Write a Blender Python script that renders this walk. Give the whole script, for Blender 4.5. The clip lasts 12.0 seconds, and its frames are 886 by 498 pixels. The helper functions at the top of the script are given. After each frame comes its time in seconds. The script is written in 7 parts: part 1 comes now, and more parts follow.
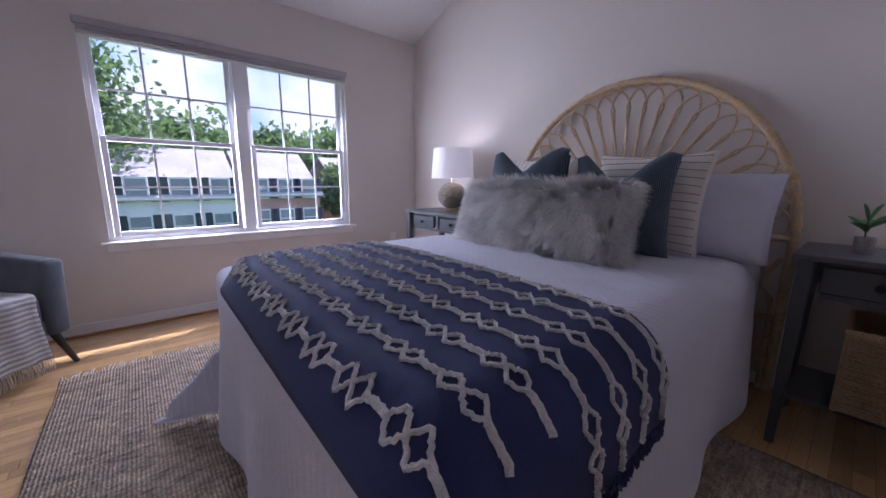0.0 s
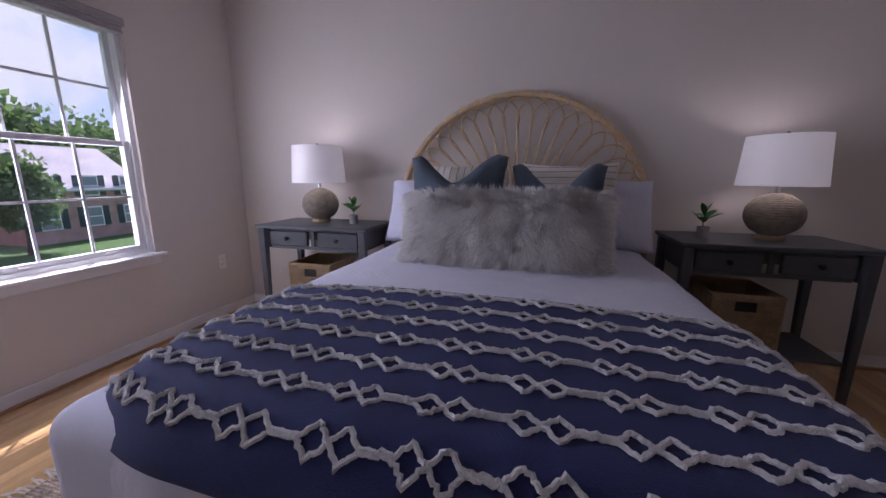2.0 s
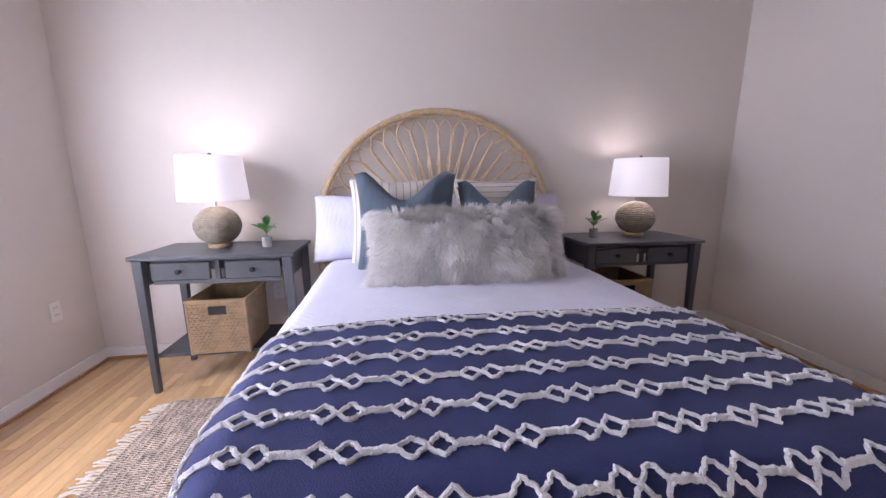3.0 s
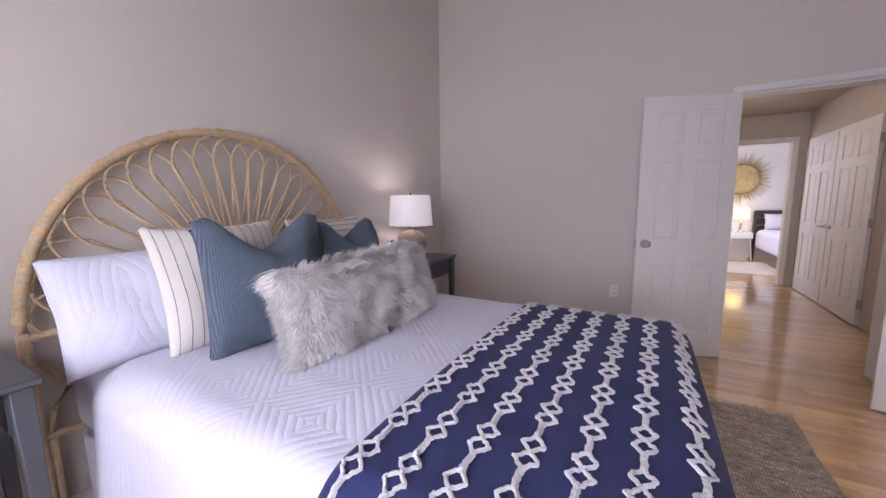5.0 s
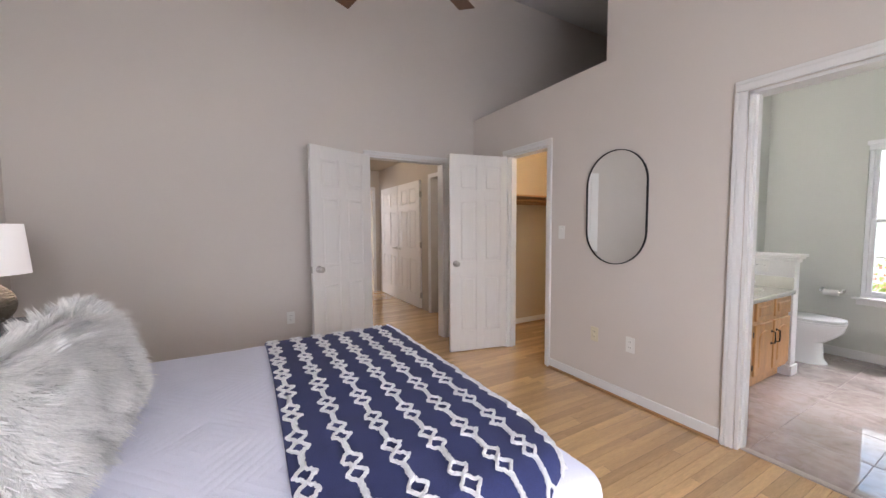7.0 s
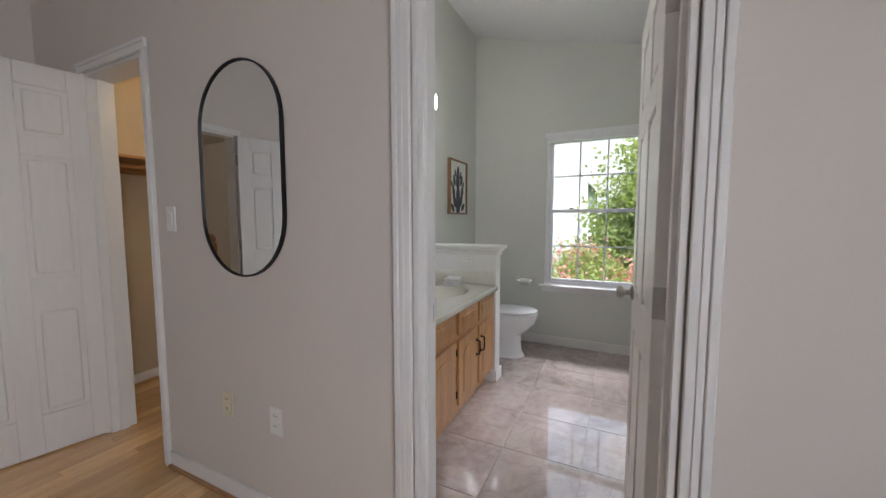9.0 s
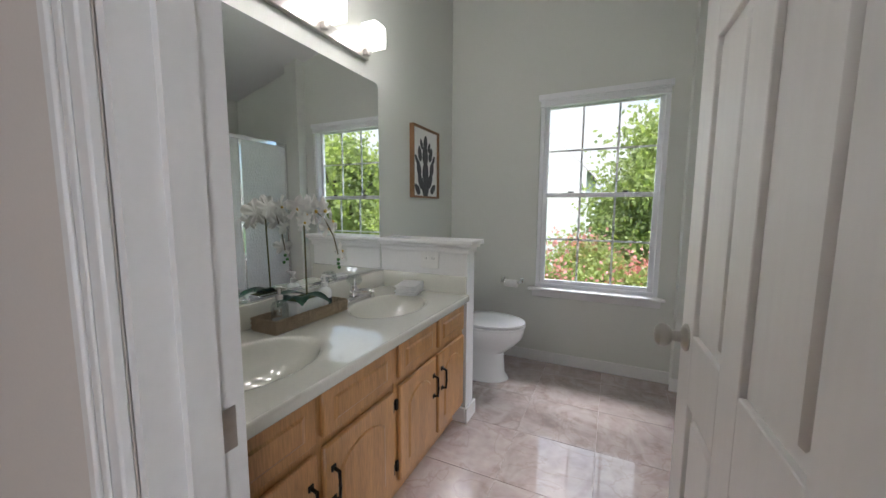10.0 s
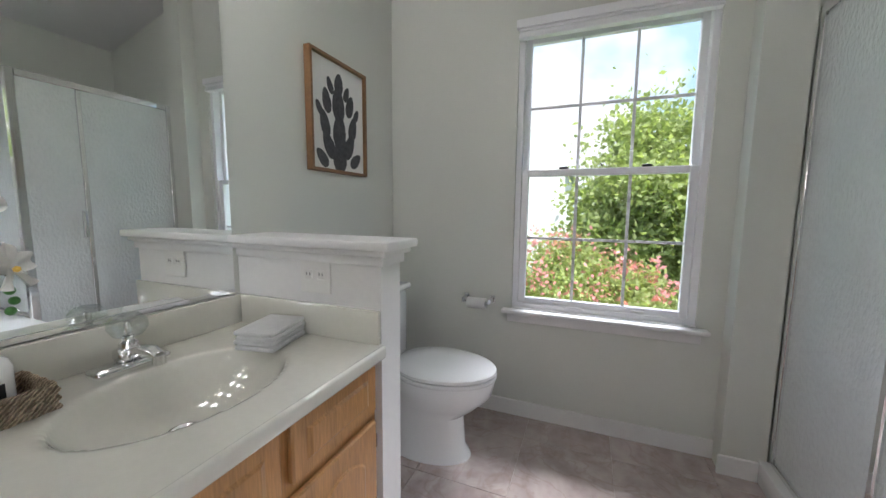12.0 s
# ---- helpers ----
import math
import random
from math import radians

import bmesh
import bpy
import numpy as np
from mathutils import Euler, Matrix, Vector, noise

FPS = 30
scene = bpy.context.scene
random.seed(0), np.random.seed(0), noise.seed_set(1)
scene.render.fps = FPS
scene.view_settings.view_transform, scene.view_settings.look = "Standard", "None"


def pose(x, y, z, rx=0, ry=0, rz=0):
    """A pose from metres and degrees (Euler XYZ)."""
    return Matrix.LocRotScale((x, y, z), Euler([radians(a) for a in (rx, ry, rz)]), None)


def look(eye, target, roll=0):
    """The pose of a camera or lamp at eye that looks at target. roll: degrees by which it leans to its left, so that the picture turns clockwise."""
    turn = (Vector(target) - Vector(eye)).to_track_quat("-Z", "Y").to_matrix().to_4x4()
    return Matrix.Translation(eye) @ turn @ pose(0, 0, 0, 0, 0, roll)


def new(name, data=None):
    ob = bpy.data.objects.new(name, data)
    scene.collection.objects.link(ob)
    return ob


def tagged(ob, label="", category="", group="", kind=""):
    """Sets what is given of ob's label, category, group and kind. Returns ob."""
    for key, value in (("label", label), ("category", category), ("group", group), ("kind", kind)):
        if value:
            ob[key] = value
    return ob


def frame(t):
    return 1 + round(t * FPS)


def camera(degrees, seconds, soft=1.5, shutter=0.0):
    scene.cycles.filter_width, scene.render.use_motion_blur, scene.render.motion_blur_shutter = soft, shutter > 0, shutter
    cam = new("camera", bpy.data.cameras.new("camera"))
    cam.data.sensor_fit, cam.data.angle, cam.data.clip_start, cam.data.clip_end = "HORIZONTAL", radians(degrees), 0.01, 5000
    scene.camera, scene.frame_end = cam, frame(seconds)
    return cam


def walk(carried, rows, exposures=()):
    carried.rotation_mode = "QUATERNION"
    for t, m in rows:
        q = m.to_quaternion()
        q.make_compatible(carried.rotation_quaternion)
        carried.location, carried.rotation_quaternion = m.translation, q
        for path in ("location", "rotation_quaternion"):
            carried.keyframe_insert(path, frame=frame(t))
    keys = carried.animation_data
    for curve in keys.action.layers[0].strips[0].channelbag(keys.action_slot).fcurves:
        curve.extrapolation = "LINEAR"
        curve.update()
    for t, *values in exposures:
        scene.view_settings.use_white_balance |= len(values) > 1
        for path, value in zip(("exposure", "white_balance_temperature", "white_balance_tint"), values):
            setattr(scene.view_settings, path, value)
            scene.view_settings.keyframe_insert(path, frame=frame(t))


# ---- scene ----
cam = camera(102.0, 12.0)
PATH = [
    (0, (3.322, -2.406, 1.058), (1.826, -1.132, 0.686), 0.5),
    (0.5, (3.113, -2.376, 1.052), (1.749, -0.964, 0.671), 0.4),
    (1, (2.925, -2.412, 1.064), (1.756, -0.837, 0.669), 0.3),
    (1.5, (2.711, -2.518, 1.09), (1.827, -0.769, 0.69), 0.2),
    (2, (2.458, -2.566, 1.128), (1.951, -0.673, 0.731), 0.1),
    (2.5, (2.205, -2.609, 1.17), (2.09, -0.651, 0.777), -0.1),
    (3, (1.95, -2.585, 1.196), (2.232, -0.641, 0.817), -0.2),
    (3.2, (1.83, -2.567, 1.208), (2.271, -0.652, 0.834), -0.1),
    (4.8, (1.192, -2.108, 1.277), (2.815, -0.972, 1.001), -0.7),
    (5, (1.129, -2.017, 1.286), (2.853, -1.038, 1.019), -0.7),
    (5.5, (1.02, -1.751, 1.307), (2.932, -1.209, 1.077), -0.7),
    (6, (0.935, -1.483, 1.348), (2.924, -1.439, 1.142), -0.7),
    (6.5, (0.921, -1.331, 1.353), (2.86, -1.797, 1.194), -0.6),
    (7, (1.014, -1.404, 1.309), (2.753, -2.385, 1.185), -0.3),
    (7.5, (1.196, -1.649, 1.252), (2.657, -3.011, 1.149), -0.1),
    (7.7, (1.272, -1.783, 1.237), (2.617, -3.26, 1.139), -0.1),
    (9.3, (1.399, -3.167, 1.244), (2.221, -4.982, 1.068), 0.1),
    (9.5, (1.427, -3.324, 1.23), (2.232, -5.144, 1.032), 0.1),
    (10, (1.471, -3.686, 1.228), (2.323, -5.482, 1.008), 0.3),
    (10.5, (1.575, -3.915, 1.218), (2.505, -5.67, 0.981), 0.4),
    (11, (1.637, -4.12, 1.188), (2.606, -5.853, 0.951), 0.5),
    (11.5, (1.656, -4.369, 1.153), (2.601, -6.116, 0.919), 0.4),
    (12, (1.649, -4.646, 1.149), (2.393, -6.489, 0.928), 0.5),
]
EXPOSURES = [(0.0, 0.85, 5500, 28), (0.8, 0.6, 5530, 28), (1.5, 0.3, 5800, 29), (2.0, 0.4, 5820, 31), (2.5, 1.35, 5850, 29), (3.2, 1.78, 6020, 27), (4.8, 1.46, 6120, 27),
             (5.5, 1.48, 6300, 25), (6.5, 1.82, 6470, 22), (7.0, 1.72, 6450, 16), (7.7, 1.2, 6400, 16), (9.5, 0.95, 6380, 12), (10.0, 0.92, 6330, 12), (10.5, 1.0, 6280, 11), (11.5, 1.1, 6260, 10), (12.0, 1.12, 6290, 13)]
walk(cam, [(t, look(eye, target, roll)) for t, eye, target, roll in PATH], EXPOSURES)

# ---- world, sun and large lights ----
SUN_WAY = Vector((0.433, -0.44, -1.0)).normalized()
world = bpy.data.worlds.new("world")
scene.world = world
world.use_nodes = True
_wn = world.node_tree.nodes
_sky = _wn.new("ShaderNodeTexSky")
_sky.sky_type, _sky.sun_disc = "NISHITA", False
_sky.sun_elevation = math.asin(-SUN_WAY.z)
_sky.sun_rotation = math.atan2(-SUN_WAY.x, -SUN_WAY.y)
_sky.air_density, _sky.dust_density = 1.0, 2.0
_wn["Background"].inputs["Strength"].default_value = 0.15
world.node_tree.links.new(_sky.outputs[0], _wn["Background"].inputs["Color"])
sun = new("sun", bpy.data.lights.new("sun", "SUN"))
sun.data.energy, sun.data.angle, sun.data.color = 5.0, radians(0.6), (1.0, 0.95, 0.88)
sun.matrix_world = look((-6, 6, 14), Vector((-6, 6, 14)) + SUN_WAY)


def window_light(name, x, y, z, way, w, h, power):
    lamp = new(name, bpy.data.lights.new(name, "AREA"))
    lamp.data.shape, lamp.data.size, lamp.data.size_y, lamp.data.energy = "RECTANGLE", w, h, power
    lamp.data.color = (0.93, 0.95, 1.0)
    lamp.matrix_world = look((x, y, z), (x + way[0], y + way[1], z + way[2]))
    return lamp


window_light("window_daylight", -0.13, -1.69, 1.32, (1, 0, -0.30), 1.7, 1.3, 28)
window_light("bath_window_daylight", 1.6, -9.0, 4.3, (0, 1, -1.15), 2.2, 0.9, 210)
window_light("tub_window_daylight", -0.40, -5.03, 2.32, (1, 0, -1.2), 0.7, 0.4, 36)

# ---- materials ----


def material(name, color, rough=0.6, metal=0.0, vary=0.06, scale=6.0, fine=90.0, bump=0.08, stretch=(1, 1, 1), random_tint=0.0, sheen=0.0, coat=0.0, spec=0.5):
    """Colour with broad and fine variation, and fine relief."""
    m = bpy.data.materials.new(name)
    m.use_nodes = True
    n, l = m.node_tree.nodes, m.node_tree.links
    b = n["Principled BSDF"]
    tc, mp = n.new("ShaderNodeTexCoord"), n.new("ShaderNodeMapping")
    mp.inputs["Scale"].default_value = stretch
    l.new(tc.outputs["Object"], mp.inputs["Vector"])
    big, small = n.new("ShaderNodeTexNoise"), n.new("ShaderNodeTexNoise")
    big.inputs["Scale"].default_value, small.inputs["Scale"].default_value = scale, fine
    big.inputs["Detail"].default_value = 4
    for t in (big, small):
        l.new(mp.outputs[0], t.inputs["Vector"])
    add = n.new("ShaderNodeMath")
    add.operation = "ADD"
    l.new(big.outputs["Fac"], add.inputs[0]), l.new(small.outputs["Fac"], add.inputs[1])
    rng = n.new("ShaderNodeMapRange")
    rng.inputs["From Min"].default_value, rng.inputs["From Max"].default_value = 0.6, 1.4
    rng.inputs["To Min"].default_value, rng.inputs["To Max"].default_value = 1 - vary * 2, 1 + vary * 2
    l.new(add.outputs[0], rng.inputs["Value"])
    hsv = n.new("ShaderNodeHueSaturation")
    hsv.inputs["Color"].default_value = (*color, 1)
    value = rng.outputs[0]
    if random_tint:
        info, r2, mul = n.new("ShaderNodeObjectInfo"), n.new("ShaderNodeMapRange"), n.new("ShaderNodeMath")
        r2.inputs["To Min"].default_value, r2.inputs["To Max"].default_value = 1 - random_tint, 1 + random_tint
        l.new(info.outputs["Random"], r2.inputs["Value"])
        mul.operation = "MULTIPLY"
        l.new(r2.outputs[0], mul.inputs[0]), l.new(value, mul.inputs[1])
        value = mul.outputs[0]
        far = n.new("ShaderNodeMath")
        far.operation = "MULTIPLY"
        far.inputs[1].default_value = 37.0
        l.new(info.outputs["Random"], far.inputs[0]), l.new(far.outputs[0], mp.inputs["Location"])
    l.new(value, hsv.inputs["Value"])
    l.new(hsv.outputs[0], b.inputs["Base Color"])
    b.inputs["Roughness"].default_value, b.inputs["Metallic"].default_value = rough, metal
    b.inputs["Sheen Weight"].default_value, b.inputs["Coat Weight"].default_value = sheen, coat
    b.inputs["Specular IOR Level"].default_value = spec
    if bump:
        bp = n.new("ShaderNodeBump")
        bp.inputs["Strength"].default_value, bp.inputs["Distance"].default_value = bump, 0.01
        l.new(small.outputs["Fac"], bp.inputs["Height"]), l.new(bp.outputs[0], b.inputs["Normal"])
    return m


def weave(m, scale, strength, axis="X", distort=0.5, tint=0.0, dark=(0, 0, 0), low=0.35, high=0.6):
    """Adds woven ribs to a material: relief, and a second colour in the grooves."""
    n, l = m.node_tree.nodes, m.node_tree.links
    b = n["Principled BSDF"]
    tc, w = n.new("ShaderNodeTexCoord"), n.new("ShaderNodeTexWave")
    w.bands_direction = axis
    w.inputs["Scale"].default_value, w.inputs["Distortion"].default_value = scale, distort
    w.inputs["Detail"].default_value, w.inputs["Detail Scale"].default_value = 2, 3
    l.new(tc.outputs["Object"], w.inputs["Vector"])
    bp = n.new("ShaderNodeBump")
    bp.inputs["Strength"].default_value, bp.inputs["Distance"].default_value = strength, 0.006
    l.new(w.outputs["Fac"], bp.inputs["Height"])
    old = b.inputs["Normal"].links[0].from_socket if b.inputs["Normal"].links else None
    if old:
        l.new(old, bp.inputs["Normal"])
    l.new(bp.outputs[0], b.inputs["Normal"])
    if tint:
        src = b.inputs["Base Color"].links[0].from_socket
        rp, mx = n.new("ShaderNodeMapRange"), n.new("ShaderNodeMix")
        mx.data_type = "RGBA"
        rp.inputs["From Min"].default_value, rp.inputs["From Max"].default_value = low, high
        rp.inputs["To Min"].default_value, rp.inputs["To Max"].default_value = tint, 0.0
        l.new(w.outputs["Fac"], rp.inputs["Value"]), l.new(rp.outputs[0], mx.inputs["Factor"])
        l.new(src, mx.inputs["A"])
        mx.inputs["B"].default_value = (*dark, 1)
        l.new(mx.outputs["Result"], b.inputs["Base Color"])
    return m


def glass(name, tint=(0.97, 0.99, 0.98), rough=0.0, gloss=0.04):
    """A thin pane: mostly see-through, with a faint gloss."""
    m = bpy.data.materials.new(name)
    m.use_nodes = True
    n, l = m.node_tree.nodes, m.node_tree.links
    n.remove(n["Principled BSDF"])
    tr, gl, mx = n.new("ShaderNodeBsdfTransparent"), n.new("ShaderNodeBsdfGlossy"), n.new("ShaderNodeMixShader")
    mx.inputs["Fac"].default_value = gloss
    tr.inputs["Color"].default_value = (*tint, 1)
    gl.inputs["Roughness"].default_value = rough
    l.new(tr.outputs[0], mx.inputs[1]), l.new(gl.outputs[0], mx.inputs[2])
    l.new(mx.outputs[0], n["Material Output"].inputs["Surface"])
    return m


def glowing(name, color, strength):
    m = bpy.data.materials.new(name)
    m.use_nodes = True
    b = m.node_tree.nodes["Principled BSDF"]
    b.inputs["Base Color"].default_value = (*color, 1)
    b.inputs["Emission Color"].default_value = (*color, 1)
    b.inputs["Emission Strength"].default_value = strength
    return m


M_WALL = material("wall_paint", (0.68, 0.625, 0.58), 0.75, vary=0.012, scale=1.5, fine=220, bump=0.03)
M_BWALL = material("bath_wall_paint", (0.66, 0.67, 0.62), 0.6, vary=0.012, scale=1.5, fine=220, bump=0.03)
M_TAN = material("closet_paint", (0.58, 0.48, 0.34), 0.8, vary=0.02, scale=1.5, fine=200, bump=0.03)
M_HALL = material("hall_paint", (0.54, 0.48, 0.41), 0.8, vary=0.02, scale=1.5, fine=200, bump=0.03)
M_CEIL = material("ceiling_paint", (0.74, 0.73, 0.73), 0.85, vary=0.012, scale=2, fine=160, bump=0.05)
M_TRIM = material("trim_paint", (0.80, 0.79, 0.78), 0.32, vary=0.012, scale=3, fine=60, bump=0.02)
M_DOOR = material("door_paint", (0.80, 0.78, 0.76), 0.38, vary=0.015, scale=3, fine=50, bump=0.03, stretch=(1, 1, 0.1))
M_OAK = material("oak_plank", (0.66, 0.42, 0.20), 0.16, vary=0.10, scale=3, fine=40, bump=0.02, stretch=(8, 0.5, 8), random_tint=0.2, coat=0.8)
M_JOINT = material("floor_joint", (0.16, 0.08, 0.035), 0.6, vary=0.05)
M_OAKTRIM = material("oak_moulding", (0.42, 0.22, 0.09), 0.4, vary=0.1, scale=4, fine=60, stretch=(1, 1, 4))
M_WHITEFAB = material("white_quilt_cotton", (0.68, 0.68, 0.80), 0.9, vary=0.02, scale=8, fine=260, bump=0.15, sheen=0.2)
M_SHEET = material("white_sheet_cotton", (0.68, 0.68, 0.80), 0.9, vary=0.02, scale=5, fine=300, bump=0.1, sheen=0.2)


def quilting(m):
    """Stitched blocks of slanting channels, each block turned against the next."""
    n, l = m.node_tree.nodes, m.node_tree.links
    b = n["Principled BSDF"]
    tc, ch, mx, bp = n.new("ShaderNodeTexCoord"), n.new("ShaderNodeTexChecker"), n.new("ShaderNodeMix"), n.new("ShaderNodeBump")
    ch.inputs["Scale"].default_value = 5.0
    l.new(tc.outputs["Object"], ch.inputs["Vector"])
    waves = []
    for turn in (45, -45):
        mp, w = n.new("ShaderNodeMapping"), n.new("ShaderNodeTexWave")
        mp.inputs["Rotation"].default_value = (0, 0, radians(turn))
        w.wave_profile = "SIN"
        w.inputs["Scale"].default_value, w.inputs["Distortion"].default_value, w.inputs["Detail Scale"].default_value = 13.0, 1.0, 4.0
        l.new(tc.outputs["Object"], mp.inputs["Vector"]), l.new(mp.outputs[0], w.inputs["Vector"])
        waves.append(w)
    l.new(ch.outputs["Fac"], mx.inputs["Factor"]), l.new(waves[0].outputs["Fac"], mx.inputs["A"]), l.new(waves[1].outputs["Fac"], mx.inputs["B"])
    pw = n.new("ShaderNodeMath")
    pw.operation = "POWER"
    pw.inputs[1].default_value = 0.4
    l.new(mx.outputs["Result"], pw.inputs[0])
    bp.inputs["Strength"].default_value, bp.inputs["Distance"].default_value = 0.22, 0.006
    l.new(pw.outputs[0], bp.inputs["Height"])
    l.new(b.inputs["Normal"].links[0].from_socket, bp.inputs["Normal"])
    l.new(bp.outputs[0], b.inputs["Normal"])


quilting(M_WHITEFAB)
M_NAVY = material("navy_woven_cotton", (0.024, 0.032, 0.12), 0.92, vary=0.14, scale=9, fine=320, bump=0.3, sheen=0.06)
M_TUFT = material("white_tufted_yarn", (0.80, 0.79, 0.80), 0.95, vary=0.08, scale=60, fine=300, bump=0.8, sheen=0.3)
M_BLUE = weave(material("blue_ribbed_cotton", (0.06, 0.088, 0.135), 0.92, vary=0.16, scale=10, fine=260, bump=0.4, sheen=0.1), 52, 0.6, "X", 0.8, 0.5, (0.18, 0.235, 0.275), 0.45, 0.1)
M_INDIGO = material("indigo_cotton_back", (0.065, 0.062, 0.17), 0.9, vary=0.06, scale=10, fine=260, bump=0.2)
M_CREAM = material("cream_cotton", (0.74, 0.70, 0.64), 0.9, vary=0.04, scale=8, fine=240, bump=0.25, sheen=0.2)
M_STITCH = material("dark_stitching", (0.05, 0.05, 0.06), 0.9, vary=0.1)
M_FUR = material("grey_faux_fur", (0.84, 0.82, 0.80), 0.85, vary=0.08, scale=14, fine=120, bump=0.0, sheen=0.4)
_n, _l = M_FUR.node_tree.nodes, M_FUR.node_tree.links
_h = [q for q in _n if q.bl_idname == "ShaderNodeHueSaturation"][0]
_g, _r, _m = _n.new("ShaderNodeNewGeometry"), _n.new("ShaderNodeMapRange"), _n.new("ShaderNodeMath")
_r.inputs["To Min"].default_value, _r.inputs["To Max"].default_value = 0.86, 1.22
_m.operation = "MULTIPLY"
_o = _h.inputs["Value"].links[0].from_socket
_l.new(_g.outputs["Random Per Island"], _r.inputs["Value"]), _l.new(_r.outputs[0], _m.inputs[0]), _l.new(_o, _m.inputs[1]), _l.new(_m.outputs[0], _h.inputs["Value"])
M_RATTAN = material("rattan_cane", (0.58, 0.43, 0.27), 0.45, vary=0.14, scale=12, fine=80, bump=0.12)
M_BINDING = material("cane_binding", (0.60, 0.42, 0.22), 0.5, vary=0.12, scale=20, fine=90, bump=0.3)
M_GREY = material("charcoal_painted_wood", (0.085, 0.09, 0.10), 0.42, vary=0.06, scale=4, fine=70, bump=0.03)
M_KNOB = material("black_metal", (0.02, 0.02, 0.022), 0.4, metal=0.6, vary=0.05)
M_BASKET = weave(material("woven_seagrass", (0.70, 0.49, 0.28), 0.75, vary=0.16, scale=18, fine=150, bump=0.5), 60, 1.0, "Z", 1.2, 0.35, (0.30, 0.18, 0.08))
M_TRAY = weave(material("woven_rush", (0.58, 0.45, 0.30), 0.8, vary=0.2, scale=30, fine=160, bump=0.6), 70, 1.0, "DIAGONAL", 2.0, 0.55, (0.12, 0.08, 0.05))
M_ROPE = material("jute_rope", (0.30, 0.255, 0.20), 0.9, vary=0.2, scale=30, fine=200, bump=0.6)
M_LAMPWOOD = material("pale_wood", (0.52, 0.36, 0.20), 0.5, vary=0.1, scale=10, fine=70)
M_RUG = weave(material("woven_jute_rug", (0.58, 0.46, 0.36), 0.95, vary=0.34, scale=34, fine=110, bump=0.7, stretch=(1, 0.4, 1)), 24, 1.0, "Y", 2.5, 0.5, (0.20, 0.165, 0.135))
M_FRINGE = material("cream_cotton_fringe", (0.62, 0.57, 0.49), 0.95, vary=0.1, scale=30)
M_CHAIR = material("slate_grey_upholstery", (0.10, 0.115, 0.14), 0.9, vary=0.1, scale=12, fine=300, bump=0.35, sheen=0.3)
M_DARKWOOD = material("dark_walnut_wood", (0.045, 0.03, 0.022), 0.4, vary=0.12, scale=5, fine=60, stretch=(3, 3, 0.4))
M_FANWOOD = material("walnut_fan_blade", (0.12, 0.055, 0.028), 0.4, vary=0.15, scale=4, fine=60, stretch=(0.6, 5, 5))
M_LEAF = material("green_leaf", (0.05, 0.19, 0.035), 0.4, vary=0.15, scale=15, fine=80, bump=0.1)
M_DEEPLEAF = material("deep_green_leaf", (0.012, 0.055, 0.03), 0.3, vary=0.15, scale=15, fine=80, bump=0.1)
M_CONCRETE = material("grey_cement_pot", (0.36, 0.35, 0.34), 0.8, vary=0.1, scale=20, fine=120, bump=0.3)
M_CHROME = material("chrome", (0.82, 0.82, 0.83), 0.08, metal=1.0, vary=0.01, bump=0)
M_NICKEL = material("brushed_nickel", (0.50, 0.48, 0.45), 0.28, metal=1.0, vary=0.03, bump=0.02)
M_MIRROR = material("mirror_silver", (0.90, 0.92, 0.91), 0.0, metal=1.0, vary=0.0, bump=0)
M_PLATE = material("white_plastic", (0.80, 0.79, 0.76), 0.4, vary=0.01, bump=0)
M_IVORY = material("ivory_plastic", (0.72, 0.66, 0.50), 0.4, vary=0.01, bump=0)
M_SLOT = material("dark_slot", (0.03, 0.03, 0.03), 0.6, vary=0.02, bump=0)
M_VINYL = material("white_window_vinyl", (0.84, 0.84, 0.86), 0.35, vary=0.01, bump=0.01)
M_SHADE = material("grey_cellular_shade", (0.42, 0.40, 0.42), 0.85, vary=0.04, scale=4, fine=150, bump=0.1)
M_MARBLE = material("pink_marble_tile", (0.45, 0.36, 0.335), 0.06, vary=0.12, scale=5, fine=19, bump=0.0, random_tint=0.10, coat=1.0, spec=0.8)


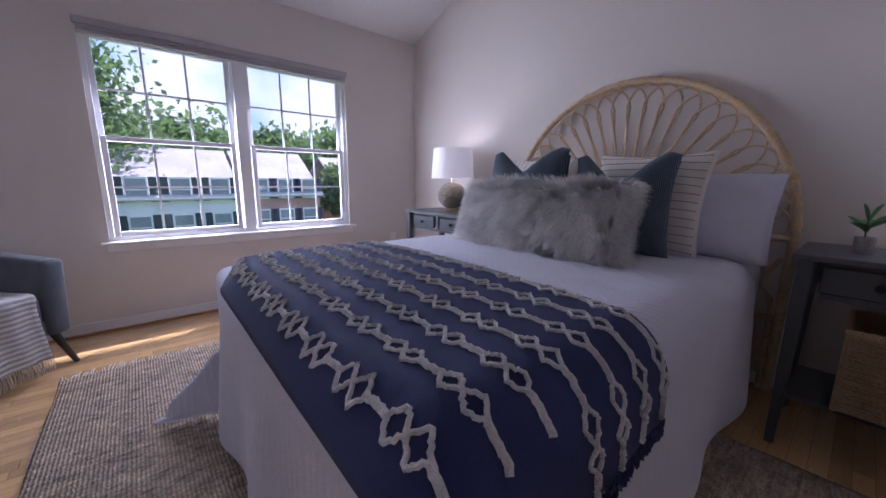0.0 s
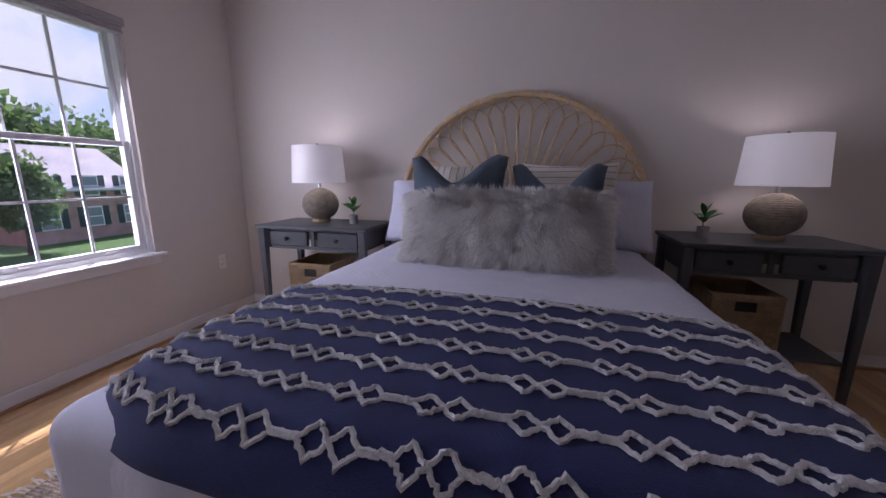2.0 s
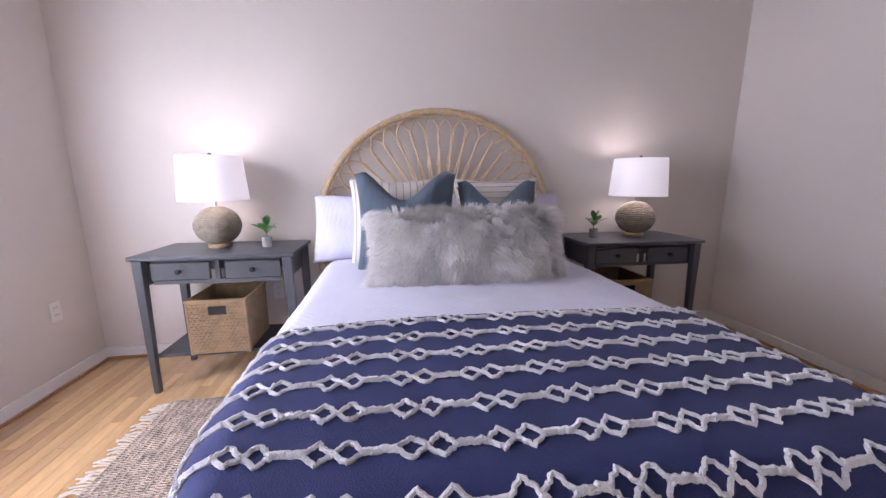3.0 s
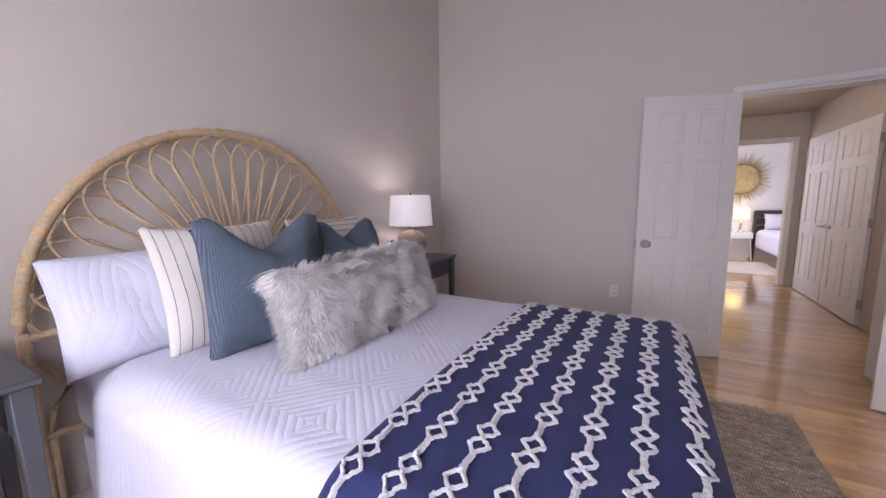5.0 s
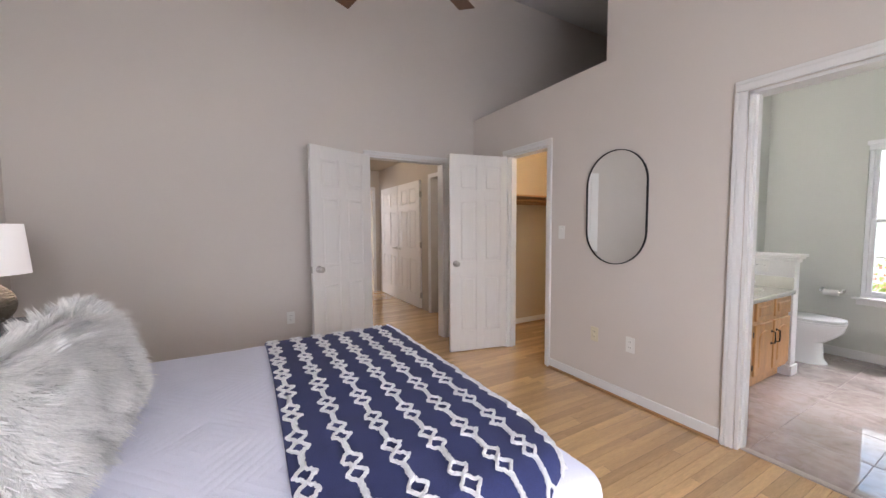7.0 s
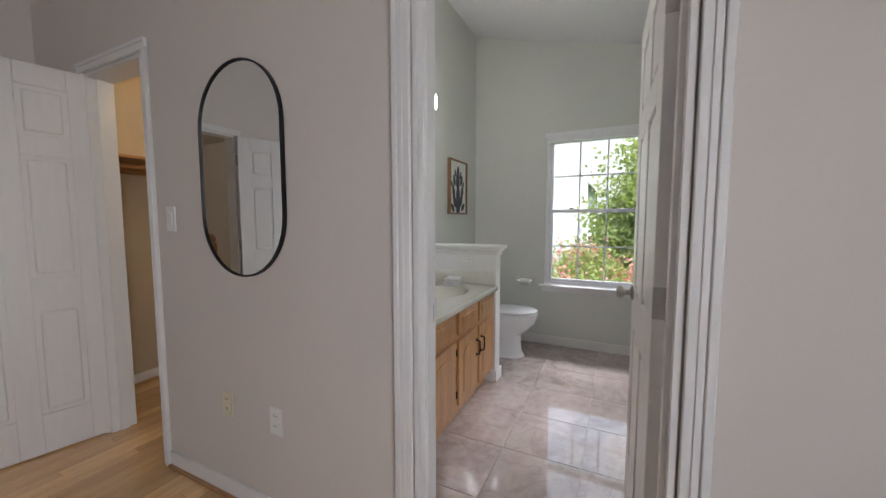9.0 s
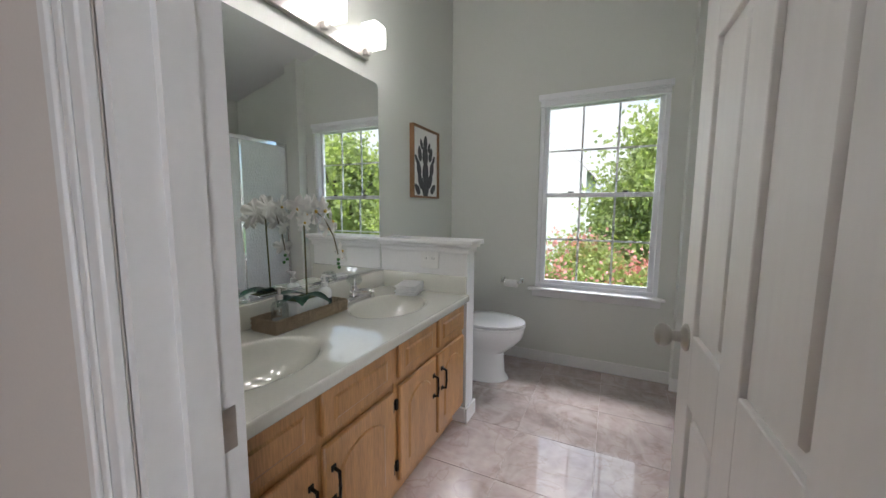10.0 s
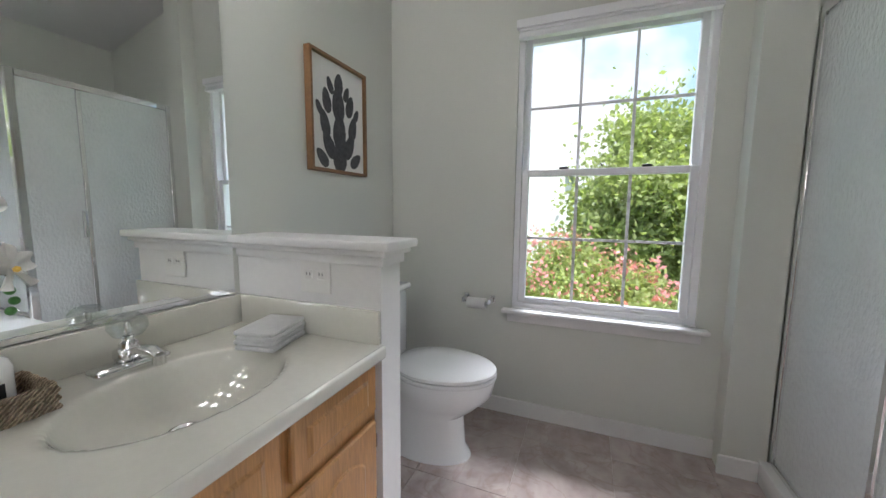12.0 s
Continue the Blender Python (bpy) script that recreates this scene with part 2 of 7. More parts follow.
def veins(m, scale, color, amount, width=0.05, axis_stretch=(1.0, 1.6, 1.0)):
    """Thin wandering veins and pale clouds in a polished stone."""
    n, l = m.node_tree.nodes, m.node_tree.links
    b = n["Principled BSDF"]
    src = b.inputs["Base Color"].links[0].from_socket
    info = [q for q in n if q.bl_idname == "ShaderNodeMapping"][0]
    nz, sub, ab, rp, mx = n.new("ShaderNodeTexNoise"), n.new("ShaderNodeMath"), n.new("ShaderNodeMath"), n.new("ShaderNodeMapRange"), n.new("ShaderNodeMix")
    st = n.new("ShaderNodeVectorMath")
    st.operation = "MULTIPLY"
    st.inputs[1].default_value = axis_stretch
    l.new(info.outputs[0], st.inputs[0]), l.new(st.outputs[0], nz.inputs["Vector"])
    nz.inputs["Scale"].default_value, nz.inputs["Detail"].default_value, nz.inputs["Distortion"].default_value = scale, 7, 1.4
    sub.operation, ab.operation = "SUBTRACT", "ABSOLUTE"
    sub.inputs[1].default_value = 0.5
    rp.inputs["From Min"].default_value, rp.inputs["From Max"].default_value = 0.0, width
    rp.inputs["To Min"].default_value, rp.inputs["To Max"].default_value = amount, 0.0
    mx.data_type = "RGBA"
    mx.inputs["B"].default_value = (*color, 1)
    l.new(nz.outputs["Fac"], sub.inputs[0]), l.new(sub.outputs[0], ab.inputs[0]), l.new(ab.outputs[0], rp.inputs["Value"])
    l.new(rp.outputs[0], mx.inputs["Factor"]), l.new(src, mx.inputs["A"]), l.new(mx.outputs["Result"], b.inputs["Base Color"])


veins(M_MARBLE, 2.2, (0.60, 0.52, 0.48), 0.5, 0.12)
veins(M_MARBLE, 3.1, (0.30, 0.20, 0.17), 0.35, 0.025, (1.5, 1.0, 1.0))
M_MARBLE.node_tree.nodes["Principled BSDF"].inputs["Coat Roughness"].default_value = 0.02
M_MARBLE.node_tree.nodes["Principled BSDF"].inputs["Coat IOR"].default_value = 1.7
M_GROUT = material("pale_grout", (0.52, 0.44, 0.40), 0.8, vary=0.04)
M_COUNTER = material("cultured_marble_cream", (0.70, 0.685, 0.61), 0.10, vary=0.015, scale=5, fine=60, bump=0.0, coat=1.0)
M_COUNTER.node_tree.nodes["Principled BSDF"].inputs["Coat IOR"].default_value = 1.65
M_PORCELAIN = material("white_porcelain", (0.83, 0.83, 0.82), 0.08, vary=0.006, bump=0.0, coat=0.5)
M_CABOAK = material("honey_oak_cabinet", (0.46, 0.235, 0.085), 0.32, vary=0.16, scale=3, fine=34, bump=0.06, stretch=(6, 6, 0.55), coat=0.2)
M_BRONZE = material("dark_bronze_pull", (0.03, 0.026, 0.022), 0.35, metal=0.8, vary=0.05)
M_TERRY = material("white_terry_towel", (0.80, 0.80, 0.80), 0.95, vary=0.05, scale=40, fine=400, bump=0.8, sheen=0.4)
M_PETAL = material("white_orchid_petal", (0.82, 0.80, 0.76), 0.6, vary=0.04, scale=20, fine=100, bump=0.05)
M_YELLOW = material("yellow_orchid_throat", (0.65, 0.42, 0.06), 0.6, vary=0.1)
M_STEM = material("olive_stem", (0.13, 0.12, 0.045), 0.6, vary=0.15, scale=30)
M_PAPER = material("white_paper", (0.80, 0.79, 0.77), 0.8, vary=0.01)
M_INK = material("dark_grey_ink", (0.07, 0.07, 0.075), 0.8, vary=0.2, scale=30)
M_FRAMEWOOD = material("walnut_picture_frame", (0.22, 0.115, 0.05), 0.45, vary=0.12, scale=8, fine=60)
M_GLASS = glass("clear_window_glass")
M_BOTTLE = glass("clear_bottle_glass", (0.90, 0.93, 0.92), 0.02, 0.24)
M_SHADEGLOW = glowing("lit_linen_shade", (0.86, 0.82, 0.80), 0.14)
M_BULB = glowing("lit_frosted_glass", (1.0, 0.97, 0.92), 1.8)
M_WARMBULB = glowing("lit_warm_glass", (1.0, 0.86, 0.62), 2.0)

# ---- shaping helpers ----


def box(bm, x0, x1, y0, y1, z0, z1, bevel=0.0, m=None, segments=1):
    r = bmesh.ops.create_cube(bm, size=1.0)
    vs = r["verts"]
    bmesh.ops.transform(bm, matrix=Matrix.LocRotScale(((x0 + x1) / 2, (y0 + y1) / 2, (z0 + z1) / 2), None, (abs(x1 - x0), abs(y1 - y0), abs(z1 - z0))), verts=vs)
    if bevel:
        es = list({e for v in vs for e in v.link_edges})
        r2 = bmesh.ops.bevel(bm, geom=es, offset=bevel, segments=segments, affect="EDGES", profile=0.5)
        vs = list({v for f in r2["faces"] for v in f.verts} | {v for v in vs if v.is_valid})
    if m is not None:
        bmesh.ops.transform(bm, matrix=m, verts=vs)
    return vs


def tube(bm, points, radius, sides=8, closed=False, taper=None):
    """A round bar along points."""
    pts = [Vector(p) for p in points]
    rings, n = [], len(pts)
    up = Vector((0, 0, 1))
    for i, p in enumerate(pts):
        a, b = pts[(i - 1) % n if closed else max(i - 1, 0)], pts[(i + 1) % n if closed else min(i + 1, n - 1)]
        d = (b - a).normalized()
        s = d.cross(up)
        if s.length < 0.05:
            s = d.cross(Vector((0, 1, 0)))
        s.normalize()
        u = s.cross(d)
        r = radius if taper is None else radius * (1 + (taper - 1) * i / max(n - 1, 1))
        rings.append([bm.verts.new(p + (s * math.cos(k * math.tau / sides) + u * math.sin(k * math.tau / sides)) * r) for k in range(sides)])
    for i in range(n if closed else n - 1):
        a, b = rings[i], rings[(i + 1) % n]
        for k in range(sides):
            bm.faces.new((a[k], a[(k + 1) % sides], b[(k + 1) % sides], b[k]))
    if not closed:
        bm.faces.new(rings[0][::-1]), bm.faces.new(rings[-1])


def lathe(bm, profile, sides=24, center=(0, 0), m=None):
    """A turned body from (radius, height) pairs."""
    rings, made = [], []
    for r, z in profile:
        ring = [bm.verts.new((center[0] + max(r, 0.0005) * math.cos(k * math.tau / sides), center[1] + max(r, 0.0005) * math.sin(k * math.tau / sides), z)) for k in range(sides)]
        rings.append(ring)
        made += ring
    for a, b in zip(rings, rings[1:]):
        for k in range(sides):
            bm.faces.new((a[k], a[(k + 1) % sides], b[(k + 1) % sides], b[k]))
    if m is not None:
        bmesh.ops.transform(bm, matrix=m, verts=made)


def sheet(bm, nu, nv, fn):
    """A surface from fn(u, v), u and v from 0 to 1."""
    g = [[bm.verts.new(fn(i / nu, j / nv)) for j in range(nv + 1)] for i in range(nu + 1)]
    for i in range(nu):
        for j in range(nv):
            bm.faces.new((g[i][j], g[i + 1][j], g[i + 1][j + 1], g[i][j + 1]))


def mesh_of(name, bm, mat, smooth=True, sharp=40):
    bmesh.ops.recalc_face_normals(bm, faces=bm.faces)
    me = bpy.data.meshes.new(name)
    if smooth:
        for f in bm.faces:
            f.smooth = True
        lim = radians(sharp)
        for e in bm.edges:
            if len(e.link_faces) == 2 and e.calc_face_angle(0) > lim:
                e.smooth = False
    bm.to_mesh(me)
    bm.free()
    me.materials.append(mat)
    return me


def part(name, bm, mat, parent, label="", smooth=True, at=None, sharp=40):
    ob = new(name, mesh_of(name, bm, mat, smooth, sharp))
    ob.parent = parent
    if at is not None:
        ob.matrix_basis = at
    return tagged(ob, label=label) if label else ob


def bx(*dims, bevel=0.0, segments=1):
    bm = bmesh.new()
    box(bm, *dims, bevel=bevel, segments=segments)
    return bm


def thing(name, x, y, z, label, category, group="", rz=0, kind=""):
    ob = new(name)
    ob.empty_display_size = 0.1
    ob.matrix_basis = pose(x, y, z, 0, 0, rz)
    return tagged(ob, label, category, group, kind)


def structure(name, bm, mat, label, category="", smooth=False):
    ob = new(name, mesh_of(name, bm, mat, smooth))
    return tagged(ob, label, category or name.split("_")[0], kind="structure")


# ---- the shell ----
H_TOP = 4.4
EAVE, RISE, BATH_RISE = 2.46, 0.36, 0.25


def wall_x(bm, x0, x1, y0, y1, z1, holes):
    """A wall that runs along x, from x0 to x1, with holes (x0, x1, z0, z1)."""
    at = x0
    for a, b, c, d in sorted(holes):
        box(bm, at, a, y0, y1, 0, z1)
        if c > 0:
            box(bm, a, b, y0, y1, 0, c)
        box(bm, a, b, y0, y1, d, z1)
        at = b
    box(bm, at, x1, y0, y1, 0, z1)


def wall_y(bm, y0, y1, x0, x1, z1, holes):
    at = y0
    for a, b, c, d in sorted(holes):
        box(bm, x0, x1, at, a, 0, z1)
        if c > 0:
            box(bm, x0, x1, a, b, 0, c)
        box(bm, x0, x1, a, b, d, z1)
        at = b
    box(bm, x0, x1, at, y1, 0, z1)


W_Y0, W_Y1, W_Z0, W_Z1 = -2.575, -0.80, 0.63, 2.005
BW_X0, BW_X1, BW_Z0, BW_Z1 = 1.165, 2.02, 0.615, 2.06
TW_Y0, TW_Y1, TW_Z0, TW_Z1 = -5.38, -4.68, 0.92, 2.04
BATH_X0, BATH_X1 = 1.228, 1.945
CLOS_X0, CLOS_X1 = 3.435, 4.02
DOOR_Y0, DOOR_Y1 = -3.47, -2.575
DOOR_H = 2.045

bm = bmesh.new()
wall_x(bm, -0.17, 4.77, 0.0, 0.14, H_TOP, [])
structure("wall_north", bm, M_WALL, "warm grey painted bedroom wall behind the headboard", "wall")
bm = bmesh.new()
wall_y(bm, -3.88, 0.0, -0.17, 0.0, 2.6, [(W_Y0, W_Y1, W_Z0, W_Z1)])
structure("wall_west", bm, M_WALL, "warm grey painted wall with a wide double window", "wall")
bm = bmesh.new()
wall_y(bm, -3.88, 0.0, 4.65, 4.77, H_TOP, [(DOOR_Y0, DOOR_Y1, 0, DOOR_H)])
box(bm, 4.65, 4.77, -6.6, -3.88, 0, H_TOP)
structure("wall_east", bm, M_WALL, "warm grey painted wall with the entrance doorway", "wall")
bm = bmesh.new()
wall_x(bm, -0.17, 2.85, -3.94, -3.88, H_TOP, [(BATH_X0, BATH_X1, 0, DOOR_H)])
wall_x(bm, 2.85, 4.65, -3.94, -3.88, 2.565, [(CLOS_X0, CLOS_X1, 0, DOOR_H)])
structure("wall_south", bm, M_WALL, "warm grey painted wall with closet and bathroom doorways", "wall")
bm = bmesh.new()
wall_x(bm, -0.17, 2.76, -4.0, -3.94, H_TOP, [(BATH_X0, BATH_X1, 0, DOOR_H)])
structure("wall_bath_north", bm, M_BWALL, "pale green-white painted bathroom wall with doorway", "wall")
bm = bmesh.new()
wall_x(bm, 2.88, 4.65, -4.0, -3.94, 2.44, [(CLOS_X0, CLOS_X1, 0, DOOR_H)])
box(bm, 2.88, 4.65, -5.3, -5.2, 0, 2.44)
box(bm, 4.638, 4.65, -5.2, -4.0, 0, 2.44)
structure("wall_closet", bm, M_TAN, "tan painted walls inside the walk-in closet", "wall")
bm = bmesh.new()
box(bm, 2.85, 4.65, -6.6, -3.94, 2.445, 2.565)
box(bm, 2.85, 4.65, -6.6, -6.5, 2.565, H_TOP)
structure("wall_ledge", bm, M_WALL, "painted recess and ledge above the closet", "wall")
bm = bmesh.new()
box(bm, 2.76, 2.85, -6.75, -3.94, 0, H_TOP)
structure("wall_bath_east", bm, M_BWALL, "pale painted bathroom wall behind the vanity", "wall")
bm = bmesh.new()
wall_x(bm, -0.17, 2.76, -6.735, -6.575, H_TOP, [(BW_X0, BW_X1, BW_Z0, BW_Z1)])
box(bm, 0.90, 1.06, -6.575, -6.47, 0, H_TOP)
structure("wall_bath_south", bm, M_BWALL, "pale painted bathroom wall with a window", "wall")
bm = bmesh.new()
wall_y(bm, -6.575, -4.0, -0.17, 0.0, 2.6, [(TW_Y0, TW_Y1, TW_Z0, TW_Z1)])
structure("wall_bath_west", bm, M_BWALL, "pale painted bathroom wall above the tub", "wall")


def sloped(bm, x0, x1, y0, y1, rise, thick=0.12):
    vs = box(bm, x0, x1, y0, y1, 0, thick)
    for v in vs:
        v.co.z += EAVE + rise * v.co.x


bm = bmesh.new()
sloped(bm, -0.3, 4.9, -3.88, 0.2, RISE)
sloped(bm, 2.85, 4.9, -6.65, -3.88, RISE)
structure("ceiling", bm, M_CEIL, "white painted vaulted bedroom ceiling", "ceiling")
bm = bmesh.new()
sloped(bm, -0.3, 2.85, -6.8, -3.94, BATH_RISE)
structure("ceiling_bath", bm, M_CEIL, "white painted sloping bathroom ceiling", "ceiling")
# Unseen overhang, added and sized to cut the sun patch on the floor.
bm = bmesh.new()
box(bm, -0.62, -0.17, -7.2, 0.6, 2.36, 2.52)
structure("roof_eave", bm, M_TRIM, "assumed white overhang, out of view, that trims the sun through the windows", "eave")
structure("floor_base", bx(-0.17, 8.2, -5.3, 0.14, -0.25, -0.012), M_JOINT, "dark joints under the oak strip floor", "floor")
structure("floor_bath_base", bx(-0.17, 2.85, -6.75, -3.94, -0.0115, -0.003), M_GROUT, "pale grout under the bathroom tiles", "floor")

# hall and second bedroom beyond the entrance
bm = bmesh.new()
wall_x(bm, 4.77, 8.1, -4.02, -3.9, 2.5, [(5.30, 5.80, 0, 2.03)])
structure("wall_hall_south", bm, M_HALL, "tan painted hall wall with doors", "wall")
structure("wall_hall_north", bx(4.77, 8.1, -1.3, -1.18, -2.5, 2.5), M_HALL, "tan painted hall wall behind the stair", "wall")
bm = bmesh.new()
wall_y(bm, -4.02, -1.18, 8.06, 8.18, 2.5, [(-3.745, -2.9, 0, 2.05)])
structure("wall_hall_east", bm, M_HALL, "tan painted hall end wall with an open doorway", "wall")
structure("ceiling_hall", bx(4.77, 8.18, -4.02, -1.18, 2.44, 2.55), M_HALL, "tan painted hall ceiling", "ceiling")
structure("wall_guest_room", bx(11.0, 11.1, -5.6, -1.6, 0, 2.6), M_CEIL, "white wall of the second bedroom", "wall")
bm = bmesh.new()
box(bm, 8.18, 11.0, -5.7, -5.6, 0, 2.6), box(bm, 8.18, 11.0, -1.7, -1.6, 0, 2.6)
structure("wall_guest_sides", bm, M_CEIL, "white side walls of the second bedroom", "wall")
structure("ceiling_guest", bx(8.18, 11.1, -5.7, -1.6, 2.5, 2.6), M_CEIL, "white ceiling of the second bedroom", "ceiling")
structure("floor_guest", bx(8.2, 11.0, -5.6, -1.7, -0.2, 0.0), M_OAK, "polished oak floor of the second bedroom", "floor")
bm = bmesh.new()
box(bm, 5.15, 5.95, -5.0, -4.95, 0, 2.45), box(bm, 5.1, 5.15, -5.0, -4.02, 0, 2.45), box(bm, 5.95, 6.0, -5.0, -4.02, 0, 2.45), box(bm, 5.1, 6.0, -5.0, -4.02, 2.45, 2.5)
structure("wall_linen_room", bm, M_CEIL, "white walls of the small room off the hall", "wall")
structure("floor_linen_room", bx(5.15, 5.95, -4.95, -4.02, -0.1, -0.002), M_GROUT, "pale tiled floor of the small room", "floor")


# ---- trim ----


def casing_y(name, x0, x1, y, side, z, w=0.07):
    """Moulded casing round an opening in a wall that runs along x; side: +1 towards +y."""
    t = thing(name, (x0 + x1) / 2, y, 0, "white moulded door casing", "door trim", kind="structure")
    cx = (x0 + x1) / 2
    for a, b in ((x0 - w, x0 - 0.004), (x1 + 0.004, x1 + w)):
        m = bmesh.new()
        box(m, a - cx, b - cx, 0, side * 0.014, 0, z + 0.004, bevel=0.003)
        o = (a - cx, a - cx + 0.02) if b < x0 + 0.01 else (b - cx - 0.02, b - cx)
        box(m, o[0], o[1], side * 0.014, side * 0.022, 0, z + 0.004, bevel=0.003)
        mid = (a + b) / 2 - cx
        box(m, mid - 0.008, mid + 0.008, side * 0.014, side * 0.018, 0, z + 0.004, bevel=0.002)
        part("side_casing", m, M_TRIM, t)
    m = bmesh.new()
    box(m, x0 - w - cx, x1 + w - cx, 0, side * 0.014, z + 0.006, z + w, bevel=0.003)
    box(m, x0 - w - cx, x1 + w - cx, side * 0.014, side * 0.022, z + w - 0.02, z + w, bevel=0.003)
    part("head_casing", m, M_TRIM, t)
    return t


def casing_x(name, y0, y1, x, side, z, w=0.065):
    t = casing_y(name, -(y1 - y0) / 2, (y1 - y0) / 2, 0, side, z, w)
    t.matrix_basis = pose(x, (y0 + y1) / 2, 0, 0, 0, -90)
    return t


def jamb(name, a0, a1, lo, hi, along_x=True, z=DOOR_H):
    m = bmesh.new()
    t = 0.016
    if along_x:
        box(m, a0 - 0.003, a0 + t, lo, hi, 0, z), box(m, a1 - t, a1 + 0.003, lo, hi, 0, z), box(m, a0, a1, lo, hi, z - t, z + 0.003)
        mid = (lo + hi) / 2
        box(m, a0 + t, a0 + t + 0.012, mid - 0.02, mid + 0.02, 0, z - t), box(m, a1 - t - 0.012, a1 - t, mid - 0.02, mid + 0.02, 0, z - t)
    else:
        box(m, lo, hi, a0 - 0.003, a0 + t, 0, z), box(m, lo, hi, a1 - t, a1 + 0.003, 0, z), box(m, lo, hi, a0, a1, z - t, z + 0.003)
    structure(name, m, M_TRIM, "white painted door jamb", "jamb")


casing_y("trim_bath_door", BATH_X0, BATH_X1, -3.88, 1, DOOR_H, 0.064)
casing_y("trim_bath_inside", BATH_X0, BATH_X1, -4.0, -1, DOOR_H, 0.06)
casing_y("trim_closet_door", CLOS_X0, CLOS_X1, -3.88, 1, DOOR_H, 0.055)
casing_x("trim_entrance", DOOR_Y0, DOOR_Y1, 4.65, -1, DOOR_H, 0.05)
casing_x("trim_guest_door", -3.745, -2.9, 8.06, -1, 2.05, 0.06)
casing_y("trim_linen_door", 5.30, 5.80, -3.9, 1, 2.03, 0.06)
jamb("jamb_bath", BATH_X0, BATH_X1, -4.0, -3.88)
structure("strike_plate", bx(BATH_X1 - 0.019, BATH_X1 - 0.0165, -3.985, -3.945, 0.90, 0.96, bevel=0.0005), M_NICKEL, "brushed nickel strike plate on the jamb", "strike plate")
jamb("jamb_closet", CLOS_X0, CLOS_X1, -4.0, -3.88)
jamb("jamb_entrance", DOOR_Y0, DOOR_Y1, 4.65, 4.77, False)


def baseboard(name, x0, y0, x1, y1, side, shoe=True, h=0.085):
    """Along a wall foot; side is the way into the room, as (dx, dy)."""
    t = thing(name, 0, 0, 0, "white painted baseboard with oak shoe moulding" if shoe else "white painted baseboard", "baseboard", kind="structure")
    def strip(thick, z0, z1, bev):
        m = bmesh.new()
        xs, ys = sorted((x0, x1)), sorted((y0, y1))
        if side[0]:
            box(m, *sorted((x0, x0 + side[0] * thick)), ys[0], ys[1], z0, z1, bevel=bev)
        else:
            box(m, xs[0], xs[1], *sorted((y0, y0 + side[1] * thick)), z0, z1, bevel=bev)
        return m
    part("board", strip(0.013, 0.0, h, 0.004), M_TRIM, t)
    if shoe:
        part("shoe_moulding", strip(0.028, 0.001, 0.018, 0.006), M_OAKTRIM, t, "honey oak shoe moulding")


baseboard("baseboard_north", 0, 0, 4.65, 0, (0, -1))
baseboard("baseboard_west", 0, -3.88, 0, -0.014, (1, 0))
baseboard("baseboard_east", 4.65, -2.52, 4.65, -0.014, (-1, 0))
baseboard("baseboard_south_a", 2.018, -3.88, 3.378, -3.88, (0, 1))
baseboard("baseboard_south_b", 0.014, -3.88, 1.162, -3.88, (0, 1))
baseboard("baseboard_south_c", 4.068, -3.88, 4.636, -3.88, (0, 1))
baseboard("baseboard_closet", 4.638, -5.2, 4.638, -4.0, (-1, 0))
baseboard("baseboard_bath_south", 1.06, -6.575, 2.76, -6.575, (0, 1), False, 0.09)
baseboard("baseboard_bath_stub", 0.91, -6.47, 1.073, -6.47, (0, 1), False, 0.09)
baseboard("baseboard_hall", 4.77, -3.9, 5.238, -3.9, (0, 1))


# ---- windows ----


def sash(t, w, z0, z1, y, cols, rows, name):
    """A sash of width w centred on local x, at depth y."""
    s, b = 0.034, 0.034
    m = bmesh.new()
    box(m, -w / 2, -w / 2 + s, y - 0.016, y + 0.016, z0, z1, bevel=0.003), box(m, w / 2 - s, w / 2, y - 0.016, y + 0.016, z0, z1, bevel=0.003)
    box(m, -w / 2 + s, w / 2 - s, y - 0.016, y + 0.016, z0, z0 + b, bevel=0.003), box(m, -w / 2 + s, w / 2 - s, y - 0.016, y + 0.016, z1 - b, z1, bevel=0.003)
    f = part(name, m, M_VINYL, t)
    iw, ih = w - 2 * s, z1 - z0 - 2 * b
    for k in range(1, cols):
        x = -iw / 2 + iw * k / cols
        part("muntin", bx(x - 0.007, x + 0.007, y - 0.005, y + 0.005, z0 + b, z1 - b), M_VINYL, f)
    for k in range(1, rows):
        z = z0 + b + ih * k / rows
        part("muntin", bx(-iw / 2, iw / 2, y - 0.0045, y + 0.0045, z - 0.007, z + 0.007), M_VINYL, f)
    g = part("pane", bx(-iw / 2 - 0.004, iw / 2 + 0.004, y - 0.0015, y + 0.0015, z0 + b - 0.004, z1 - b + 0.004), M_GLASS, f)
    g.visible_shadow = False
    return f


